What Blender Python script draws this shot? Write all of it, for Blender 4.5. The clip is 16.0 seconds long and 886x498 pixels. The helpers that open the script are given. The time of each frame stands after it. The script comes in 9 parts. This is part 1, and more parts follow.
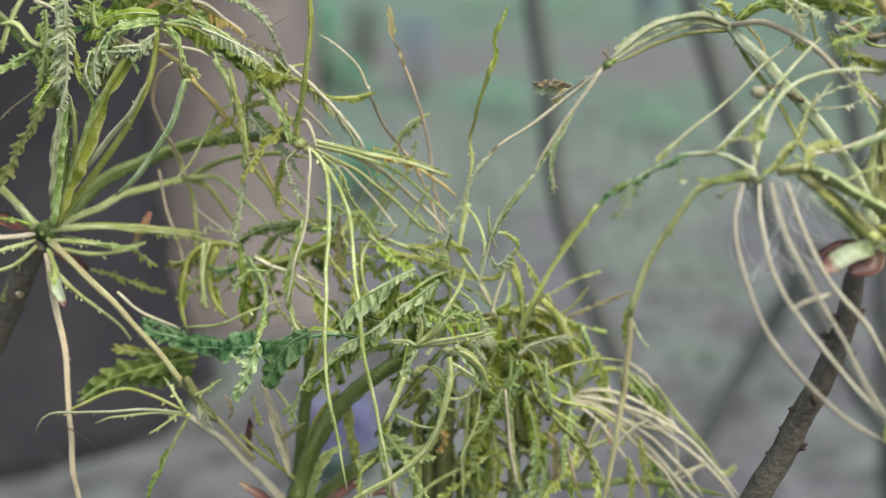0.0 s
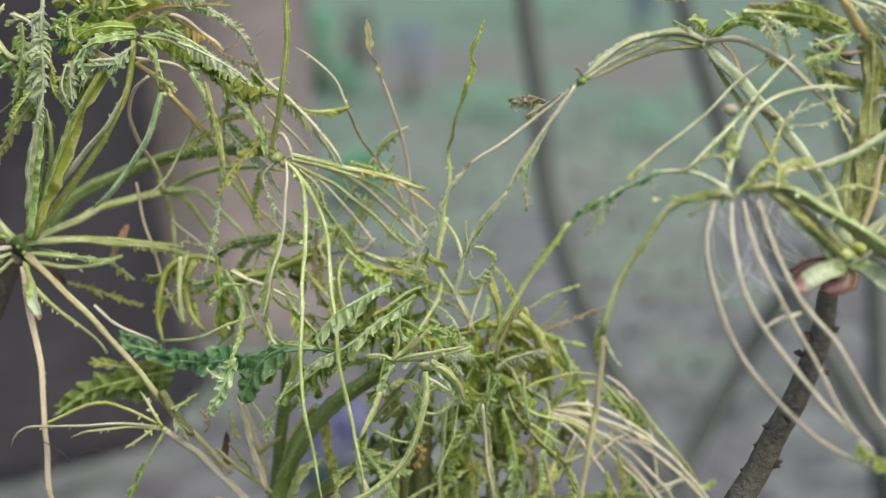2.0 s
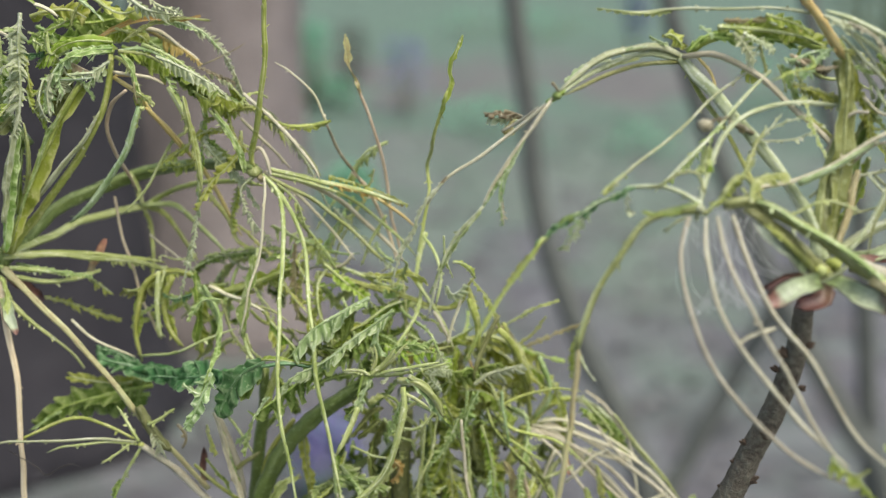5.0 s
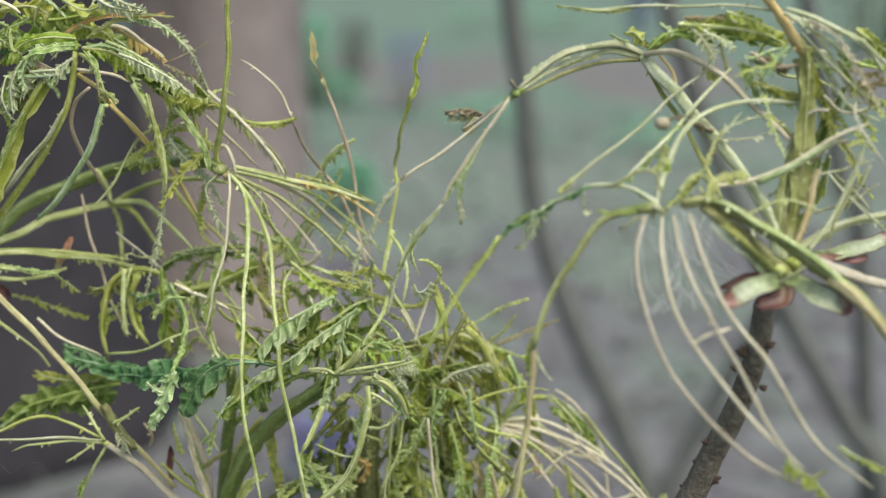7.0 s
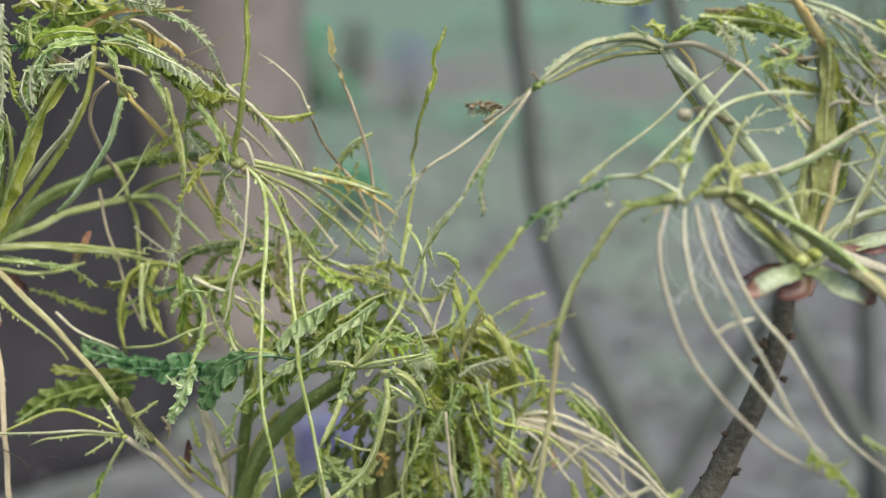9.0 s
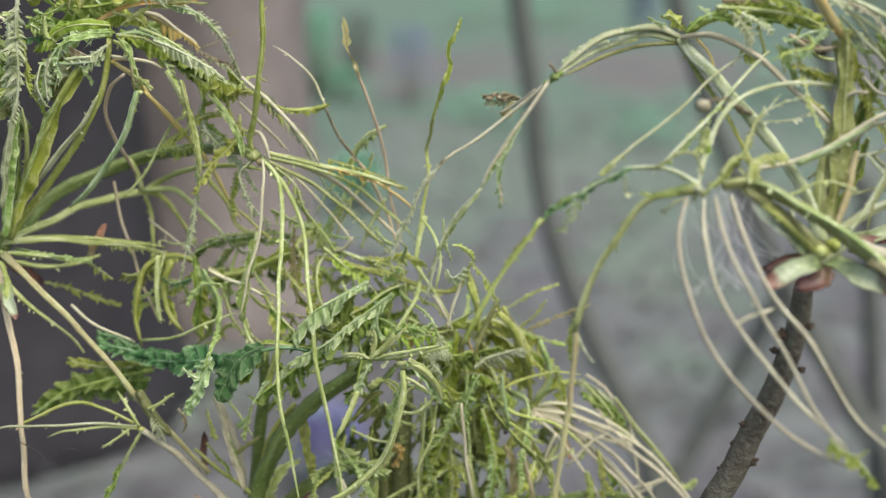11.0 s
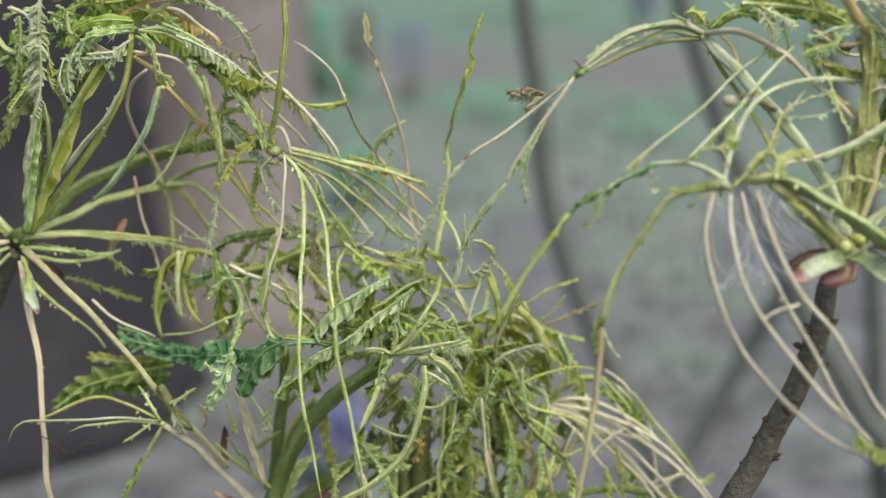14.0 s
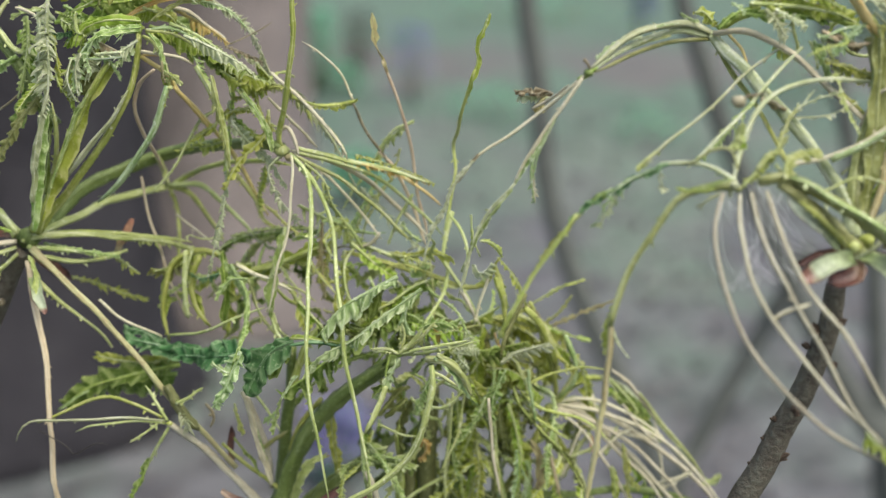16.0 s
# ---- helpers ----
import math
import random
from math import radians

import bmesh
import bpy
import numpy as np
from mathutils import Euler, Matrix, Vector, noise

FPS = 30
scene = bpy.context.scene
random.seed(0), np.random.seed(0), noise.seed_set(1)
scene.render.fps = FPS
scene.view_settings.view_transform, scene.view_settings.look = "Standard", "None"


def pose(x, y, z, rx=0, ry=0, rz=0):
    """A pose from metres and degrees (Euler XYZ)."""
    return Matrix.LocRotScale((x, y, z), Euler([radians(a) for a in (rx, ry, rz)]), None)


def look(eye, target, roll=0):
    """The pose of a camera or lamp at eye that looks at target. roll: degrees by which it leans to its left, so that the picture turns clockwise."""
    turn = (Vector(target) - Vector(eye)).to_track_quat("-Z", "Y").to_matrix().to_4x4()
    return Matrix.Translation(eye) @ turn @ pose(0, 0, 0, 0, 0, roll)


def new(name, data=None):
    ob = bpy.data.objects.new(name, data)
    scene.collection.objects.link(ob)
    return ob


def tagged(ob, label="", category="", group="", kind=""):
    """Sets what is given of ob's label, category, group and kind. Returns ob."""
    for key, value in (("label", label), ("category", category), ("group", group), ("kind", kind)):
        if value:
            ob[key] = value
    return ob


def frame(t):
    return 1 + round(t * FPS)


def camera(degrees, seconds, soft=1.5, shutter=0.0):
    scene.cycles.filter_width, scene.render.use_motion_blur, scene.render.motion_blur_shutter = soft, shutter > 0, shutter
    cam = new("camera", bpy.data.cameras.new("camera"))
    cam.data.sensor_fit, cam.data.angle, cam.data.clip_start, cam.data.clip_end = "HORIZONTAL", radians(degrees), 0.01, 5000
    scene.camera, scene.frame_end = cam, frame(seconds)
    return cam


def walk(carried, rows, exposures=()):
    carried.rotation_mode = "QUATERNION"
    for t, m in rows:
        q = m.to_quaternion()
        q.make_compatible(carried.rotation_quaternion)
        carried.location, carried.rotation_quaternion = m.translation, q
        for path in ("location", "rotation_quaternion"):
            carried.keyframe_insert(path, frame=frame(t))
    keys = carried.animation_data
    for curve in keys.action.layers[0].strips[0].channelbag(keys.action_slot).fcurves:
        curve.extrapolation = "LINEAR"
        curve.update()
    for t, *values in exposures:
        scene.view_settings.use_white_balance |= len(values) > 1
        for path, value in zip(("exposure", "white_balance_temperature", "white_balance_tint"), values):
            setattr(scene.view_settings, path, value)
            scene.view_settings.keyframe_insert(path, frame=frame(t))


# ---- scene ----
cam = camera(34.00, 16.0, soft=1.05)
cam.data.dof.use_dof = True
cam.data.dof.focus_distance = 0.326
cam.data.dof.aperture_fstop = 11.0
PATH = [
    (0, (0.01778, -0.27554, 1.31268), (0.01613, 0.11374, 1.22070), -0.20),
    (0.5, (0.01941, -0.27479, 1.31431), (0.01879, 0.11438, 1.22186), -0.12),
    (1, (0.01888, -0.27489, 1.31409), (0.01860, 0.11431, 1.22177), -0.10),
    (1.5, (0.01955, -0.27478, 1.31447), (0.01906, 0.11446, 1.22231), -0.09),
    (2, (0.02224, -0.27424, 1.31505), (0.02189, 0.11527, 1.22404), -0.03),
    (2.5, (0.02127, -0.27439, 1.31491), (0.02165, 0.11517, 1.22412), -0.03),
    (3, (0.02396, -0.27370, 1.31533), (0.02374, 0.11589, 1.22465), -0.06),
    (3.5, (0.02546, -0.27321, 1.31672), (0.02618, 0.11638, 1.22608), 0.15),
    (4, (0.02510, -0.27365, 1.31541), (0.02692, 0.11643, 1.22689), 0.13),
    (6.3, (0.03222, -0.27229, 1.31465), (0.03295, 0.11824, 1.22814), 0.19),
    (6.5, (0.03524, -0.27173, 1.31621), (0.03463, 0.11834, 1.22762), 0.12),
    (7, (0.03484, -0.27174, 1.31508), (0.03552, 0.11844, 1.22699), 0.15),
    (7.5, (0.03424, -0.27166, 1.31605), (0.03498, 0.11835, 1.22721), 0.17),
    (8, (0.03320, -0.27204, 1.31471), (0.03413, 0.11830, 1.22736), 0.16),
    (8.5, (0.03192, -0.27266, 1.31463), (0.03186, 0.11747, 1.22631), 0.14),
    (9, (0.03064, -0.27294, 1.31311), (0.03117, 0.11740, 1.22571), 0.10),
    (9.2, (0.03183, -0.27269, 1.31356), (0.03210, 0.11749, 1.22547), 0.12),
    (11.5, (0.02679, -0.27354, 1.31334), (0.02675, 0.11619, 1.22330), -0.14),
    (12, (0.02805, -0.27386, 1.31384), (0.02782, 0.11584, 1.22361), 0.07),
    (12.5, (0.02390, -0.27391, 1.31305), (0.02375, 0.11593, 1.22348), -0.10),
    (13, (0.02342, -0.27436, 1.31278), (0.02308, 0.11531, 1.22245), -0.14),
    (13.5, (0.02510, -0.27372, 1.31343), (0.02427, 0.11574, 1.22222), -0.13),
    (14, (0.02233, -0.27411, 1.31333), (0.02229, 0.11543, 1.22246), -0.06),
    (14.5, (0.02230, -0.27452, 1.31243), (0.02148, 0.11503, 1.22161), -0.12),
    (15, (0.02166, -0.27465, 1.31276), (0.02079, 0.11487, 1.22180), -0.15),
    (15.5, (0.02108, -0.27420, 1.31408), (0.02200, 0.11532, 1.22314), -0.01),
    (16, (0.02063, -0.27421, 1.31325), (0.02052, 0.11536, 1.22250), -0.03),
]
walk(cam, [(t, look(eye, target, roll)) for t, eye, target, roll in PATH])

# ---- daylight: bright overcast under open spring woodland ----
world = bpy.data.worlds.new("world")
scene.world = world
world.use_nodes = True
wn = world.node_tree
sky = wn.nodes.new("ShaderNodeTexSky")
sky.sky_type = "NISHITA"
sky.sun_disc = False
sky.sun_elevation = radians(60)
sky.sun_rotation = radians(141)
sky.air_density, sky.dust_density, sky.ozone_density = 1.0, 4.0, 1.0
wn.links.new(sky.outputs[0], wn.nodes["Background"].inputs[0])
wn.nodes["Background"].inputs[1].default_value = 0.15
sun = new("sun", bpy.data.lights.new("sun", "SUN"))
sun.data.energy, sun.data.angle, sun.data.color = 2.5, radians(45), (1.0, 0.97, 0.85)
sun.matrix_world = look((1.5, -1.95, 4.2), (0, 0, 0))
scene.view_settings.exposure = 0.41


# ---- materials ----
def nodes_of(name):
    m = bpy.data.materials.new(name)
    m.use_nodes = True
    return m, m.node_tree, m.node_tree.nodes, m.node_tree.nodes["Principled BSDF"]


def noise_node(nt, scale, detail=4.0, rough=0.6, coord="Object"):
    tc = nt.nodes.new("ShaderNodeTexCoord")
    n = nt.nodes.new("ShaderNodeTexNoise")
    n.inputs["Scale"].default_value, n.inputs["Detail"].default_value, n.inputs["Roughness"].default_value = scale, detail, rough
    nt.links.new(tc.outputs[coord], n.inputs["Vector"])
    return n


def ramp_node(nt, source, *stops):
    r = nt.nodes.new("ShaderNodeValToRGB")
    while len(r.color_ramp.elements) < len(stops):
        r.color_ramp.elements.new(0.5)
    for e, (at, c) in zip(r.color_ramp.elements, stops):
        e.position, e.color = at, (*c, 1)
    nt.links.new(source, r.inputs[0])
    return r


def mix_node(nt, a, b, factor, kind="MIX"):
    m = nt.nodes.new("ShaderNodeMix")
    m.data_type, m.blend_type = "RGBA", kind
    for socket, v in ((m.inputs[6], a), (m.inputs[7], b), (m.inputs[0], factor)):
        if isinstance(v, bpy.types.NodeSocket):
            nt.links.new(v, socket)
        else:
            socket.default_value = (*v, 1) if isinstance(v, tuple) else v
    return m.outputs[2]


def bump(nt, bsdf, source, strength, distance):
    b = nt.nodes.new("ShaderNodeBump")
    b.inputs["Strength"].default_value, b.inputs["Distance"].default_value = strength, distance
    nt.links.new(source, b.inputs["Height"])
    nt.links.new(b.outputs[0], bsdf.inputs["Normal"])


def plant(name, light, dark, spot, rough=0.5, thin=0.0, grain=900, streaks=False, veined=False):
    """Living tissue: blotches, fine specks, veins and a shift of hue from piece to piece."""
    m, nt, nd, bsdf = nodes_of(name)
    blotch = noise_node(nt, 170, 6, 0.7)
    fine = noise_node(nt, grain, 3, 0.7)
    base = ramp_node(nt, blotch.outputs[0], (0.36, dark), (0.60, light))
    specks = ramp_node(nt, fine.outputs[0], (0.56, (0, 0, 0)), (0.68, (1, 1, 1)))
    col = mix_node(nt, base.outputs[0], spot, specks.outputs[0])
    info = nt.nodes.new("ShaderNodeObjectInfo")
    hue = nt.nodes.new("ShaderNodeHueSaturation")
    for socket, lo, hi in (("Hue", 0.486, 0.508), ("Value", 0.86, 1.14)):
        mr = nt.nodes.new("ShaderNodeMapRange")
        mr.inputs[3].default_value, mr.inputs[4].default_value = lo, hi
        nt.links.new(info.outputs["Random"], mr.inputs[0])
        nt.links.new(mr.outputs[0], hue.inputs[socket])
    if streaks:
        # fibres that run along the stalk
        uv = nt.nodes.new("ShaderNodeUVMap")
        mp = nt.nodes.new("ShaderNodeMapping")
        mp.inputs["Scale"].default_value = (0.11, 5.0, 1)
        shift = nt.nodes.new("ShaderNodeCombineXYZ")
        nt.links.new(info.outputs["Random"], shift.inputs[2])
        big = nt.nodes.new("ShaderNodeVectorMath")
        big.operation = "SCALE"
        big.inputs[3].default_value = 37
        nt.links.new(shift.outputs[0], big.inputs[0])
        nt.links.new(uv.outputs[0], mp.inputs["Vector"])
        nt.links.new(big.outputs[0], mp.inputs["Location"])
        fibre = nt.nodes.new("ShaderNodeTexNoise")
        fibre.inputs["Scale"].default_value, fibre.inputs["Detail"].default_value = 1.0, 4
        nt.links.new(mp.outputs[0], fibre.inputs["Vector"])
        lo = ramp_node(nt, fibre.outputs[0], (0.34, (0.6, 0.6, 0.6)), (0.50, (0, 0, 0)))
        hi = ramp_node(nt, fibre.outputs[0], (0.54, (0, 0, 0)), (0.68, (0.75, 0.75, 0.75)))
        col = mix_node(nt, col, tuple(0.85 * c for c in dark), lo.outputs[0])
        col = mix_node(nt, col, spot, hi.outputs[0])
        ridge = fibre.outputs[0]
    if veined:
        # pale side veins and margin, darker colour in the furrows between the veins
        uv = nt.nodes.new("ShaderNodeUVMap")
        xyz = nt.nodes.new("ShaderNodeSeparateXYZ")
        nt.links.new(uv.outputs[0], xyz.inputs[0])

        def calc(kind, a, b=0.0, c=0.0):
            q = nt.nodes.new("ShaderNodeMath")
            q.operation = kind
            for socket, v in zip(q.inputs, (a, b, c)):
                if isinstance(v, bpy.types.NodeSocket):
                    nt.links.new(v, socket)
                else:
                    socket.default_value = v
            return q.outputs[0]
        waver = calc("MULTIPLY_ADD", blotch.outputs[0], 0.9, -0.45)
        away = calc("ADD", calc("MULTIPLY", calc("ABSOLUTE", calc("SUBTRACT", calc("FRACT", xyz.outputs[0]), 0.5)), 2.0), waver)
        furrow = ramp_node(nt, away, (0.45, (0, 0, 0)), (0.95, (0.50, 0.50, 0.50)))
        vein = ramp_node(nt, away, (0.02, (0.50, 0.50, 0.50)), (0.30, (0, 0, 0)))
        rim = ramp_node(nt, calc("ADD", xyz.outputs[1], waver), (0.84, (0, 0, 0)), (0.98, (0.65, 0.65, 0.65)))
        col = mix_node(nt, col, tuple(0.62 * c for c in dark), furrow.outputs[0])
        col = mix_node(nt, col, spot, vein.outputs[0])
        col = mix_node(nt, col, spot, rim.outputs[0])
    nt.links.new(col, hue.inputs["Color"])
    nt.links.new(hue.outputs[0], bsdf.inputs["Base Color"])
    bsdf.inputs["Roughness"].default_value = rough
    bsdf.inputs["Specular IOR Level"].default_value = 0.32
    down = noise_node(nt, grain * 2.6, 2, 0.6)
    both = nt.nodes.new("ShaderNodeMath")
    both.operation = "ADD"
    nt.links.new(fine.outputs[0], both.inputs[0])
    nt.links.new(ridge if streaks else down.outputs[0], both.inputs[1])
    bump(nt, bsdf, both.outputs[0], 0.5 if streaks else 0.30, 0.0005)
    if thin:
        tr = nt.nodes.new("ShaderNodeBsdfTranslucent")
        ms = nt.nodes.new("ShaderNodeMixShader")
        ms.inputs[0].default_value = thin
        nt.links.new(hue.outputs[0], tr.inputs[0])
        nt.links.new(bsdf.outputs[0], ms.inputs[1])
        nt.links.new(tr.outputs[0], ms.inputs[2])
        nt.links.new(ms.outputs[0], nd["Material Output"].inputs[0])
    return m


TISSUE = {
    "cream": ((0.66, 0.61, 0.43), (0.52, 0.47, 0.29), (0.74, 0.70, 0.56)),
    "pale": ((0.46, 0.52, 0.185), (0.28, 0.35, 0.07), (0.68, 0.71, 0.46)),
    "green": ((0.36, 0.53, 0.06), (0.22, 0.33, 0.035), (0.58, 0.66, 0.28)),
    "dark": ((0.110, 0.26, 0.090), (0.05, 0.14, 0.044), (0.34, 0.48, 0.30)),
    "olive": ((0.39, 0.46, 0.068), (0.23, 0.29, 0.03), (0.60, 0.61, 0.28)),
    "yellow": ((0.50, 0.55, 0.10), (0.33, 0.39, 0.05), (0.70, 0.72, 0.36)),
    "orange": ((0.64, 0.46, 0.15), (0.48, 0.32, 0.085), (0.55, 0.50, 0.24)),
    "amber": ((0.40, 0.39, 0.17), (0.33, 0.25, 0.12), (0.46, 0.46, 0.24)),
    "pink": ((0.62, 0.50, 0.34), (0.50, 0.37, 0.22), (0.68, 0.60, 0.44)),
    "rose": ((0.50, 0.475, 0.35), (0.39, 0.345, 0.24), (0.60, 0.57, 0.46)),
    "grey": ((0.56, 0.61, 0.38), (0.32, 0.38, 0.16), (0.76, 0.77, 0.68)),
    "frost": ((0.37, 0.49, 0.155), (0.17, 0.28, 0.045), (0.70, 0.76, 0.50)),
    "leek": ((0.16, 0.225, 0.046), (0.095, 0.15, 0.022), (0.29, 0.37, 0.14)),
    "dull": ((0.29, 0.315, 0.10), (0.18, 0.20, 0.05), (0.44, 0.47, 0.25)),
    "moss": ((0.17, 0.185, 0.055), (0.095, 0.11, 0.03), (0.27, 0.29, 0.13)),
    "silver": ((0.46, 0.59, 0.28), (0.22, 0.36, 0.095), (0.76, 0.83, 0.66)),
    "ash": ((0.47, 0.51, 0.31), (0.31, 0.36, 0.15), (0.67, 0.69, 0.56)),
    "char": ((0.050, 0.042, 0.036), (0.026, 0.022, 0.020), (0.085, 0.075, 0.065)),
    "leaf": ((0.18, 0.28, 0.045), (0.085, 0.145, 0.018), (0.46, 0.54, 0.22)),
    "honey": ((0.72, 0.58, 0.18), (0.56, 0.42, 0.095), (0.70, 0.62, 0.32)),
    "straw": ((0.52, 0.47, 0.23), (0.40, 0.34, 0.13), (0.60, 0.56, 0.35)),
    "brown": ((0.25, 0.20, 0.10), (0.12, 0.10, 0.05), (0.50, 0.47, 0.36)),
}
STALK = {k: plant(k + "_stalk", *(tuple(0.74 * a + 0.13 * b * max(c) / 0.45 for a, b in zip(c, (0.42, 0.44, 0.30))) for c in v), rough=0.42, thin=0.0, streaks=True) for k, v in TISSUE.items()}
BLADE = {k: plant(k + "_blade", v[0], v[1], (v[2][0], v[2][1], 0.84 * v[2][2]), rough=0.42, thin=0.45, veined=True) for k, v in TISSUE.items()}


def scale_material(name, base, mid, tip, rim):
    """Bud scale: colour runs along its own length from base to tip, with a dry rim."""
    m, nt, nd, bsdf = nodes_of(name)
    uv = nt.nodes.new("ShaderNodeUVMap")
    xyz = nt.nodes.new("ShaderNodeSeparateXYZ")
    nt.links.new(uv.outputs[0], xyz.inputs[0])
    n = noise_node(nt, 220, 4, 0.6)
    fine = noise_node(nt, 900, 3, 0.7)

    def math_node(kind, a, b, c=0.0):
        q = nt.nodes.new("ShaderNodeMath")
        q.operation = kind
        for socket, v in zip(q.inputs, (a, b, c)):
            if isinstance(v, bpy.types.NodeSocket):
                nt.links.new(v, socket)
            else:
                socket.default_value = v
        return q.outputs[0]
    wave = math_node("MULTIPLY_ADD", n.outputs[0], 0.5, -0.25)
    along = math_node("ADD", xyz.outputs[0], wave)
    r = ramp_node(nt, along, (0.0, base), (0.55, mid), (0.80, mid), (0.92, tip))
    side = math_node("ABSOLUTE", math_node("SUBTRACT", xyz.outputs[1], 0.5), 0.0)
    edge = math_node("MULTIPLY_ADD", along, 0.09, side)
    rimmed = ramp_node(nt, edge, (0.475, (0, 0, 0)), (0.50, (1, 1, 1)))
    col = mix_node(nt, r.outputs[0], rim, rimmed.outputs[0])
    specks = ramp_node(nt, fine.outputs[0], (0.40, (0.78, 0.78, 0.78)), (0.62, (1.12, 1.12, 1.12)))
    col = mix_node(nt, col, specks.outputs[0], 1.0, "MULTIPLY")
    nt.links.new(col, bsdf.inputs["Base Color"])
    bsdf.inputs["Roughness"].default_value = 0.42
    bump(nt, bsdf, fine.outputs[0], 0.4, 0.0004)
    return m


SCALE = {
    "scale": scale_material("dry_scale", (0.24, 0.17, 0.11), (0.17, 0.075, 0.06), (0.06, 0.025, 0.022), (0.045, 0.02, 0.018)),
    "scaleorange": scale_material("orange_scale", (0.34, 0.33, 0.16), (0.56, 0.31, 0.19), (0.52, 0.25, 0.16), (0.36, 0.16, 0.10)),
    "scalebig": scale_material("green_scale", (0.27, 0.34, 0.13), (0.33, 0.38, 0.25), (0.20, 0.10, 0.075), (0.05, 0.02, 0.018)),
    "scalemint": scale_material("mint_scale", (0.27, 0.33, 0.15), (0.38, 0.44, 0.33), (0.40, 0.44, 0.34), (0.16, 0.14, 0.09)),
}


def bark(name, light, dark, moss, scale, depth):
    m, nt, nd, bsdf = nodes_of(name)
    big = noise_node(nt, scale, 6, 0.65)
    fine = noise_node(nt, scale * 6, 4, 0.7)
    c = ramp_node(nt, big.outputs[0], (0.32, dark), (0.66, light))
    f = ramp_node(nt, fine.outputs[0], (0.44, (0, 0, 0)), (0.66, (0.8, 0.8, 0.8)))
    col = mix_node(nt, c.outputs[0], moss, f.outputs[0])
    nt.links.new(col, bsdf.inputs["Base Color"])
    bsdf.inputs["Roughness"].default_value = 0.78
    bsdf.inputs["Specular IOR Level"].default_value = 0.2
    bump(nt, bsdf, fine.outputs[0], 0.8, depth)
    return m


TWIG_BARK = bark("twig_bark", (0.160, 0.145, 0.108), (0.072, 0.056, 0.044), (0.190, 0.185, 0.140), 95, 0.0015)
SCAR = bark("leaf_scar", (0.10, 0.07, 0.05), (0.04, 0.03, 0.025), (0.16, 0.12, 0.08), 400, 0.0008)
DARK_TRUNK = bark("dark_trunk_bark", (0.043, 0.041, 0.046), (0.019, 0.018, 0.022), (0.035, 0.033, 0.038), 6, 0.02)
TAN_TRUNK = bark("tan_trunk_bark", (0.262, 0.228, 0.218), (0.176, 0.150, 0.145), (0.238, 0.216, 0.204), 7, 0.02)
GREY_STEM = bark("grey_stem_bark", (0.122, 0.130, 0.118), (0.088, 0.094, 0.088), (0.134, 0.146, 0.128), 30, 0.004)


# ---- mesh helpers ----
ORIGIN = Vector((0, 0, 1.2))


def part(name, verts, faces, material, parent, label="", uvs=None, smooth=True, rib=None, ribbed=0):
    me = bpy.data.meshes.new(name)
    me.from_pydata(verts, [], faces)
    me.materials.append(material)
    if rib:
        me.materials.append(rib)
        me.polygons.foreach_set("material_index", [1] * ribbed + [0] * (len(faces) - ribbed))
    if smooth:
        me.polygons.foreach_set("use_smooth", [True] * len(me.polygons))
    if uvs:
        layer = me.uv_layers.new(name="along")
        for loop in me.loops:
            layer.data[loop.index].uv = uvs[loop.vertex_index]
    ob = new(name, me)
    ob.parent = parent
    if label:
        tagged(ob, label=label)
    return ob


def glide(points, per=6):
    """Catmull-Rom curve through the points."""
    p = [Vector(q) for q in points]
    if len(p) == 2:
        p = [p[0], (p[0] + p[1]) / 2, p[1]]
    p = [2 * p[0] - p[1]] + p + [2 * p[-1] - p[-2]]
    line = []
    for a, b, c, d in zip(p, p[1:], p[2:], p[3:]):
        for k in range(per):
            t = k / per
            line.append(0.5 * (2 * b + (c - a) * t + (2 * a - 5 * b + 4 * c - d) * t * t + (3 * b - a - 3 * c + d) * t ** 3))
    line.append(p[-2])
    return line


def even(line, n):
    """The line cut anew into n equal steps."""
    run = [0.0]
    for a, b in zip(line, line[1:]):
        run.append(run[-1] + (b - a).length)
    cut, j = [], 0
    for k in range(n + 1):
        s = run[-1] * k / n
        while j < len(line) - 2 and run[j + 1] < s:
            j += 1
        f = (s - run[j]) / max(run[j + 1] - run[j], 1e-9)
        cut.append(line[j].lerp(line[j + 1], f))
    return cut


def axes_along(line, up):
    """Tangent, side and normal at each place; the normal leans towards up."""
    frames = []
    for k in range(len(line)):
        t = (line[min(k + 1, len(line) - 1)] - line[max(k - 1, 0)]).normalized()
        s = t.cross(up)
        if s.length < 1e-4:
            s = t.cross(Vector((1, 0.2, 0.1)))
        s.normalize()
        frames.append((t, s, s.cross(t).normalized()))
    return frames


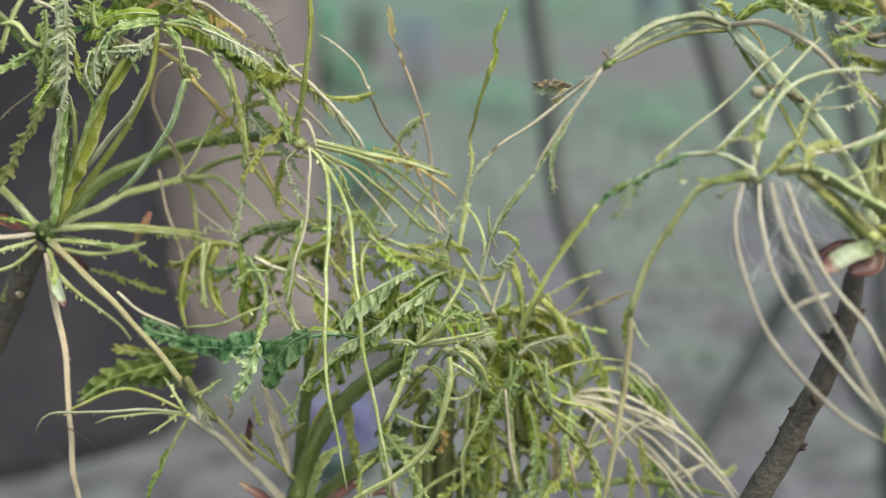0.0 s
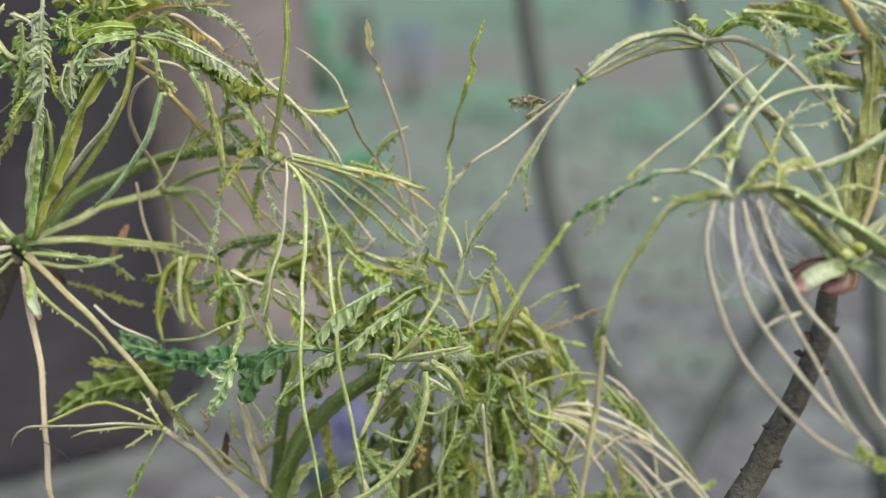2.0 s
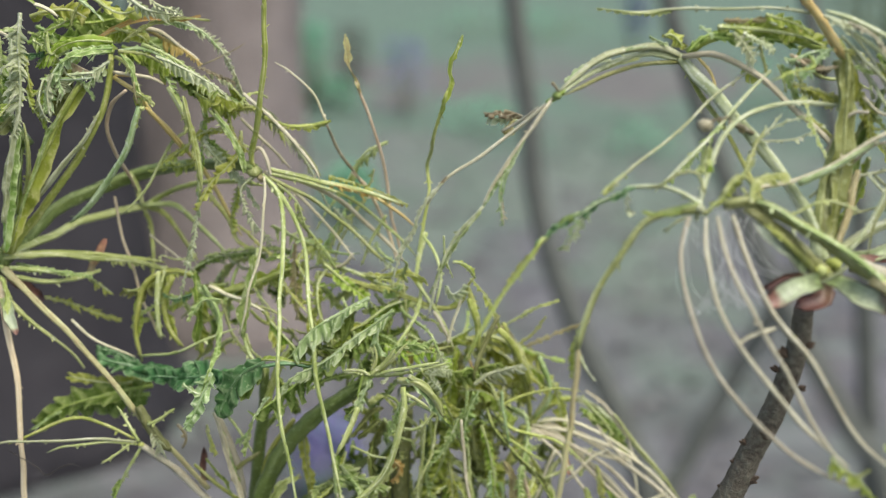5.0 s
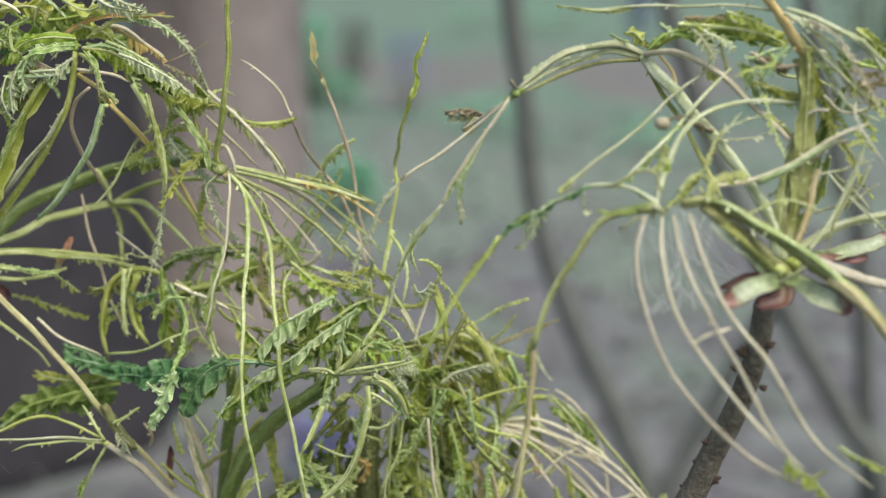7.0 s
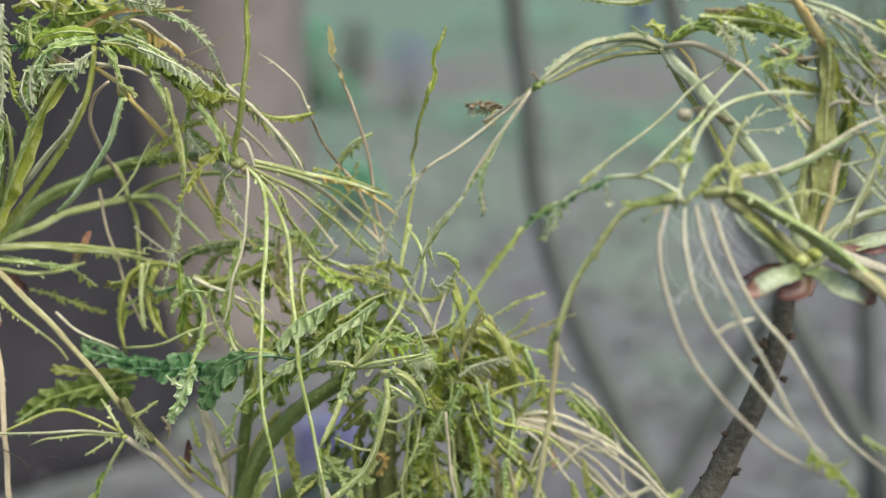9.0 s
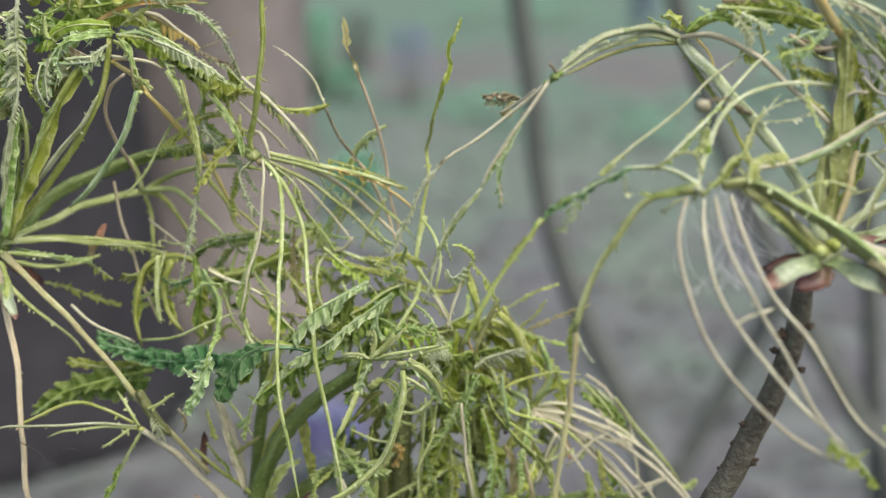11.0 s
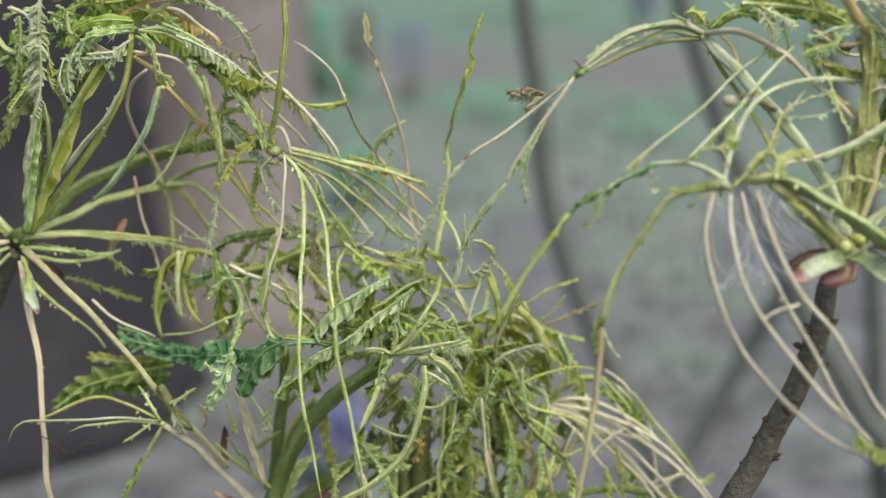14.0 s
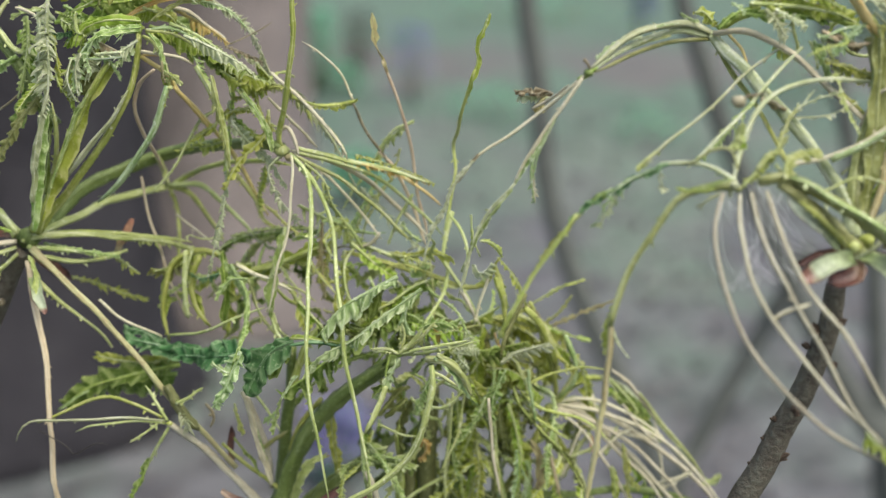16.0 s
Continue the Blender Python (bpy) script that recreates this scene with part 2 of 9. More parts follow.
def tube(line, radius, sides=8, close=True, groove=0.0, turn=0.0):
    """Verts and faces of a round stalk; radius is a function of the share of length."""
    verts, faces = [], []
    fr = axes_along(line, Vector((0.13, -0.9, 0.41)))
    n = len(line)
    for k, (q, (t, s, u)) in enumerate(zip(line, fr)):
        r = radius(k / (n - 1))
        for j in range(sides):
            a = math.tau * j / sides
            g = 1 + groove * math.cos(3 * a + turn + 1.6 * k / n) + 0.5 * groove * math.cos(5 * a - turn)
            verts.append(q + r * g * (math.cos(a) * s + math.sin(a) * u))
    for k in range(n - 1):
        for j in range(sides):
            a, b = k * sides + j, k * sides + (j + 1) % sides
            faces.append((a, b, b + sides, a + sides))
    if close:
        faces.append(tuple(range(sides))[::-1])
        faces.append(tuple((n - 1) * sides + j for j in range(sides)))
    return verts, faces


def mm(points):
    return [ORIGIN + Vector(p) / 1000 for p in points]


def wobble(line, amount, seed):
    """Slight unevenness, as grown things have it; the ends stay."""
    n = len(line)
    res = []
    for k, q in enumerate(line):
        f = min(1, 4 * k / n, 4 * (n - 1 - k) / n)
        res.append(q + amount * f * noise.noise_vector(q * 90 + Vector((seed, 0, 0))))
    return res


counter = [0]


def crumbs(verts, faces, line, radius, dice, density, size, sides):
    """Torn shreds of leaf left along a rib."""
    fr = axes_along(line, Vector((0, -1, 0.3)))
    for k in range(1, len(line) - 1):
        for side in (-1, 1):
            if dice.random() > density:
                continue
            t, s, u = fr[k]
            a = dice.uniform(-0.9, 0.9)
            out = side * (math.cos(a) * s + math.sin(a) * u)
            q = line[k] + out * radius * 0.7
            l, w = size * dice.uniform(0.4, 1.5), size * dice.uniform(0.3, 0.8)
            tip = q + out * l + t * l * dice.uniform(0.1, 0.9) - Vector((0, 0, l * dice.uniform(0, 0.5)))
            i = len(verts)
            verts += [q - t * w, q + t * w, tip + t * w * 0.3, tip - t * w * 0.3 + u * w * 0.5]
            ring = min(range(sides), key=lambda j: (verts[k * sides + j] - q).length_squared)
            faces += [(i, i + 1, i + 2, i + 3), (k * sides + ring, i, i + 1)]


def stalk_mesh(name, parent, kind, r0, r1, points, torn=0.0, label="", taper=0.0):
    counter[0] += 1
    dice = random.Random(counter[0])
    line = glide(mm(points), 9)
    length = sum((b - a).length for a, b in zip(line, line[1:]))
    line = wobble(even(line, max(14, int(length / 0.0022))), 0.0007, counter[0])
    bumps = [dice.uniform(0.88, 1.12) for _ in range(len(line) + 1)]
    n = len(line) - 1

    def radius(f):
        k = min(int(f * n), n)
        end = 1.0 + (0.5 * max(0, 1 - f * n / 5) ** 2 if taper == 0 else -0.25 * max(0, 1 - f * n / 2.5))
        tip = 1 - taper * max(0, (f - 0.82) / 0.18) ** 1.5
        return (r0 + (r1 - r0) * f) / 1000 * bumps[k] * end * tip
    sides = 16 if r0 > 0.6 else 8
    verts, faces = tube(line, radius, sides, True, 0.13 if sides == 16 else 0.06, dice.uniform(0, 6))
    uvs = [(1000 * length * (k // sides) / n, abs(2 * (k % sides) / sides - 1)) for k in range(len(verts))]
    if torn:
        crumbs(verts, faces, line, r1 / 1000, dice, torn, 0.0007, sides)
    uvs += [(1000 * length * dice.random(), dice.random()) for k in range(len(verts) - len(uvs))]
    return part(name, verts, faces, STALK[kind], parent, label, uvs=uvs)


WORDS = {"cream": "cream", "straw": "straw-coloured", "honey": "honey-yellow", "pale": "pale green", "green": "fresh green", "dark": "deep blue-green", "olive": "olive green", "yellow": "yellow-green",
         "orange": "orange-tinged", "amber": "amber-brown", "pink": "pinkish tan", "rose": "pale rosy", "grey": "withered grey-green", "frost": "silvery green", "brown": "dry brown", "leek": "leek green", "dull": "dull olive", "silver": "silvery white-green", "moss": "mossy dark olive", "leaf": "mid green", "char": "blackened", "ash": "ashen green"}


def petiole(shoot, kind, r0, r1, *points):
    return stalk_mesh("petiole", shoot, kind, r0, r1, points, 0.14, WORDS[kind] + " leaf stalk")


def thread(leaf, kind, r0, r1, *points):
    return stalk_mesh("midrib", leaf, kind, r0, r1, points, {"pale": 0.24, "ash": 0.16, "cream": 0.08, "silver": 0.4, "olive": 0.25, "grey": 0.45, "frost": 0.45, "green": 0.35, "yellow": 0.3}.get(kind, 0.03), WORDS[kind] + " bare midrib", 0.65)


def rib_line(points, step, seed):
    line = glide(mm(points), 9)
    length = sum((b - a).length for a, b in zip(line, line[1:]))
    count = max(6, int(length / step))
    return wobble(even(line, count * 2), 0.0007, seed), count


def lean(dice, loose):
    return Matrix.Rotation(loose * dice.uniform(-0.9, 0.9), 3, "Z") @ Matrix.Rotation(loose * dice.uniform(-0.8, 0.6), 3, "X") @ Vector((0, -1, 0.5))


RIB = {"green": "pale", "olive": "pale", "yellow": "pale", "frost": "frost", "silver": "silver", "grey": "grey", "dark": "dark", "pale": "pale", "moss": "olive", "leaf": "green", "leek": "frost"}


def droop(line, dice, loose):
    """Up direction for a leaflet whose halves hang from its rib."""
    t = line[-1] - line[0]
    steep = abs(t.z) / max(t.length, 1e-6)
    if steep > 0.85:
        return lean(dice, loose)
    return (Vector((0, -0.45, 1)) + 0.6 * loose * Vector((dice.uniform(-1, 1), dice.uniform(-1, 1), 0))).normalized()


def rib_uvs(count, sides, length):
    return [(1000 * length * (k // sides) / max(1, count // sides - 1), abs(2 * (k % sides) / sides - 1)) for k in range(count)]


def comb(leaf, kind, width, *points, loose=0.45):
    """Pleated leaflet split between its side veins into a herringbone of curved, ridged teeth."""
    counter[0] += 1
    seed = counter[0]
    dice = random.Random(seed)
    wild = dice.uniform(0.3, 0.6) if width >= 3.0 and kind in ("grey", "silver", "frost", "orange") else dice.uniform(0.8, 1.2)
    line, count = rib_line(points, dice.uniform(0.00075, 0.00105), seed)
    hang = dice.random() < 0.55
    fr = axes_along(line, droop(line, dice, loose) if hang else lean(dice, loose))
    half = width / 2000
    rib = max(0.00022, half * 0.08)
    length = sum((b - a).length for a, b in zip(line, line[1:]))
    verts, faces = tube(line, lambda f: rib * (1.35 - f * 0.8), 6)
    uvs = rib_uvs(len(verts), 6, length)
    ribbed = len(faces)
    pitch = length / count
    twist = dice.uniform(-1.2, 1.2)
    drop = dice.uniform(0.5, 1.2) if hang else dice.uniform(-0.2, 0.4)
    along, arch, sag0 = dice.uniform(0.5, 1.0), dice.uniform(-0.45, 0.45), dice.uniform(0.15, 0.55)
    for k in range(count * 2):
        side = 1 if k % 2 else -1
        f = k / (count * 2)
        left = 0.85 + 1.5 * noise.noise(Vector((f * count * 0.16, seed * 1.7, side)))
        if left < 0.12 or dice.random() < 0.10 * wild:
            continue
        t, s, u = fr[k]
        grown = (0.3 + 0.7 * math.sin(math.pi * min(1, 0.10 + 0.88 * f)) ** 0.7) * (1 + wild * dice.uniform(-0.5, 0.35)) * min(1.2, 0.35 + left)
        reach = half * grown
        sway = noise.noise(Vector((f * count * 0.11, seed * 2.3, side * 5)))
        swing = twist * (f - 0.5) + 0.8 * sway + wild * dice.uniform(-0.8, 0.8) - drop
        out = side * s * math.cos(swing) + u * math.sin(swing)
        push = along + 0.5 * sway + wild * dice.uniform(-0.7, 0.5)
        sag = sag0 + wild * dice.uniform(-0.2, 0.4)
        broad = pitch * 0.46 * (1 + wild * dice.uniform(-0.5, 0.4))
        across = (t - out * push * 0.3).normalized()
        up = out.cross(across)
        if up.dot(u) < 0:
            up = -up
        curl = arch + wild * dice.uniform(-0.6, 0.6)
        base = len(verts)
        for m in range(6):
            g = m / 5
            q = line[k] + out * reach * g * (1 - 0.25 * sag * g) + t * reach * push * g * g - Vector((0, 0, reach * sag * g * g)) + up * reach * (0.12 * math.sin(3 * g + swing * 2) + curl * g * g)
            w = broad * (1.0 - 0.88 * g ** 2.4) * (0.85 + 0.3 * math.sin(math.pi * g))
            verts += [q - across * w - up * w * 0.9, q + up * w * 0.35, q + across * w - up * w * 0.9]
            uvs += [(0.0, g * 0.85), (0.5, g * 0.85), (1.0, g * 0.85)]
        for m in range(5):
            a = base + 3 * m
            faces += [(a, a + 1, a + 4, a + 3), (a + 1, a + 2, a + 5, a + 4)]
        ring = min(range(6), key=lambda j: (verts[k * 6 + j] - line[k] - out).length_squared)
        faces.append((k * 6 + ring, base, base + 1))
    return part("leaflet", verts, faces, BLADE[kind], leaf, WORDS[kind] + (" leaflet frayed to curled shreds" if wild > 0.5 else " pleated leaflet split into ridged teeth"), uvs=uvs, rib=STALK[RIB.get(kind, kind)], ribbed=ribbed)


def blade(leaf, kind, width, *points, loose=0.45, toothed=True, shut=True):
    """Leaflet with a toothed, bitten, folded and crumpled blade; most hang shut along the rib."""
    counter[0] += 1
    seed = counter[0]
    dice = random.Random(seed)
    line, count = rib_line(points, max(0.0015, width * (0.00027 if shut else 0.00040)), seed)
    per, across = 6, 5
    steps = count * per
    line = even(line, steps)
    hang = toothed and shut and dice.random() < (0.72 if width < 5 else 0.95)
    fr = axes_along(line, droop(line, dice, loose) if hang else lean(dice, loose))
    half = width * 1.15 / 2000
    verts, faces = tube(line[::3] + [line[-1]], lambda f: max(0.00022, min(half * 0.09, 0.0005)) * (1.25 - f * 0.8), 6)
    ribbed = len(faces)
    uvs = rib_uvs(len(verts), 6, sum((b - a).length for a, b in zip(line, line[1:])))
    for side in (-1, 1):
        base = len(verts)
        full = half * dice.uniform(0.75, 1.25)
        fold = dice.uniform(-1.45, -0.75) if hang else dice.uniform(-0.3, 0.7) if toothed else dice.uniform(0.7, 1.15)
        curl = dice.uniform(-0.2, 0.3) if hang else dice.uniform(0.2, 0.9)
        sizes = [dice.uniform(0.92, 1.06) for n in range(count + 2)] if not toothed else [dice.uniform(0.4, 1.3) * (0.3 + 0.7 * min(1, max(0, 1.0 + 1.7 * noise.noise(Vector((n * 0.45, seed, side)))))) for n in range(count + 2)]
        lifts = [(0.55 if hang else 0.9) * noise.noise(Vector((n * 0.28, seed + 50, side))) + dice.uniform(-0.4, 0.4) for n in range(count + 2)]
        widths = [dice.uniform(0.5, 1.5) for _ in range(count + 1)]
        edges = [sum(widths[:n]) / sum(widths) for n in range(count + 2)]
        deep = (dice.uniform(0.45, 0.78) if shut else dice.uniform(0.34, 0.46)) if toothed else 0.1
        swept = [dice.uniform(0.3, 1.1) for _ in range(count + 2)] if toothed else [dice.uniform(0.5, 1.0)] * (count + 2)
        tooth = 0
        for k in range(steps + 1):
            f = k / steps
            t, s, u = fr[k]
            while tooth < count and f > edges[tooth + 1]:
                tooth += 1
            g = min(1, (f - edges[tooth]) / (edges[tooth + 1] - edges[tooth]))
            saw = ((g / 0.72) ** 1.25 if g < 0.72 else (1 - g) / 0.28) if toothed else 0.9
            blend = sizes[tooth] * (1 - g) + sizes[tooth + 1] * g
            shape = (0.22 + 0.78 * math.sin(math.pi * min(1, 0.12 + 0.86 * f)) ** 0.6) * blend
            reach = full * shape * (1 - deep + deep * saw)
            angle = fold + lifts[tooth] * (1 - g) + lifts[tooth + 1] * g
            for j in range(across + 1):
                w = j / across
                r = reach * w
                q = line[k] + side * s * r * math.cos(angle) + u * (r * math.sin(angle) - curl * full * w * w + (0.20 if toothed else 0.05) * full * w * math.cos(math.tau * g)) + t * (swept[tooth] * (1 - g) + swept[tooth + 1] * g) * r
                q += (1 if toothed else 0.2) * full * w * (0.30 * noise.noise_vector(q * 150 + Vector((seed, 0, 0))) + 0.28 * noise.noise_vector(q * 480) + 0.16 * noise.noise_vector(q * 1300))
                verts.append(q)
                uvs.append((tooth + (g / 1.44 if g < 0.72 else 0.5 + (g - 0.72) / 0.56) if toothed else 0.32, w))
        for k in range(steps):
            for j in range(across):
                a = base + k * (across + 1) + j
                faces.append((a, a + 1, a + across + 2, a + across + 1))
        faces.append((0, 1, base))
    return part("leaflet", verts, faces, BLADE[kind], leaf, WORDS[kind] + (" crumpled toothed leaflet" if toothed else " folded young leaflet"), uvs=uvs, rib=STALK[RIB.get(kind, kind)], ribbed=ribbed)


def frond(leaf, kind, left, right, pitch, *points, deep=0.5, lift=0.35, face=None, ragged=1.0):
    """Thin pleated leaflet, turned by default to face the camera, with a toothed margin of its own width on either side
    of the rib.
    """
    counter[0] += 1
    seed = counter[0]
    dice = random.Random(seed)
    curve = glide(mm(points), 9)
    length = sum((b - a).length for a, b in zip(curve, curve[1:]))
    per, across = 7, 4
    count = max(3, int(length / (pitch / 1000)))
    steps = count * per
    line = wobble(even(curve, steps), 0.0004, seed)
    front = face or Vector((0.0, -0.93, 0.37))
    fr = []
    for k, (t, s, u) in enumerate(axes_along(line, front)):
        roll = Matrix.Rotation(0.45 * noise.noise(Vector((k * 0.9 / per, seed, 7)) * 0.35), 3, t)
        fr.append((t, roll @ s, roll @ u))
    thick = max(0.00020, min(0.00042, 0.00008 * (left + right)))
    verts, faces = tube(line[::3] + [line[-1]], lambda f: thick * (1.3 - f * 0.8), 6)
    ribbed = len(faces)
    uvs = rib_uvs(len(verts), 6, length)
    for side, full in ((-1, left / 1000), (1, right / 1000)):
        base = len(verts)
        sizes = [dice.uniform(0.45, 1.25) * (0.45 + 0.55 * min(1, max(0, 1.1 + 1.6 * noise.noise(Vector((n * 0.4, seed, side)))))) for n in range(count + 2)]
        sizes = [1 + ragged * (z * (0.3 if dice.random() < 0.2 else 1) - 1) for z in sizes]
        tilts = [lift + 0.95 * noise.noise(Vector((n * 0.25, seed + 9, side))) + dice.uniform(-0.38, 0.38) for n in range(count + 2)]
        sweep = [0.55 + 0.3 * noise.noise(Vector((n * 0.3, seed + 31, side))) + dice.uniform(-0.35, 0.35) for n in range(count + 2)]
        widths = [dice.uniform(0.35, 2.0) * (1 + 0.5 * noise.noise(Vector((n * 0.3, seed + 51, side)))) for n in range(count + 1)]
        edges = [sum(widths[:n]) / sum(widths) for n in range(count + 2)]
        curl = dice.uniform(0.05, 0.7)
        tooth = 0
        for k in range(steps + 1):
            f = k / steps
            t, s, u = fr[k]
            while tooth < count and f > edges[tooth + 1]:
                tooth += 1
            g = min(1, (f - edges[tooth]) / (edges[tooth + 1] - edges[tooth]))
            saw = (g / 0.7) ** 1.2 if g < 0.7 else (1 - g) / 0.3
            grown = (0.25 + 0.75 * math.sin(math.pi * min(1, 0.10 + 0.86 * f)) ** 0.6) * (sizes[tooth] * (1 - g) + sizes[tooth + 1] * g)
            reach = full * grown * (1 - deep + deep * saw)
            angle = tilts[tooth] * (1 - g) + tilts[tooth + 1] * g
            onward = sweep[tooth] * (1 - g) + sweep[tooth + 1] * g
            pleat = 0.16 * min(full, pitch / 1000) * math.cos(math.tau * (g - 0.7))
            for j in range(across + 1):
                w = j / across
                r = reach * w
                q = line[k] + side * s * r * math.cos(angle) + u * (r * math.sin(angle) - curl * reach * w * w + pleat * w) + t * onward * r * (0.6 + 0.4 * w)
                q += full * w * (0.32 * noise.noise_vector(q * 170 + Vector((seed, 0, 0))) + 0.24 * noise.noise_vector(q * 520))
                verts.append(q)
                uvs.append((tooth + (g / 1.4 if g < 0.7 else 0.5 + (g - 0.7) / 0.6), w))
        for k in range(steps):
            for j in range(across):
                a = base + k * (across + 1) + j
                faces.append((a, a + 1, a + across + 2, a + across + 1))
        faces.append((0, 1, base))
    return part("leaflet", verts, faces, BLADE[kind], leaf, WORDS[kind] + (" thin folded leaflet" if deep < 0.15 else " pleated leaflet with a toothed edge"), uvs=uvs, rib=STALK[RIB.get(kind, kind)], ribbed=ribbed)


def rolled(leaf, kind, width, *points):
    """Leaflet rolled into a puckered tube, furrowed between its side veins, with a torn seam."""
    counter[0] += 1
    seed = counter[0]
    dice = random.Random(seed)
    line = wobble(even(glide(mm(points), 9), 90), 0.0012, seed)
    fr = axes_along(line, Vector((0.1, -0.5, 0.9)))
    half = width / 2000
    sides = 20
    verts, faces, uvs = [], [], []
    n = len(line)
    for k, (q, (t, s, u)) in enumerate(zip(line, fr)):
        f = k / (n - 1)
        swell = (0.55 + 0.45 * math.sin(math.pi * min(1, 0.12 + 0.8 * f))) * (1 + 0.55 * noise.noise(Vector((f * 5, seed, 0))))
        for j in range(sides + 1):
            a = math.tau * (j / sides * 1.12) + 3.6
            vein = abs(math.sin(math.pi * (f * 13 + 1.6 * math.sin(a * 0.5)))) * (0.3 + 1.4 * abs(noise.noise(Vector((f * 9, a, seed)))))
            r = half * swell * (0.84 + 0.16 * vein + 0.10 * j / sides)
            v = q + r * (math.cos(a) * s + math.sin(a) * u)
            rough = 0.32 / half
            v += half * (0.50 * noise.noise_vector(v * rough + Vector((seed, 0, 0))) + 0.36 * noise.noise_vector(v * rough * 2.6) + 0.26 * noise.noise_vector(v * rough * 6))
            if j in (0, sides):
                v += (math.cos(a) * s + math.sin(a) * u) * half * dice.uniform(-0.1, 0.55)
            verts.append(v)
            uvs.append((f * 13 + 1.6 * math.sin(a * 0.5) + 0.5, 0.9 * abs(2 * j / sides - 1)))
    for k in range(n - 1):
        for j in range(sides):
            a = k * (sides + 1) + j
            faces.append((a, a + 1, a + sides + 2, a + sides + 1))
    return part("leaflet", verts, faces, BLADE[kind], leaf, WORDS[kind] + " puckered leaflet rolled into a tube", uvs=uvs)


def fold(leaf, kind, width, *points):
    """Young leaflet still folded along its rib, with a whole edge."""
    return blade(leaf, kind, width, *points, toothed=False)


def tangle(leaf, seed, count, centre, spread, kinds, droop=0.5, bare=0.4, size=1.0):
    """Shrivelled leaflets and ribs that fill the inside of a tuft."""
    dice = random.Random(seed)
    c = Vector(centre)
    for k in range(count):
        while True:
            o = Vector((dice.uniform(-1, 1), dice.uniform(-1, 1), dice.uniform(-1, 1)))
            if o.length < 1:
                break
        a = c + Vector((o.x * spread[0], o.y * spread[1], o.z * spread[2]))
        way = Vector((dice.uniform(-1, 1) + 0.5 * o.x, dice.uniform(-0.6, 0.6), dice.uniform(-0.9, 0.7) - 0.3 * droop)).normalized()
        l = dice.uniform(7, 20) * size
        bend = Vector((dice.uniform(-0.5, 0.5), dice.uniform(-0.4, 0.4), -droop * dice.uniform(0.2, 1.1)))
        curve = way.cross(Vector((0.2, -1, 0.3))) * dice.uniform(-0.22, 0.22)
        pts = [tuple(a + way * l * g + bend * l * g * g + curve * l * math.sin(5.2 * g)) for g in (0, 0.25, 0.5, 0.75, 1)]
        kind = dice.choice(kinds)
        roll = dice.random()
        if roll < bare + 0.15 or kind in ("cream", "pink", "rose"):
            r = dice.uniform(0.28, 0.52)
            thread(leaf, kind, r, r * 0.6, *pts)
        else:
            turn = Vector((dice.uniform(-0.8, 0.8), -0.9, dice.uniform(-0.3, 0.9)))
            frond(leaf, kind, dice.uniform(0.6, 2.2) * size, dice.uniform(0.8, 2.8) * size, dice.choice((1.05, 1.2, 1.8, 2.3)), *pts, deep=dice.uniform(0.4, 0.72), face=turn)


def knot(leaf, kind, r, point):
    """Swollen joint where leaflets or stalks meet."""
    counter[0] += 1
    dice = random.Random(counter[0])
    bm = bmesh.new()
    bmesh.ops.create_icosphere(bm, subdivisions=3, radius=r / 1000)
    c = mm([point])[0]
    squash = Vector((dice.uniform(0.85, 1.05), 0.9, dice.uniform(0.7, 0.95)))
    for v in bm.verts:
        lump = 1 + 0.45 * noise.noise(v.co * 420 + Vector((counter[0], 0, 0)))
        v.co = c + Vector((v.co.x * squash.x, v.co.y * squash.y, v.co.z * squash.z)) * lump
    bm.verts.index_update()
    verts, faces = [v.co.copy() for v in bm.verts], [tuple(v.index for v in f.verts) for f in bm.faces]
    bm.free()
    return part("joint", verts, faces, STALK[kind], leaf)


def bud_scale(shoot, kind, width, *points):
    """Spoon-shaped scale, cupped, blunt at its tip, with some thickness."""
    counter[0] += 1
    line = even(glide(mm(points), 9), 18)
    fr = axes_along(line, Vector((0.1, -0.8, 0.6)))
    verts, faces, uvs = [], [], []
    across = 8
    for layer in (0, 1):
        for k, (q, (t, s, u)) in enumerate(zip(line, fr)):
            f = k / 18
            half = width / 2000 * (0.45 + 0.55 * math.sin(math.pi * (0.15 + 0.62 * f))) * (1 if f < 0.8 else math.sqrt(max(0.03, 1 - ((f - 0.8) / 0.2) ** 2)))
            for j in range(across + 1):
                w = 2 * j / across - 1
                cup = half * 0.55 * w * w
                lift = 0.00045 * layer * (1 - w * w * 0.7)
                p = q + s * half * w + u * (cup - lift)
                verts.append(p + 0.0011 * noise.noise_vector(p * 130 + Vector((counter[0], 0, 0))) + 0.0003 * noise.noise_vector(p * 500))
                uvs.append((f, j / across))
    size = 19 * (across + 1)
    for k in range(18):
        for j in range(across):
            a = k * (across + 1) + j
            faces.append((a, a + 1, a + across + 2, a + across + 1))
            b = a + size
            faces.append((b, b + across + 1, b + across + 2, b + 1))
        for j in (0, across):
            a = k * (across + 1) + j
            faces.append((a, a + across + 1, a + across + 1 + size, a + size))
    return part("bud_scale", verts, faces, SCALE[kind], shoot, uvs=uvs)


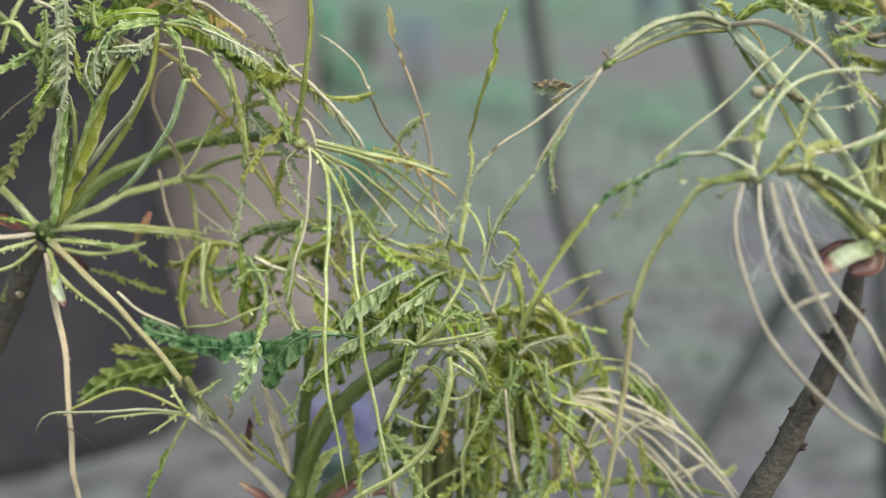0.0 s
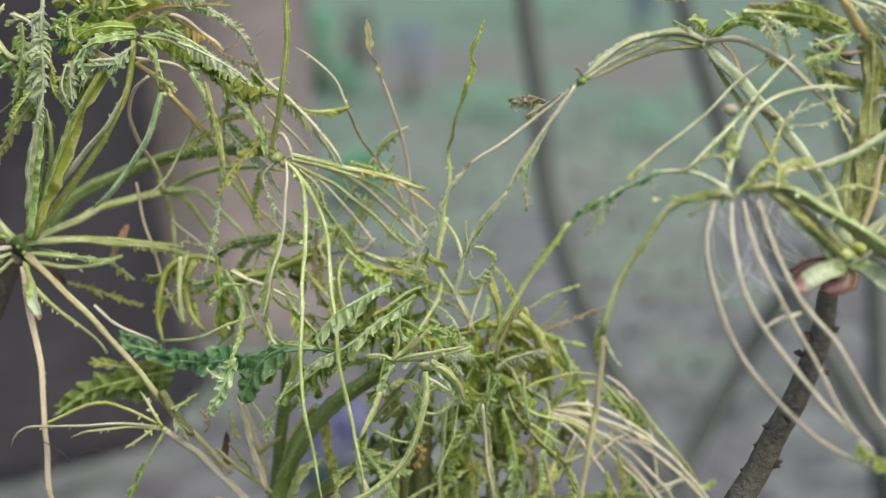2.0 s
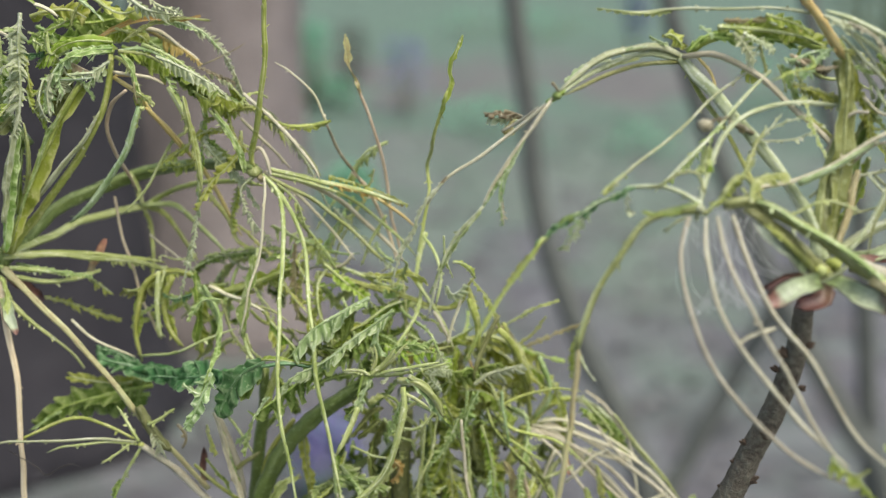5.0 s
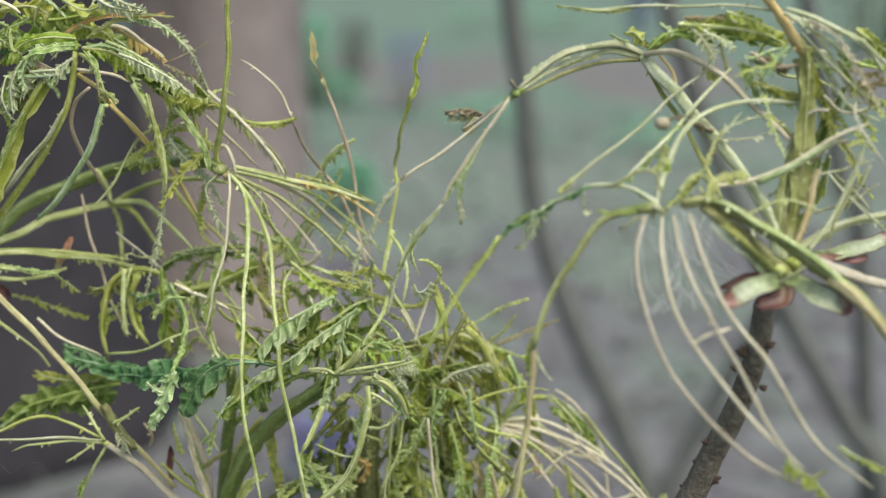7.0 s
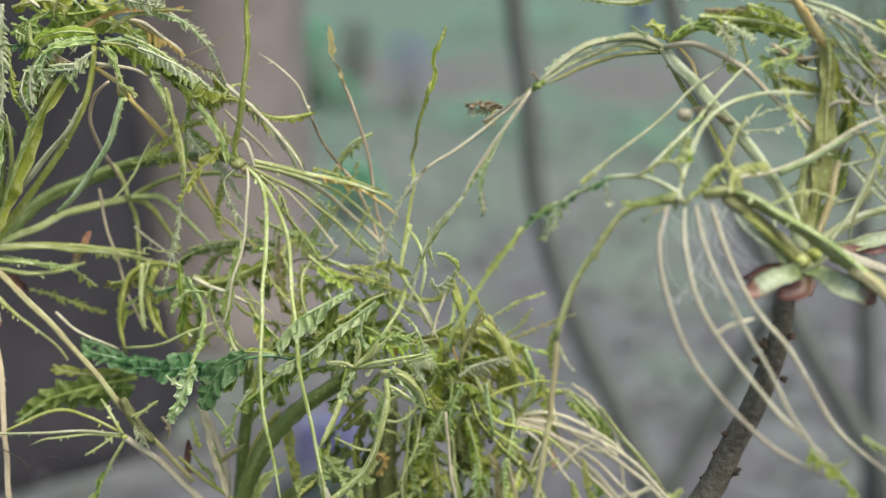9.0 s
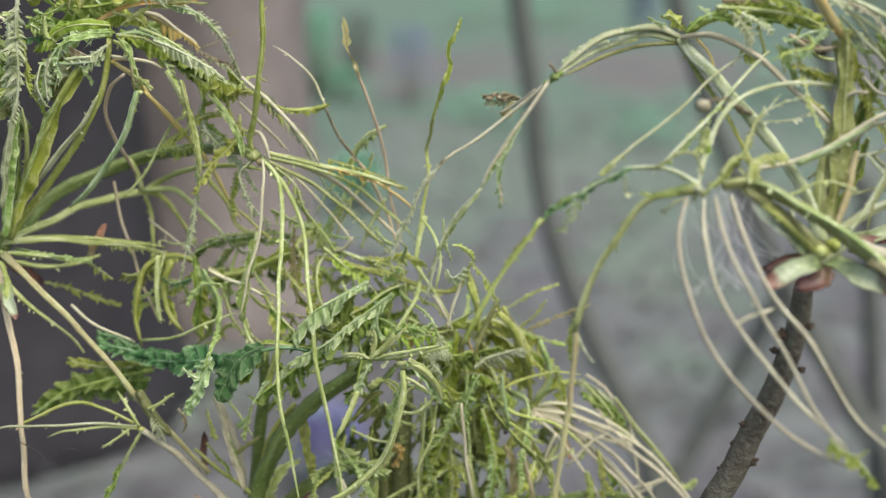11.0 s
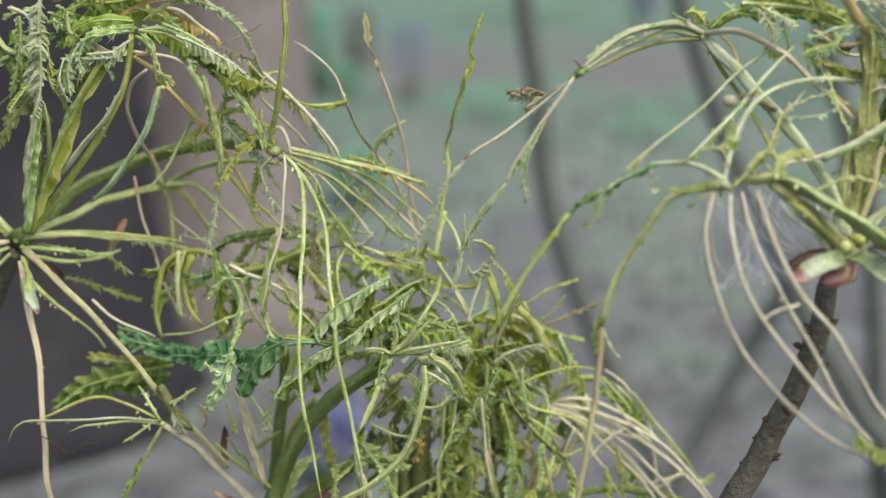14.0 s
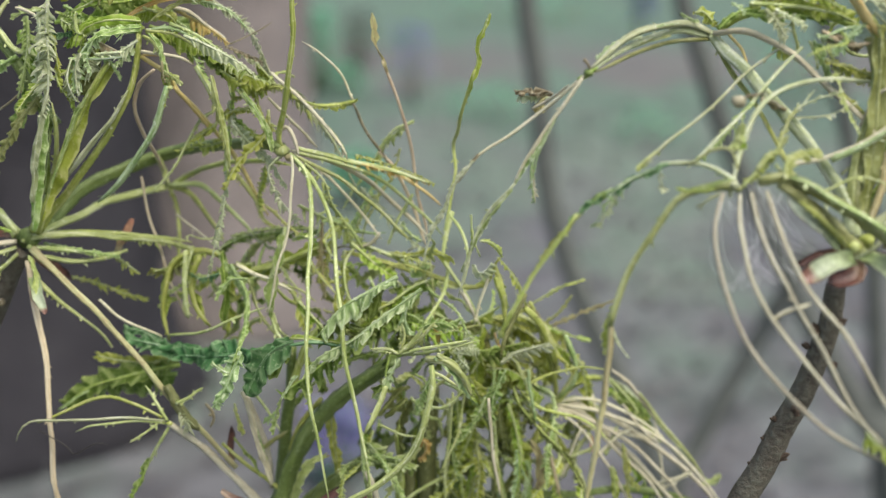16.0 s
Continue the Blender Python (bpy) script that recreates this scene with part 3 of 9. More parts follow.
def stem(shoot, kind, r0, r1, *points, grounded=False):
    """Woody or green shoot axis; the main one goes on down to the soil."""
    counter[0] += 1
    line = mm(points)
    radii = [r0 / 1000, r1 / 1000]
    seen = len(line)
    if grounded:
        end, way = line[-1], (line[-1] - line[-2]).normalized()
        line += [end + way * d + Vector((0, 0.25 * d * d * 8, -0.3 * d * d * 8)) for d in (0.02, 0.05, 0.10, 0.18)]
        last = line[-1]
        line += [Vector((last.x + way.x * 0.08, last.y + 0.06, last.z * 0.6)), Vector((last.x + way.x * 0.12, last.y + 0.09, -0.03))]
    line = glide(line, 9)
    share = (seen - 1) * 9
    line = wobble(line, 0.0008, counter[0])
    n = len(line) - 1

    def radius(f):
        k = f * n
        g = min(1, k / share)
        more = max(0, k - share) / max(1, n - share)
        return (radii[0] + (radii[1] - radii[0]) * g) * (1 + 0.5 * more) * (1 + 0.06 * noise.noise(Vector((k * 0.9, counter[0], 0))))
    verts, faces = tube(line, radius, 14)
    return part("stem" if grounded else "stalk_base", verts, faces, TWIG_BARK if kind == "bark" else STALK[kind], shoot)


def bud(shoot, r, point, out):
    """Small dark resting bud over a leaf scar: two overlapping pointed scales and a rim."""
    counter[0] += 1
    c, o = mm([point])[0], Vector(out).normalized()
    side = o.cross(Vector((0, -1, 0.2))).normalized()
    r = r / 1000
    for lift, big in ((0.0, 1.0), (0.35, 0.72)):
        line = [c + o * r * g * 1.5 * big + side * r * lift * (1 + g) for g in (-0.3, 0, 0.3, 0.6, 0.85, 1.0)]
        prof = (0.75, 1.0, 0.95, 0.7, 0.4, 0.12)
        v, f = tube(line, lambda q: r * big * 0.62 * prof[min(5, int(q * 5 + 0.5))], 8)
        v = [p + r * 0.2 * noise.noise_vector(p * 900) for p in v]
        part("bud", v, f, SCAR, shoot)


def silk(shoot, seed, count, starts, ends):
    """Fine spider silk stretched between ribs."""
    dice = random.Random(seed)
    verts, faces = [], []
    a0, a1, b0, b1 = (Vector(p) for p in (*starts, *ends))
    for k in range(count):
        a, b = a0.lerp(a1, dice.random()), b0.lerp(b1, dice.random())
        a, b = ORIGIN + a / 1000, ORIGIN + b / 1000
        m = a.lerp(b, 0.5) + Vector((dice.uniform(-1, 1), dice.uniform(-1, 1), -1)) * 0.003
        tv, tf = tube(glide([a, m, b], 5), lambda f: 0.000025, 4)
        i = len(verts)
        verts += tv
        faces += [tuple(i + q for q in fc) for fc in tf]
    tagged(part("silk", verts, faces, SILK, shoot, "fine white spider silk"), kind="stuff")


SILK, silk_nt, silk_nd, silk_bsdf = nodes_of("silk")
silk_bsdf.inputs["Base Color"].default_value = (0.75, 0.77, 0.76, 1)
silk_bsdf.inputs["Roughness"].default_value = 0.3


def thing(name, label, category, place, group="", kind=""):
    """An empty at the base of a thing; its parts hang under it in world places."""
    ob = new(name)
    ob.empty_display_size = 0.05
    return tagged(ob, label, category, group, kind)


# ---- ground ----
def ground_material():
    """Grey leafy soil near by, then a paler grey-green band, fresh grass, a strip of leaf litter and far grass."""
    m, nt, nd, bsdf = nodes_of("woodland_floor")
    tc = nt.nodes.new("ShaderNodeTexCoord")
    mp = nt.nodes.new("ShaderNodeMapping")
    mp.inputs["Scale"].default_value = (0.80, 0.30, 1)
    nt.links.new(tc.outputs["Object"], mp.inputs[0])
    patch = nt.nodes.new("ShaderNodeTexNoise")
    patch.inputs["Scale"].default_value, patch.inputs["Detail"].default_value = 2.1, 3
    nt.links.new(mp.outputs[0], patch.inputs["Vector"])
    fine = noise_node(nt, 14, 5, 0.7)
    broad = noise_node(nt, 2.2, 3, 0.6)
    soil = ramp_node(nt, broad.outputs[0], (0.30, (0.078, 0.077, 0.081)), (0.46, (0.116, 0.119, 0.123)), (0.60, (0.112, 0.131, 0.119)), (0.8, (0.177, 0.183, 0.179)))
    pale_band = ramp_node(nt, broad.outputs[0], (0.34, (0.132, 0.144, 0.133)), (0.50, (0.127, 0.161, 0.129)), (0.66, (0.113, 0.165, 0.124)))
    grass = ramp_node(nt, broad.outputs[0], (0.30, (0.083, 0.108, 0.086)), (0.46, (0.090, 0.142, 0.104)), (0.62, (0.101, 0.159, 0.116)), (0.75, (0.119, 0.152, 0.124)))
    strip = ramp_node(nt, broad.outputs[0], (0.36, (0.097, 0.094, 0.091)), (0.55, (0.126, 0.117, 0.112)), (0.70, (0.104, 0.124, 0.105)))
    grit = ramp_node(nt, fine.outputs[0], (0.3, (0.8, 0.8, 0.8)), (0.7, (1.15, 1.15, 1.15)))
    xyz = nt.nodes.new("ShaderNodeSeparateXYZ")
    nt.links.new(tc.outputs["Object"], xyz.inputs[0])
    # the borders between the strips wander
    run = nt.nodes.new("ShaderNodeMath")
    run.operation = "MULTIPLY_ADD"
    run.inputs[1].default_value = 9.0
    nt.links.new(patch.outputs[0], run.inputs[0])
    nt.links.new(xyz.outputs[1], run.inputs[2])
    tint = ramp_node(nt, patch.outputs[0], (0.36, (0.96, 0.92, 1.0)), (0.50, (1.0, 1.0, 1.0)), (0.60, (0.98, 1.12, 1.0)))
    col = mix_node(nt, soil.outputs[0], tint.outputs[0], 1.0, "MULTIPLY")
    # random darker and lighter blotches over the near soil
    mottle = ramp_node(nt, noise_node(nt, 5.5, 2, 0.5).outputs[0], (0.36, (0.70, 0.68, 0.71)), (0.50, (0.97, 0.97, 0.97)), (0.64, (1.16, 1.16, 1.17)))
    col = mix_node(nt, col, mottle.outputs[0], 1.0, "MULTIPLY")
    for cover, start, end in ((pale_band, 9.2, 10.6), (grass, 12.4, 14.2), (strip, 15.2, 16.6), (grass, 17.6, 20.0)):
        mr = nt.nodes.new("ShaderNodeMapRange")
        mr.inputs[1].default_value, mr.inputs[2].default_value = start, end
        nt.links.new(run.outputs[0], mr.inputs[0])
        col = mix_node(nt, col, cover.outputs[0], mr.outputs[0])
    col = mix_node(nt, col, grit.outputs[0], 1.0, "MULTIPLY")
    nt.links.new(col, bsdf.inputs["Base Color"])
    bsdf.inputs["Roughness"].default_value = 0.95
    bump(nt, bsdf, fine.outputs[0], 0.35, 0.02)
    return m


def make_ground():
    xs = [-400, -120, -50, -25] + [-16 + 0.5 * k for k in range(65)] + [25, 50, 120, 400]
    ys = [-60, -25, -10] + [-4 + 0.5 * k for k in range(70)] + [40, 60, 120, 400, 900]
    verts = []
    for y in ys:
        for x in xs:
            near = 1 if abs(x) < 20 and -5 < y < 32 else 0
            verts.append((x, y, near * 0.05 * noise.noise(Vector((x * 0.5, y * 0.5, 3))) - (0.02 if near else 0)))
    w = len(xs)
    faces = [(r * w + c, r * w + c + 1, (r + 1) * w + c + 1, (r + 1) * w + c) for r in range(len(ys) - 1) for c in range(w - 1)]
    ob = part("ground", verts, faces, ground_material(), None)
    tagged(ob, "grey leaf-strewn woodland floor with patches of grass", "ground", kind="structure")


make_ground()


# ---- trees behind ----
def trunk_mesh(points, r0, r1, lump, seed, sides=28, per=14):
    line = glide(points, per)
    n = len(line) - 1
    verts, faces = tube(line, lambda f: r0 + (r1 - r0) * f ** 0.7, sides)
    for i, v in enumerate(verts):
        k = i // sides
        c = line[min(k, n)]
        away = v - c
        flare = 1 + 0.34 * math.exp(-max(v.z, 0) / 0.30) if v.z < 1.6 else 1
        ridge = 1 + lump * noise.noise(Vector((away.x * 9, away.y * 9, v.z * 1.6 + seed))) + lump * 0.5 * noise.noise(Vector((away.x * 40, away.y * 40, v.z * 6 + seed)))
        verts[i] = c + away * flare * ridge
    return verts, faces


def tree(name, label, x, y, r0, r1, height, lean, material, seed):
    t = thing(name, label, "tree", (x, y, 0))
    v, f = trunk_mesh([(x, y, -0.08), (x + lean * 0.2, y, height * 0.3), (x + lean * 0.6, y, height * 0.65), (x + lean, y, height)], r0, r1, 0.13, seed)
    part("trunk", v, f, material, t)
    dice = random.Random(seed)
    for k in range(5):
        z = height * (0.62 + 0.07 * k)
        a = dice.uniform(0, math.tau)
        out = Vector((math.cos(a), math.sin(a) * 0.6 + 0.4, 0))
        b = Vector((x + lean * z / height, y, z))
        v, f = trunk_mesh([b, b + out * 0.5 + Vector((0, 0, 0.35)), b + out * 1.1 + Vector((0, 0, 0.9)), b + out * 1.7 + Vector((0, 0, 1.6))], r1 * 0.5, 0.02, 0.1, seed + k, 10, 6)
        part("limb", v, f, material, t)
    return t


tree("tree", "dark-barked old tree trunk standing in leaf litter", -1.30, 3.60, 0.50, 0.42, 5.0, -0.05, DARK_TRUNK, 3)
tree("tree", "tan smooth-barked tree trunk behind the dark one", -0.70, 4.5, 0.285, 0.235, 5.5, -0.05, TAN_TRUNK, 9)


def shrub_stem(label, r0, r1, *points):
    t = thing("sapling", label, "sapling", points[0], group="bare saplings in the background")
    v, f = trunk_mesh(points, r0, r1, 0.06, len(points), 12, 8)
    part("stem", v, f, GREY_STEM, t)
    return t


def leafy_clump(name, label, category, x, y, w, h, count, size, colors, seed, flowers=None):
    """A low plant: upright stalks, many small leaves and, on some, flower bells."""
    t = thing(name, label, category, (x, y, 0))
    dice = random.Random(seed)
    verts, faces = [], []
    for k in range(max(8, count // 14)):
        a = dice.uniform(0, math.tau)
        r = w / 2 * math.sqrt(dice.random()) * 0.6
        b = Vector((x + r * math.cos(a), y + r * math.sin(a), -0.04))
        top = b + Vector((dice.uniform(-0.3, 0.3) * w, dice.uniform(-0.3, 0.3) * w, h * dice.uniform(0.6, 1)))
        tv, tf = tube([b, b.lerp(top, 0.5) + Vector((0, 0, 0.05 * h)), top], lambda f: 0.006 * h ** 0.5 * (1.2 - f), 5)
        i = len(verts)
        verts += tv
        faces += [tuple(i + q for q in fc) for fc in tf]
    tagged(part("stalk_tuft", verts, faces, colors[0], t), kind="stuff")
    for what, n, mat, low in (("foliage", count, colors[1], 0.1), ("blossom", count * 5 if flowers else 0, flowers, 0.3)):
        verts, faces = [], []
        for k in range(n):
            a = dice.uniform(0, math.tau)
            z = h * (low + (1 - low) * dice.random() ** 0.8)
            r = w / 2 * math.sqrt(dice.random()) * (1.1 - 0.5 * z / h) * (1 + 0.4 * noise.noise(Vector((3 * math.cos(a), 3 * math.sin(a), seed))))
            c = Vector((x + r * math.cos(a), y + r * math.sin(a), z))
            d = Vector((math.cos(a + dice.uniform(-1, 1)), math.sin(a + dice.uniform(-1, 1)), dice.uniform(-0.5, 0.7))).normalized()
            s = d.cross(Vector((dice.uniform(-0.4, 0.4), dice.uniform(-0.4, 0.4), 1))).normalized()
            u = s.cross(d)
            l = size * dice.uniform(0.6, 1.3)
            i = len(verts)
            verts += [c, c + d * l * 0.5 + s * l * 0.28 + u * l * 0.06, c + d * l, c + d * l * 0.5 - s * l * 0.28 + u * l * 0.06, c + d * l * 0.5 - u * l * 0.05]
            faces += [(i, i + 1, i + 4), (i + 1, i + 2, i + 4), (i + 2, i + 3, i + 4), (i + 3, i, i + 4)]
        if n:
            tagged(part(what, verts, faces, mat, t, smooth=False), kind="stuff")
    return t


SHRUB_STALK = plant("shrub_stalk", (0.16, 0.18, 0.09), (0.10, 0.11, 0.06), (0.2, 0.2, 0.12), 0.7)
SHRUB_LEAF = plant("shrub_leaf", (0.20, 0.46, 0.29), (0.13, 0.34, 0.20), (0.27, 0.50, 0.35), 0.6, 0.4, 60)
DRY_LEAF = plant("dry_shrub_leaf", (0.125, 0.116, 0.108), (0.088, 0.082, 0.078), (0.15, 0.14, 0.125), 0.8, 0.2, 60)
VIOLET = plant("violet_petal", (0.26, 0.25, 0.47), (0.20, 0.19, 0.38), (0.31, 0.30, 0.52), 0.6, 0.4, 60)
GREENS = (SHRUB_STALK, SHRUB_LEAF)
leafy_clump("flower_clump", "tall violet-blue spring flowers far off on the grass", "flowers", -0.21, 10.2, 0.34, 0.52, 45, 0.05, GREENS, 5, VIOLET)
leafy_clump("flower_clump", "violet-blue spring flowers among leaf litter", "flowers", -0.235, 2.98, 0.17, 0.17, 90, 0.030, GREENS, 6, VIOLET)
leafy_clump("flower_clump", "pale violet spring flowers on the far grass", "flowers", 2.15, 15.4, 0.3, 0.6, 70, 0.06, GREENS, 8, VIOLET)
leafy_clump("undergrowth_bush", "tall olive undergrowth bush at the far edge of the clearing", "bush", 4.6, 15.0, 1.1, 1.7, 420, 0.12, (SHRUB_STALK, SHRUB_STALK), 21)
leafy_clump("undergrowth_bush", "small withered brown bush on the far grass", "bush", -0.72, 12.4, 0.30, 0.48, 260, 0.06, (SHRUB_STALK, DRY_LEAF), 22)
for gx, gy, gw, gh, count, seed in (
        (-0.93, 10.6, 0.30, 0.60, 420, 11), (-0.68, 10.3, 0.22, 0.24, 160, 19), (-0.38, 6.4, 0.22, 0.20, 260, 12), (0.30, 9.2, 0.50, 0.20, 110, 13),
        (1.25, 8.2, 0.40, 0.18, 70, 14), (0.9, 17.5, 2.4, 0.34, 420, 16), (2.6, 10.5, 0.9, 0.35, 240, 17)):
    leafy_clump("undergrowth_bush", "low fresh green undergrowth bush on the woodland floor", "bush", gx, gy, gw * 1.2, gh, count, 0.06, GREENS, seed)


def litter():
    """Fallen leaves strewn over the floor."""
    dice = random.Random(41)
    verts, faces = [], []
    for k in range(9000):
        y = -1.5 + 11.5 * dice.random() ** 0.9
        x = dice.gauss(0, 0.3) * (abs(y) + 3.0)
        c = Vector((x, y, 0.05 * noise.noise(Vector((x * 0.5, y * 0.5, 3))) - 0.008))
        a = dice.uniform(0, math.tau)
        d, s = Vector((math.cos(a), math.sin(a), dice.uniform(-0.2, 0.4))), Vector((-math.sin(a), math.cos(a), dice.uniform(-0.3, 0.3)))
        l = dice.uniform(0.025, 0.06)
        i = len(verts)
        verts += [c, c + d * l * 0.5 + s * l * 0.33 + Vector((0, 0, 0.012)), c + d * l, c + d * l * 0.5 - s * l * 0.33 + Vector((0, 0, 0.012))]
        faces.append((i, i + 1, i + 2, i + 3))
    m, nt, nd, bsdf = nodes_of("dead_leaf")
    geo = nt.nodes.new("ShaderNodeNewGeometry")
    r = ramp_node(nt, geo.outputs["Random Per Island"], (0.0, (0.06, 0.055, 0.055)), (0.5, (0.112, 0.106, 0.108)), (1.0, (0.19, 0.184, 0.19)))
    nt.links.new(r.outputs[0], bsdf.inputs["Base Color"])
    bsdf.inputs["Roughness"].default_value = 0.8
    tagged(part("leaf_litter", verts, faces, m, None, smooth=False), "grey-brown fallen leaves strewn over the floor", "leaf litter", kind="stuff")


litter()


shrub_stem("slim bare grey sapling with a bent stem", 0.0170, 0.0130, (0.367, 1.550, -0.050), (0.307, 1.500, 0.542), (0.270, 1.500, 0.676), (0.220, 1.500, 0.782), (0.175, 1.500, 0.893), (0.148, 1.500, 0.995), (0.138, 1.500, 1.100), (0.121, 1.500, 1.203), (0.110, 1.500, 1.335))
shrub_stem("slim bare grey sapling leaning to one side", 0.0170, 0.0130, (0.746, 1.650, -0.050), (0.646, 1.600, 0.532), (0.592, 1.600, 0.647), (0.515, 1.600, 0.775), (0.452, 1.600, 0.900), (0.390, 1.600, 1.028), (0.353, 1.600, 1.131), (0.329, 1.600, 1.196), (0.299, 1.600, 1.336))
shrub_stem("thin grey forked sapling stem in leaf litter", 0.0160, 0.0120, (0.293, 1.700, -0.050), (0.343, 1.650, 0.477), (0.379, 1.650, 0.584), (0.430, 1.650, 0.688), (0.480, 1.650, 0.785), (0.522, 1.650, 0.873))
shrub_stem("thin dark sapling among the undergrowth", 0.0140, 0.0120, (0.722, 1.750, -0.050), (0.622, 1.700, 0.861), (0.592, 1.700, 0.957), (0.562, 1.700, 1.075), (0.532, 1.700, 1.189), (0.510, 1.700, 1.300))

# ---- the chestnut shoots in front ----
shoot_dark = thing("chestnut_shoot", "young chestnut shoot with frayed leaves beside the dark trunk", "shoot", (0, 0, 0), "chestnut shoots")
shoot_low = thing("chestnut_shoot", "low bushy chestnut shoot with tangled threadbare leaves", "shoot", (0, 0, 0), "chestnut shoots")
shoot_bright = thing("chestnut_shoot", "chestnut shoot on a scarred twig with arching bare leaf ribs", "shoot", (0, 0, 0), "chestnut shoots")

# shoot_dark
stem(shoot_dark, "bark", 2.65, 3.95, (-85.1, 80.0, 30.8), (-89.8, 84.0, 24.4), (-95.8, 88.0, 13.6), (-107.5, 96.0, -5.8), grounded=True)
fold(shoot_dark, "pale", 3.8, (-82.4, 76.0, 30.0), (-80.7, 73.0, 26.4), (-79.1, 70.0, 22.1))
bud_scale(shoot_dark, "scalebig", 3.3, (-80.8, 73.0, 25.0), (-78.3, 69.0, 21.7), (-76.4, 67.0, 17.4))
bud_scale(shoot_dark, "scale", 3.4, (-83.1, 84.0, 27.4), (-78.8, 86.0, 23.9), (-75.6, 89.0, 20.9))
bud_scale(shoot_dark, "scale", 4.0, (-87.7, 84.0, 34.0), (-92.1, 82.0, 35.2), (-96.1, 80.0, 37.1))
knot(shoot_dark, "brown", 1.12, (-91.5, 80.0, 17.0))
knot(shoot_dark, "pale", 1.15, (-84.1, 79.0, 33.4))
knot(shoot_dark, "pale", 0.9, (-82.5, 78.0, 31.9))
leaf = petiole(shoot_dark, "leek", 1.78, 1.48, (-83.6, 78.0, 33.6), (-80.2, 86.0, 35.8), (-73.7, 100.0, 42.4), (-63.3, 110.0, 46.8), (-49.4, 110.0, 51.4), (-33.5, 92.0, 55.7), (-23.0, 77.0, 58.0), (-18.6, 74.0, 57.2))
knot(leaf, "dull", 1.86, (-18.3, 74.0, 56.6))
knot(leaf, "amber", 1.22, (-16.8, 73.0, 55.1))
thread(leaf, "pale", 0.58, 0.43, (-16.5, 73.0, 56.2), (-12.3, 70.0, 50.9), (-10.8, 63.0, 38.5), (-11.2, 56.0, 26.3), (-11.5, 52.0, 13.6), (-10.5, 50.0, 0.3), (-8.6, 50.0, -12.5), (-6.9, 50.0, -23.5))
thread(leaf, "pale", 0.58, 0.43, (-15.8, 73.0, 55.7), (-8.9, 70.0, 46.7), (-5.7, 67.0, 35.9), (-4.3, 60.0, 22.5), (-3.1, 56.0, 12.4), (-1.1, 55.0, 1.4), (2.0, 54.0, -15.5), (3.5, 54.0, -28.7))
thread(leaf, "cream", 0.72, 0.50, (-16.0, 73.0, 56.7), (-6.0, 80.0, 52.7), (4.3, 86.0, 45.1), (14.3, 86.0, 35.1), (17.4, 85.0, 31.8))
thread(leaf, "pale", 0.62, 0.45, (-14.6, 73.0, 57.4), (-2.4, 80.0, 53.1), (8.7, 82.0, 49.9), (17.5, 82.0, 47.1))
comb(leaf, "orange", 2.2, (-3.8, 80.0, 53.4), (4.5, 82.0, 50.7), (10.1, 82.0, 49.7), (17.5, 82.0, 47.1))
comb(leaf, "grey", 2.7, (-18.8, 73.0, 55.7), (-21.5, 72.0, 52.3), (-20.6, 72.0, 47.8), (-18.5, 72.0, 43.9), (-14.5, 73.0, 38.3))
thread(leaf, "cream", 0.38, 0.29, (-16.1, 72.0, 55.9), (-15.6, 70.0, 50.9), (-16.9, 68.0, 40.2), (-17.7, 67.0, 34.8), (-19.7, 66.0, 29.4), (-20.7, 66.0, 23.7), (-22.3, 66.0, 17.3))
comb(leaf, "pale", 2.8, (-13.2, 74.0, 53.7), (-8.8, 75.0, 49.3), (-6.9, 76.0, 43.5), (-4.0, 78.0, 38.0), (-2.1, 80.0, 31.5))
thread(leaf, "olive", 0.67, 0.55, (-18.4, 73.5, 57.3), (-19.2, 73.0, 60.8), (-16.9, 70.0, 68.8), (-15.2, 67.0, 78.5), (-14.5, 66.0, 91.7), (-13.9, 65.0, 103.3))
thread(leaf, "pale", 0.43, 0.33, (-21.0, 74.0, 57.9), (-22.6, 74.0, 62.8), (-26.6, 75.0, 68.1), (-30.6, 75.0, 72.9))
thread(leaf, "cream", 0.58, 0.43, (-19.9, 74.0, 60.7), (-17.3, 73.0, 62.6), (-15.3, 72.0, 59.6), (-14.3, 72.0, 55.8))
leaf = petiole(shoot_dark, "pale", 1.15, 0.96, (-83.5, 79.0, 33.7), (-76.2, 90.0, 35.7), (-70.3, 100.0, 37.7), (-63.5, 109.0, 39.0), (-54.0, 111.0, 40.9))
knot(leaf, "pale", 1.04, (-53.7, 111.0, 40.9))
thread(leaf, "pale", 0.75, 0.47, (-53.2, 110.0, 41.5), (-45.0, 107.0, 42.1), (-36.6, 100.0, 38.0), (-31.0, 96.0, 33.5), (-28.4, 94.0, 30.9))
thread(leaf, "olive", 0.75, 0.41, (-53.2, 110.0, 41.1), (-47.1, 108.0, 39.6), (-40.1, 100.0, 33.5), (-36.7, 95.0, 29.7))
thread(leaf, "olive", 0.70, 0.49, (-53.2, 110.0, 41.1), (-45.4, 110.0, 45.4), (-34.7, 100.0, 49.8), (-24.7, 90.0, 51.6), (-17.4, 82.0, 51.7))
thread(leaf, "pale", 0.43, 0.31, (-52.9, 110.0, 41.7), (-46.9, 110.0, 45.1), (-39.2, 110.0, 47.7), (-32.5, 100.0, 50.1))
thread(leaf, "olive", 0.59, 0.42, (-53.2, 110.0, 40.8), (-51.2, 110.0, 34.5), (-49.8, 105.0, 28.6), (-50.0, 100.0, 22.7))
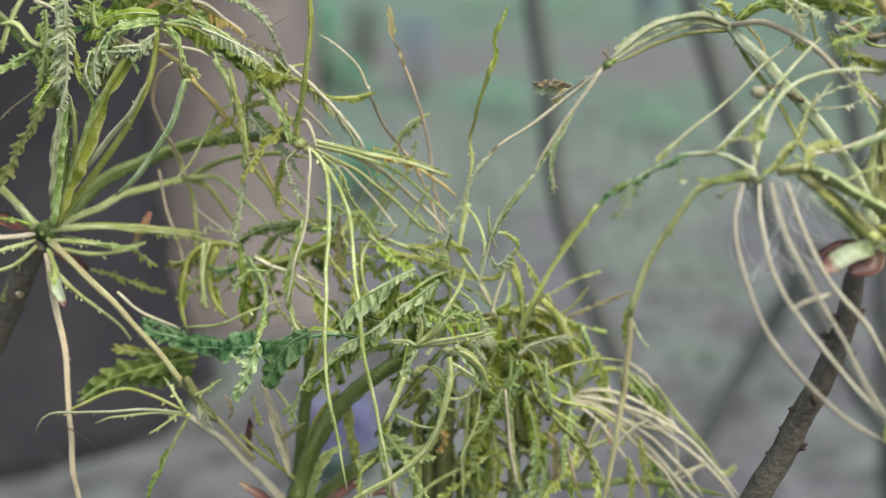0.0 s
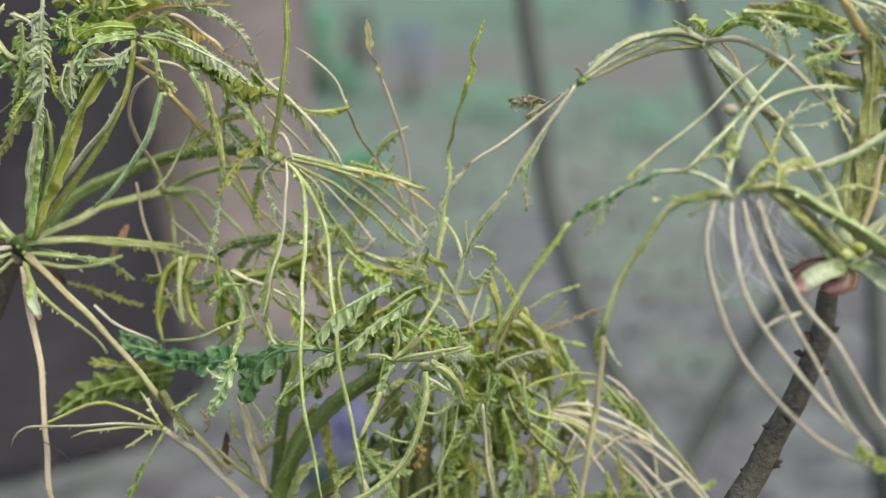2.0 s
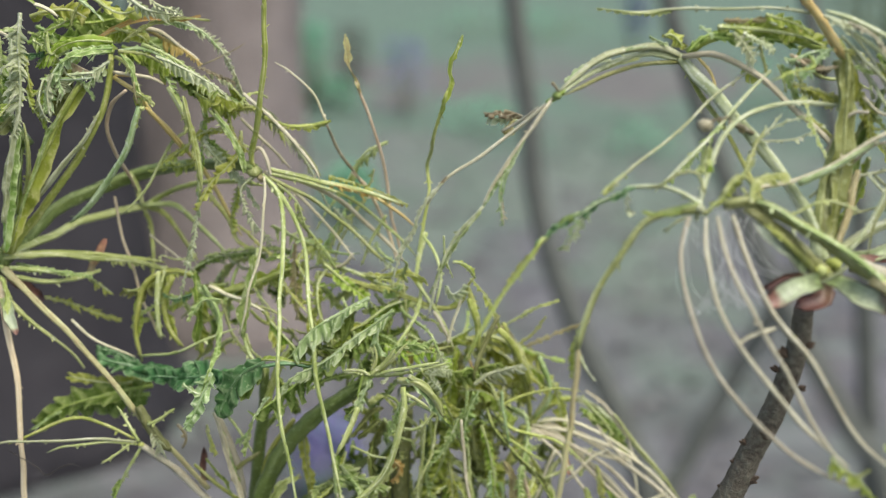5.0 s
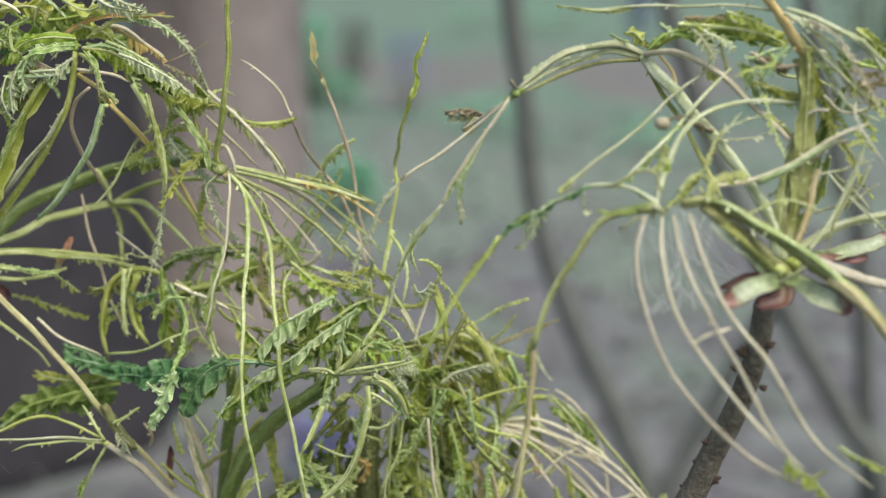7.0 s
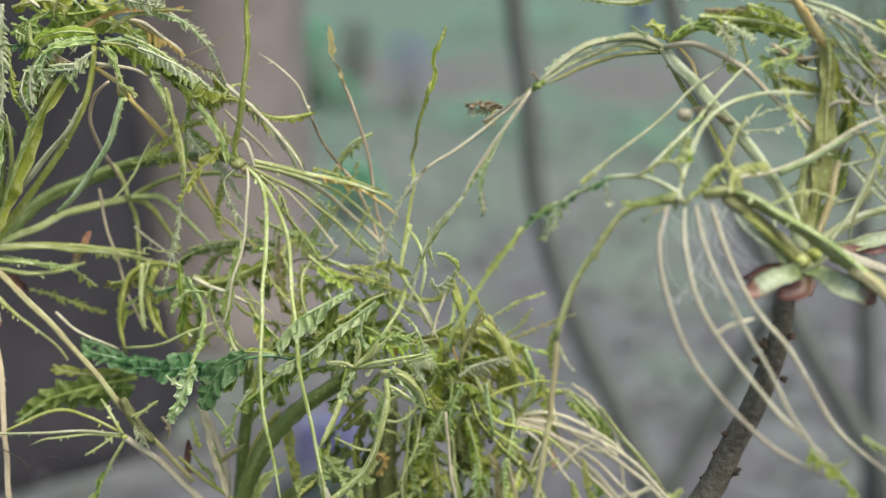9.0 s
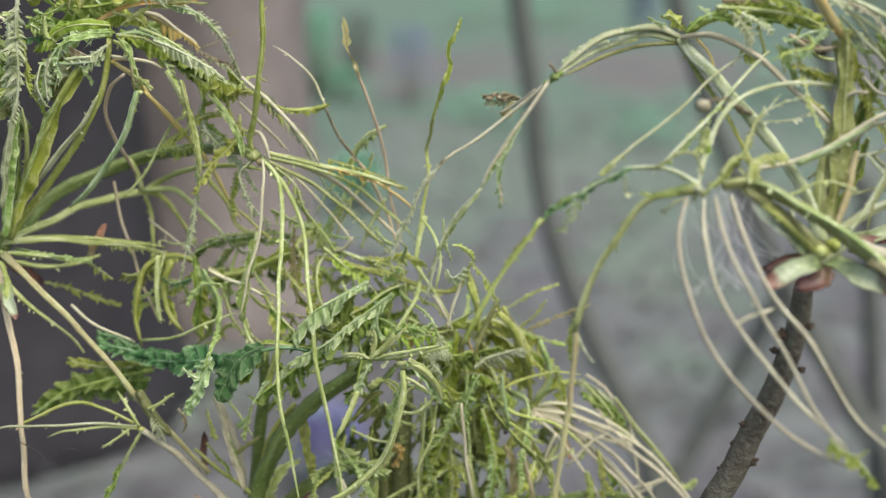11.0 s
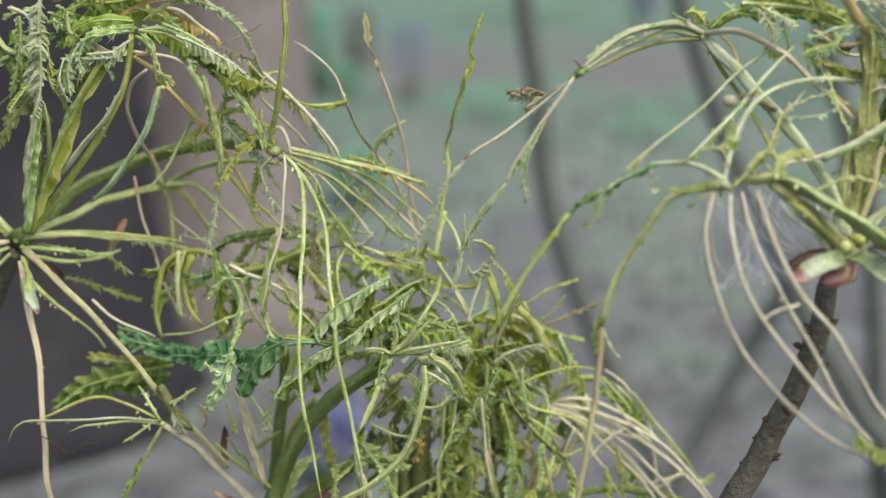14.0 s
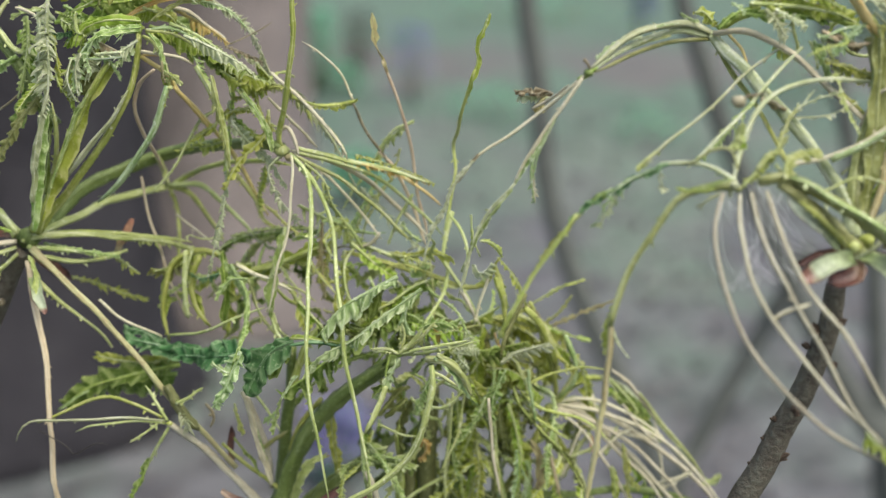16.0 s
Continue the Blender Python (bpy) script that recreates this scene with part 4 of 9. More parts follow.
thread(leaf, "pale", 0.70, 0.53, (-53.5, 110.0, 41.7), (-54.2, 110.0, 45.4), (-55.6, 110.0, 48.5), (-57.3, 110.0, 50.8))
leaf = petiole(shoot_dark, "olive", 1.3, 0.70, (-81.0, 78.0, 36.1), (-74.8, 75.0, 48.8), (-69.1, 72.0, 61.1), (-61.5, 70.0, 74.3), (-58.5, 70.0, 78.6))
thread(leaf, "pale", 0.69, 0.47, (-78.2, 78.0, 42.5), (-73.6, 74.0, 54.6), (-72.6, 71.0, 63.3), (-72.7, 70.0, 68.9))
leaf = petiole(shoot_dark, "olive", 0.95, 0.66, (-81.3, 79.0, 35.1), (-70.6, 76.0, 47.9), (-63.4, 74.0, 56.6), (-57.7, 73.0, 65.1), (-53.9, 73.0, 73.9), (-52.4, 74.0, 81.3), (-52.3, 75.0, 85.2))
thread(leaf, "ash", 0.78, 0.47, (-71.4, 74.0, 50.4), (-64.9, 72.0, 57.9), (-58.9, 71.0, 64.9), (-54.7, 71.0, 71.7))
knot(leaf, "green", 1.06, (-52.3, 75.0, 85.6))
thread(leaf, "pale", 0.57, 0.42, (-51.0, 74.0, 84.3), (-47.9, 72.0, 82.6), (-45.6, 70.0, 78.3), (-44.3, 70.0, 72.9))
knot(leaf, "olive", 0.84, (-44.5, 70.0, 72.5))
thread(leaf, "silver", 0.78, 0.66, (-45.0, 70.0, 72.9), (-48.0, 71.0, 64.6), (-52.1, 73.0, 57.5), (-59.6, 78.0, 47.9), (-65.8, 82.0, 42.4))
thread(leaf, "honey", 0.67, 0.51, (-51.7, 74.0, 79.5), (-45.2, 73.0, 75.3), (-43.3, 74.0, 71.7), (-40.3, 78.0, 67.5), (-36.8, 82.0, 61.4), (-32.7, 86.0, 54.6), (-28.6, 88.0, 46.0), (-24.2, 89.0, 37.5))
thread(leaf, "orange", 0.47, 0.39, (-43.8, 72.0, 72.4), (-39.6, 78.0, 65.0), (-36.7, 81.0, 60.4))
thread(leaf, "pink", 0.52, 0.45, (-47.8, 69.0, 76.8), (-52.7, 74.0, 72.4), (-54.6, 76.0, 66.7), (-53.5, 80.0, 59.9), (-51.6, 84.0, 54.8), (-50.1, 88.0, 49.3))
thread(leaf, "orange", 0.38, 0.29, (-51.3, 74.0, 79.9), (-44.6, 75.0, 79.7), (-39.3, 75.0, 77.5))
comb(leaf, "pale", 3.3, (-30.5, 76.0, 79.7), (-24.0, 77.0, 73.4), (-16.7, 79.0, 70.4), (-10.8, 82.0, 64.4), (-5.4, 84.0, 57.7), (-3.4, 85.0, 53.7))
comb(leaf, "grey", 2.2, (-32.1, 73.0, 51.8), (-33.2, 72.0, 41.5), (-35.6, 71.0, 33.2), (-37.5, 71.0, 25.4))
thread(leaf, "pale", 0.43, 0.34, (-28.7, 76.0, 72.1), (-24.0, 75.0, 65.4), (-21.0, 74.0, 58.6))
thread(leaf, "cream", 0.44, 0.35, (-22.1, 78.0, 69.1), (-15.7, 81.0, 61.5), (-10.8, 84.0, 55.9))
thread(leaf, "brown", 0.24, 0.14, (-31.2, 80.0, 81.9), (-26.2, 81.0, 84.4), (-21.1, 82.0, 87.0))
comb(leaf, "grey", 3.0, (-19.9, 78.0, 74.0), (-14.7, 80.0, 68.9), (-9.5, 83.0, 62.8), (-5.3, 86.0, 56.0))
leaf = petiole(shoot_dark, "olive", 0.51, 0.52, (-16.2, 78.0, 69.4), (-10.7, 81.0, 66.8), (-5.2, 83.0, 66.6), (-1.4, 83.0, 67.6))
blade(leaf, "olive", 2.8, (-12.7, 80.0, 67.5), (-8.0, 82.0, 66.4), (-3.8, 83.0, 66.8), (-1.0, 83.0, 68.0))
thread(leaf, "cream", 0.34, 0.19, (-1.7, 83.0, 67.8), (-4.8, 83.0, 74.1), (-9.2, 83.0, 79.1), (-14.2, 84.0, 82.2))
thread(leaf, "brown", 0.39, 0.35, (-1.6, 83.0, 67.0), (1.6, 86.0, 59.3), (4.6, 88.0, 54.0), (8.1, 90.0, 48.5))
leaf = petiole(shoot_dark, "leek", 1.32, 1.02, (-73.4, 74.0, 62.9), (-78.6, 76.0, 70.9), (-83.1, 78.0, 77.6), (-88.7, 80.0, 84.5), (-92.5, 80.0, 88.3))
thread(leaf, "pale", 0.67, 0.57, (-91.4, 80.0, 85.3), (-86.7, 78.0, 85.2), (-82.9, 77.0, 81.1), (-76.7, 75.0, 79.5))
thread(leaf, "pale", 0.67, 0.57, (-90.9, 78.0, 78.3), (-89.6, 79.0, 83.6), (-87.0, 80.0, 89.0), (-84.0, 80.0, 93.1))
thread(leaf, "brown", 0.29, 0.19, (-80.8, 74.0, 71.2), (-87.4, 76.0, 66.5), (-93.2, 78.0, 61.5))
thread(leaf, "cream", 0.47, 0.33, (-81.6, 76.0, 90.9), (-77.8, 74.0, 90.0), (-74.9, 73.0, 88.8))
leaf = petiole(shoot_dark, "pale", 0.78, 0.60, (-82.1, 78.0, 34.5), (-70.0, 82.0, 34.1), (-59.5, 86.0, 32.2), (-50.1, 90.0, 30.2), (-42.5, 92.0, 27.4))
comb(leaf, "pale", 2.0, (-67.4, 83.0, 33.9), (-59.5, 86.0, 32.2), (-50.1, 90.0, 30.2), (-42.5, 92.0, 27.4))
thread(leaf, "olive", 0.60, 0.46, (-82.1, 79.0, 34.6), (-71.7, 83.0, 34.5), (-59.6, 87.0, 33.0), (-44.6, 92.0, 29.8))
thread(leaf, "pale", 0.64, 0.51, (-81.7, 78.0, 31.7), (-74.1, 80.0, 30.2), (-65.8, 84.0, 28.1), (-60.2, 87.0, 28.6))
thread(leaf, "pale", 0.65, 0.46, (-80.7, 78.0, 29.5), (-73.0, 81.0, 27.3), (-65.1, 84.0, 27.2), (-59.9, 86.0, 29.4))
bud_scale(shoot_dark, "scaleorange", 2.1, (-63.3, 88.0, 27.4), (-62.0, 88.0, 31.3), (-60.1, 88.0, 34.3), (-58.2, 88.0, 36.9))
comb(leaf, "yellow", 2.3, (-63.9, 89.0, 26.6), (-60.2, 89.0, 24.2), (-57.7, 89.0, 22.1))
comb(leaf, "olive", 2.1, (-75.6, 90.0, 21.0), (-68.8, 92.0, 18.9), (-63.2, 93.0, 16.0), (-56.8, 93.0, 13.9))
leaf = petiole(shoot_dark, "amber", 0.78, 0.64, (-81.7, 77.0, 31.5), (-72.7, 73.0, 24.2), (-64.0, 70.0, 16.3), (-56.8, 68.0, 8.1), (-50.3, 67.5, 0.2), (-44.8, 68.0, -7.1), (-39.6, 69.0, -13.7), (-32.1, 72.0, -24.3))
leaf = petiole(shoot_dark, "pale", 0.52, 0.37, (-80.0, 74.0, 24.0), (-74.7, 73.0, 19.1), (-67.7, 72.0, 14.3), (-64.2, 72.0, 10.9), (-61.9, 72.0, 7.4))
thread(leaf, "cream", 0.40, 0.25, (-66.5, 80.0, 17.7), (-62.1, 80.0, 13.5), (-55.1, 80.0, 10.0), (-50.8, 80.0, 7.9))
leaf = petiole(shoot_dark, "pink", 0.78, 0.63, (-82.2, 76.0, 28.6), (-81.3, 73.0, 22.1), (-79.0, 70.0, 12.7), (-77.1, 67.0, 1.9), (-76.7, 65.0, -10.7), (-76.7, 65.0, -21.2), (-75.4, 65.0, -33.3))
leaf = petiole(shoot_dark, "pale", 0.95, 0.86, (-85.9, 80.0, 34.6), (-92.3, 84.0, 40.7), (-97.5, 88.0, 44.3), (-104.3, 90.0, 49.1))
thread(leaf, "green", 0.40, 0.30, (-85.9, 80.0, 34.6), (-90.7, 80.0, 36.4), (-96.4, 80.0, 37.0))
thread(leaf, "cream", 0.70, 0.54, (-86.1, 79.0, 33.0), (-91.2, 76.0, 32.9), (-99.1, 74.0, 32.7))
thread(leaf, "pale", 0.59, 0.49, (-85.9, 78.0, 31.7), (-92.2, 74.0, 30.2), (-99.5, 70.0, 28.3))
thread(leaf, "pale", 0.60, 0.44, (-85.6, 78.0, 30.1), (-90.7, 75.0, 26.2), (-96.6, 73.0, 24.4))
blade(leaf, "pale", 3.4, (-87.0, 80.0, 29.1), (-92.3, 82.0, 22.7), (-97.8, 84.0, 14.7))
thread(leaf, "pink", 0.41, 0.36, (-57.5, 95.0, 46.6), (-56.2, 94.0, 39.3), (-54.1, 93.0, 31.7), (-51.4, 92.0, 22.8), (-48.6, 91.0, 15.4), (-46.6, 90.0, 10.2))
tangle(leaf, 86, 5, (-27.1, 79.0, 67.6), (9.7, 5.0, 4.9), ("olive", "pale", "grey"), 0.5, 0.3, 1.17)
comb(leaf, "grey", 5.4, (-63.0, 70.0, 83.4), (-63.3, 69.0, 79.7), (-62.2, 69.0, 76.0))
fold(leaf, "green", 3.3, (-50.7, 75.0, 86.1), (-56.3, 74.0, 88.1), (-62.1, 73.0, 88.2), (-65.2, 72.0, 86.2))
thread(leaf, "pale", 0.52, 0.42, (-60.6, 72.0, 88.0), (-63.9, 71.0, 86.2), (-65.3, 70.0, 85.5), (-65.9, 70.0, 87.9), (-65.8, 70.0, 90.5))
blade(leaf, "grey", 4.6, (-67.1, 69.0, 79.5), (-68.3, 68.0, 75.3), (-67.5, 68.0, 72.1), (-66.3, 68.0, 69.4))
fold(leaf, "moss", 4.1, (-64.6, 76.0, 80.4), (-66.2, 75.0, 76.5), (-67.1, 74.0, 71.1))
blade(leaf, "pink", 2.4, (-61.0, 70.0, 83.4), (-58.2, 69.0, 82.1), (-54.9, 69.0, 80.5))
thread(leaf, "silver", 0.51, 0.37, (-62.8, 68.0, 79.6), (-58.1, 68.0, 79.8), (-53.4, 69.0, 80.1))
thread(leaf, "grey", 0.37, 0.28, (-61.4, 68.0, 80.6), (-57.1, 68.0, 80.9), (-53.3, 69.0, 81.0))
blade(leaf, "silver", 3.5, (-52.6, 70.0, 82.8), (-54.7, 69.0, 80.5), (-56.7, 68.0, 78.5))
thread(leaf, "silver", 0.52, 0.38, (-50.3, 74.0, 85.7), (-45.0, 75.0, 86.1), (-38.4, 75.0, 83.7), (-32.4, 75.0, 79.3), (-26.6, 76.0, 73.2))
blade(leaf, "olive", 6.0, (-31.8, 75.0, 78.3), (-27.5, 75.0, 75.3), (-23.8, 76.0, 73.5), (-21.2, 77.0, 73.1))
blade(leaf, "yellow", 4.6, (-33.2, 75.0, 76.1), (-29.9, 75.0, 74.2), (-25.9, 76.0, 72.1), (-22.7, 77.0, 70.6))
blade(leaf, "olive", 4.7, (-24.6, 78.0, 77.4), (-22.0, 78.0, 74.9), (-20.0, 78.0, 72.2))
thread(leaf, "cream", 0.53, 0.39, (-45.5, 79.0, 90.7), (-41.2, 79.0, 89.9), (-36.3, 80.0, 86.3), (-32.1, 81.0, 82.9))
blade(leaf, "grey", 3.6, (-30.0, 78.0, 80.1), (-27.3, 78.0, 79.6), (-24.0, 78.0, 77.4))
thread(leaf, "pale", 0.61, 0.47, (-48.6, 72.0, 84.8), (-46.7, 71.0, 82.2), (-45.9, 70.0, 78.3), (-45.2, 70.0, 74.0))
comb(leaf, "amber", 2.1, (-45.9, 69.0, 78.9), (-45.5, 69.0, 76.4), (-45.1, 69.0, 73.7))
blade(leaf, "frost", 4.1, (-40.3, 74.0, 81.4), (-37.8, 73.0, 76.9), (-35.8, 73.0, 72.5), (-34.3, 73.0, 69.1))
thread(leaf, "pale", 0.81, 0.63, (-38.6, 73.0, 77.3), (-35.1, 73.0, 71.2), (-32.8, 73.0, 63.6), (-31.8, 72.0, 57.6), (-31.8, 72.0, 50.6))
comb(leaf, "pale", 2.4, (-35.0, 72.0, 71.3), (-32.6, 72.0, 63.1), (-31.6, 72.0, 54.8))
blade(leaf, "yellow", 3.1, (-35.8, 82.0, 61.9), (-39.9, 83.0, 59.5), (-43.2, 83.0, 57.6))
blade(leaf, "olive", 3.1, (-34.2, 82.0, 57.7), (-40.5, 86.0, 55.9), (-46.6, 88.0, 54.2))
blade(leaf, "olive", 4.2, (-30.9, 80.0, 62.2), (-27.5, 80.0, 60.2), (-24.8, 80.0, 58.4))
blade(leaf, "olive", 4.6, (-46.8, 78.0, 90.2), (-51.4, 77.0, 89.8), (-55.3, 76.0, 88.2))
fold(leaf, "dull", 2.2, (-48.9, 73.0, 87.9), (-46.1, 73.0, 90.0), (-41.7, 73.0, 92.1), (-35.8, 74.0, 93.4), (-28.5, 75.0, 93.0))
blade(leaf, "dark", 4.0, (-67.4, 72.0, 85.6), (-69.5, 72.0, 84.8), (-71.8, 72.0, 85.1))
blade(leaf, "green", 4.9, (-70.4, 74.0, 88.7), (-67.7, 73.0, 85.4), (-69.2, 73.0, 82.1))
blade(leaf, "yellow", 3.5, (-71.4, 69.0, 85.1), (-70.5, 68.0, 81.2), (-70.2, 68.0, 77.2))
blade(leaf, "olive", 2.9, (-71.0, 69.0, 77.1), (-69.9, 69.0, 72.4), (-67.7, 69.0, 69.3))
comb(leaf, "frost", 3.5, (-69.7, 71.0, 88.4), (-66.4, 71.0, 87.0), (-68.2, 71.0, 90.2))
tangle(leaf, 124, 7, (-63.4, 79.0, 89.0), (15.0, 5.0, 4.1), ("green", "olive", "yellow", "frost"), 0.5, 0.1, 1.04)
tangle(leaf, 125, 4, (-26.9, 79.0, 74.6), (8.3, 3.0, 4.8), ("olive", "green", "yellow"), 0.6, 0.1, 0.91)
thread(leaf, "pale", 0.58, 0.45, (-15.5, 73.0, 55.7), (-6.6, 78.0, 49.8), (2.9, 83.0, 41.9), (10.2, 85.0, 33.9), (15.4, 85.0, 29.4))
thread(leaf, "pale", 0.53, 0.41, (-14.9, 73.0, 56.5), (-2.5, 80.0, 51.7), (7.2, 84.0, 45.8), (16.4, 87.0, 37.3), (20.3, 87.0, 32.8))
thread(leaf, "pale", 0.53, 0.40, (-16.1, 73.0, 55.4), (-10.7, 76.0, 47.0), (-4.1, 80.0, 37.9), (0.7, 84.0, 29.1))
thread(leaf, "cream", 0.48, 0.35, (-15.5, 73.0, 56.0), (-8.5, 77.0, 50.2), (-1.3, 82.0, 41.5), (5.0, 85.0, 32.1))
comb(leaf, "frost", 2.3, (4.4, 90.0, 47.6), (0.4, 88.0, 41.5), (-3.1, 87.0, 34.4), (-4.6, 86.0, 30.4))
comb(leaf, "frost", 2.2, (12.3, 93.0, 60.8), (7.0, 93.0, 57.0), (3.6, 92.0, 52.5), (0.6, 91.0, 47.1))
comb(leaf, "grey", 2.1, (-9.7, 82.0, 62.3), (-6.2, 84.0, 55.9), (-3.3, 85.0, 49.7), (-0.9, 86.0, 44.2))
comb(leaf, "olive", 2.0, (-1.1, 82.0, 54.2), (7.3, 83.0, 51.1), (14.3, 83.0, 48.5), (18.6, 83.0, 46.8))
thread(leaf, "pale", 0.45, 0.30, (12.9, 86.0, 43.6), (9.2, 86.0, 37.5), (6.4, 86.0, 30.4))
frond(leaf, "grey", 2.4, 5.6, 1.3, (-71.4, 68.0, 95.0), (-72.2, 68.0, 86.5), (-72.2, 68.0, 78.5), (-72.9, 68.0, 71.9), (-74.6, 68.0, 66.2), deep=0.85, lift=0.2)
frond(leaf, "ash", 1.3, 1.2, 6, (-72.9, 68.0, 72.0), (-74.9, 68.0, 66.6), (-76.4, 68.0, 59.8), (-77.5, 68.0, 51.5), (-78.4, 68.0, 45.2), deep=0.1, ragged=0.4)
frond(leaf, "silver", 4.4, 2.6, 1.3, (-50.9, 69.0, 86.9), (-56.7, 69.0, 86.1), (-61.4, 69.0, 84.0), (-64.5, 69.0, 81.1), (-66.5, 69.0, 76.8), (-67.1, 69.0, 71.1), deep=0.75)
frond(leaf, "silver", 0.9, 2.2, 1.1, (-61.9, 68.0, 83.6), (-63.3, 68.0, 79.8), (-62.4, 68.0, 75.6), deep=0.75)
frond(leaf, "grey", 3.2, 1.2, 1.2, (-51.4, 69.0, 83.7), (-54.9, 69.0, 81.7), (-58.3, 69.0, 80.4), (-61.7, 69.0, 79.1), deep=0.75)
frond(leaf, "olive", 3.0, 0.6, 28, (-58.5, 71.0, 77.9), (-63.7, 71.0, 71.5), (-68.2, 71.0, 64.0), (-71.4, 71.0, 56.2), (-77.3, 71.0, 40.4), deep=0.08, lift=0.3, ragged=0.3)
frond(leaf, "frost", 0.5, 0.9, 6, (-61.5, 70.0, 74.0), (-66.4, 70.0, 66.9), (-70.2, 70.0, 58.7), (-74.7, 70.0, 46.9), deep=0.1, ragged=0.3)
frond(leaf, "frost", 1.7, 1.5, 7, (-73.7, 70.0, 66.9), (-76.2, 70.0, 58.0), (-77.7, 70.0, 48.3), (-79.2, 70.0, 37.8), deep=0.1, ragged=0.3)
frond(leaf, "leek", 1.4, 1.4, 6, (-73.8, 73.0, 65.8), (-74.8, 73.0, 57.5), (-76.6, 73.0, 46.3), deep=0.1, ragged=0.3)
frond(leaf, "frost", 1.2, 4.4, 1.5, (-44.2, 72.0, 87.4), (-37.8, 72.0, 84.7), (-31.9, 72.0, 80.4), (-26.0, 72.0, 76.1), (-21.7, 72.0, 73.7), deep=0.78, lift=0.65)
frond(leaf, "green", 1.2, 3.4, 1.6, (-50.3, 74.0, 85.7), (-43.6, 74.0, 84.6), (-36.3, 74.0, 80.3), (-29.0, 74.0, 76.2), deep=0.5)
frond(leaf, "grey", 1.9, 2.6, 1.3, (-37.6, 83.0, 93.4), (-31.1, 83.0, 89.0), (-26.4, 83.0, 84.1), (-23.5, 83.0, 77.6), (-21.2, 83.0, 72.4), deep=0.65)
frond(leaf, "orange", 0.8, 3.8, 1.15, (-44.9, 80.0, 90.6), (-39.7, 80.0, 87.9), (-35.2, 80.0, 85.2), (-31.4, 80.0, 81.9), deep=0.85)
# dark leaflet added to stand for the shadow between the crown leaflets
frond(leaf, "brown", 0.8, 1.4, 1.4, (-31.8, 76.0, 81.7), (-27.1, 76.0, 80.0), (-22.8, 76.0, 77.6), deep=0.5)
frond(leaf, "grey", 2.4, 2.6, 1.4, (-47.4, 72.0, 98.9), (-43.3, 72.0, 95.8), (-38.8, 72.0, 94.6), (-34.1, 72.0, 94.5), deep=0.6)
frond(leaf, "silver", 0.6, 3.0, 1.3, (-39.5, 75.0, 92.7), (-34.6, 75.0, 91.9), (-30.2, 75.0, 90.1), (-26.7, 75.0, 86.4), deep=0.8)
frond(leaf, "olive", 3.2, 3.2, 2.6, (-70.2, 72.0, 93.9), (-65.9, 72.0, 95.2), (-61.2, 72.0, 95.5), (-56.9, 72.0, 93.6), deep=0.5)
frond(leaf, "silver", 1.2, 1.2, 5, (-58.0, 69.0, 98.2), (-55.0, 69.0, 95.7), (-52.2, 69.0, 93.1), deep=0.2)
frond(leaf, "yellow", 2.6, 3.0, 2.6, (-55.9, 74.0, 98.8), (-52.8, 74.0, 95.9), (-48.9, 74.0, 94.6), (-43.8, 74.0, 95.9), deep=0.45)
frond(leaf, "green", 1.6, 2.0, 2.4, (-67.5, 73.0, 90.1), (-63.0, 73.0, 92.3), (-59.5, 73.0, 94.6), (-57.0, 73.0, 98.0), deep=0.5)
# leaflet set behind to stand for the dark, shaded gaps in the crown
frond(leaf, "leaf", 4.0, 4.0, 4, (-66.2, 82.0, 92.5), (-59.4, 82.0, 91.7), (-52.5, 82.0, 92.8), (-45.7, 82.0, 93.9), deep=0.35, ragged=0.4)
frond(leaf, "leaf", 4.0, 4.0, 4, (-73.9, 82.0, 87.0), (-66.5, 82.0, 88.1), (-59.7, 82.0, 87.6), (-54.2, 82.0, 86.8), deep=0.35, ragged=0.4)
frond(leaf, "olive", 1.8, 2.4, 2.2, (-51.2, 76.0, 90.9), (-47.9, 76.0, 90.0), (-44.6, 76.0, 88.6), (-42.7, 76.0, 85.6), deep=0.5)
frond(leaf, "leek", 2.6, 2.6, 3, (-49.3, 82.0, 89.8), (-44.6, 82.0, 87.4), (-40.0, 82.0, 84.4), deep=0.4, ragged=0.5)
frond(leaf, "dull", 1.6, 1.6, 2, (-60.5, 71.0, 91.9), (-59.5, 71.0, 95.1), (-57.0, 71.0, 97.9), deep=0.6)
thread(leaf, "grey", .45, .3, (-41.5, 70.0, 98.0), (-38.6, 70.0, 96.4), (-35.0, 70.0, 95.1))
thread(leaf, "cream", .5, .4, (-68.5, 70.0, 96.9), (-65.3, 70.0, 95.3), (-63.2, 70.0, 94.0))
frond(leaf, "grey", 5.5, 1.6, 1.3, (-74.7, 71.0, 90.3), (-74.7, 71.0, 84.7), (-75.4, 71.0, 79.4), (-76.6, 71.0, 73.4), deep=0.75)
frond(leaf, "frost", 4.0, 2.0, 1.5, (-78.6, 74.0, 89.1), (-78.5, 74.0, 83.1), (-79.7, 74.0, 76.4), (-81.8, 74.0, 69.6), deep=0.7)
frond(leaf, "leaf", 3.4, 3.4, 3, (-82.0, 80.0, 85.3), (-80.3, 80.0, 77.1), (-81.7, 80.0, 68.8), (-84.5, 80.0, 62.5), deep=0.4, ragged=0.5)
frond(leaf, "green", 1.5, 1.5, 14, (-50.6, 70.0, 88.1), (-55.8, 70.0, 88.5), (-61.6, 70.0, 87.4), (-65.2, 70.0, 85.3), (-66.4, 70.0, 82.4), deep=0.1, ragged=0.3)
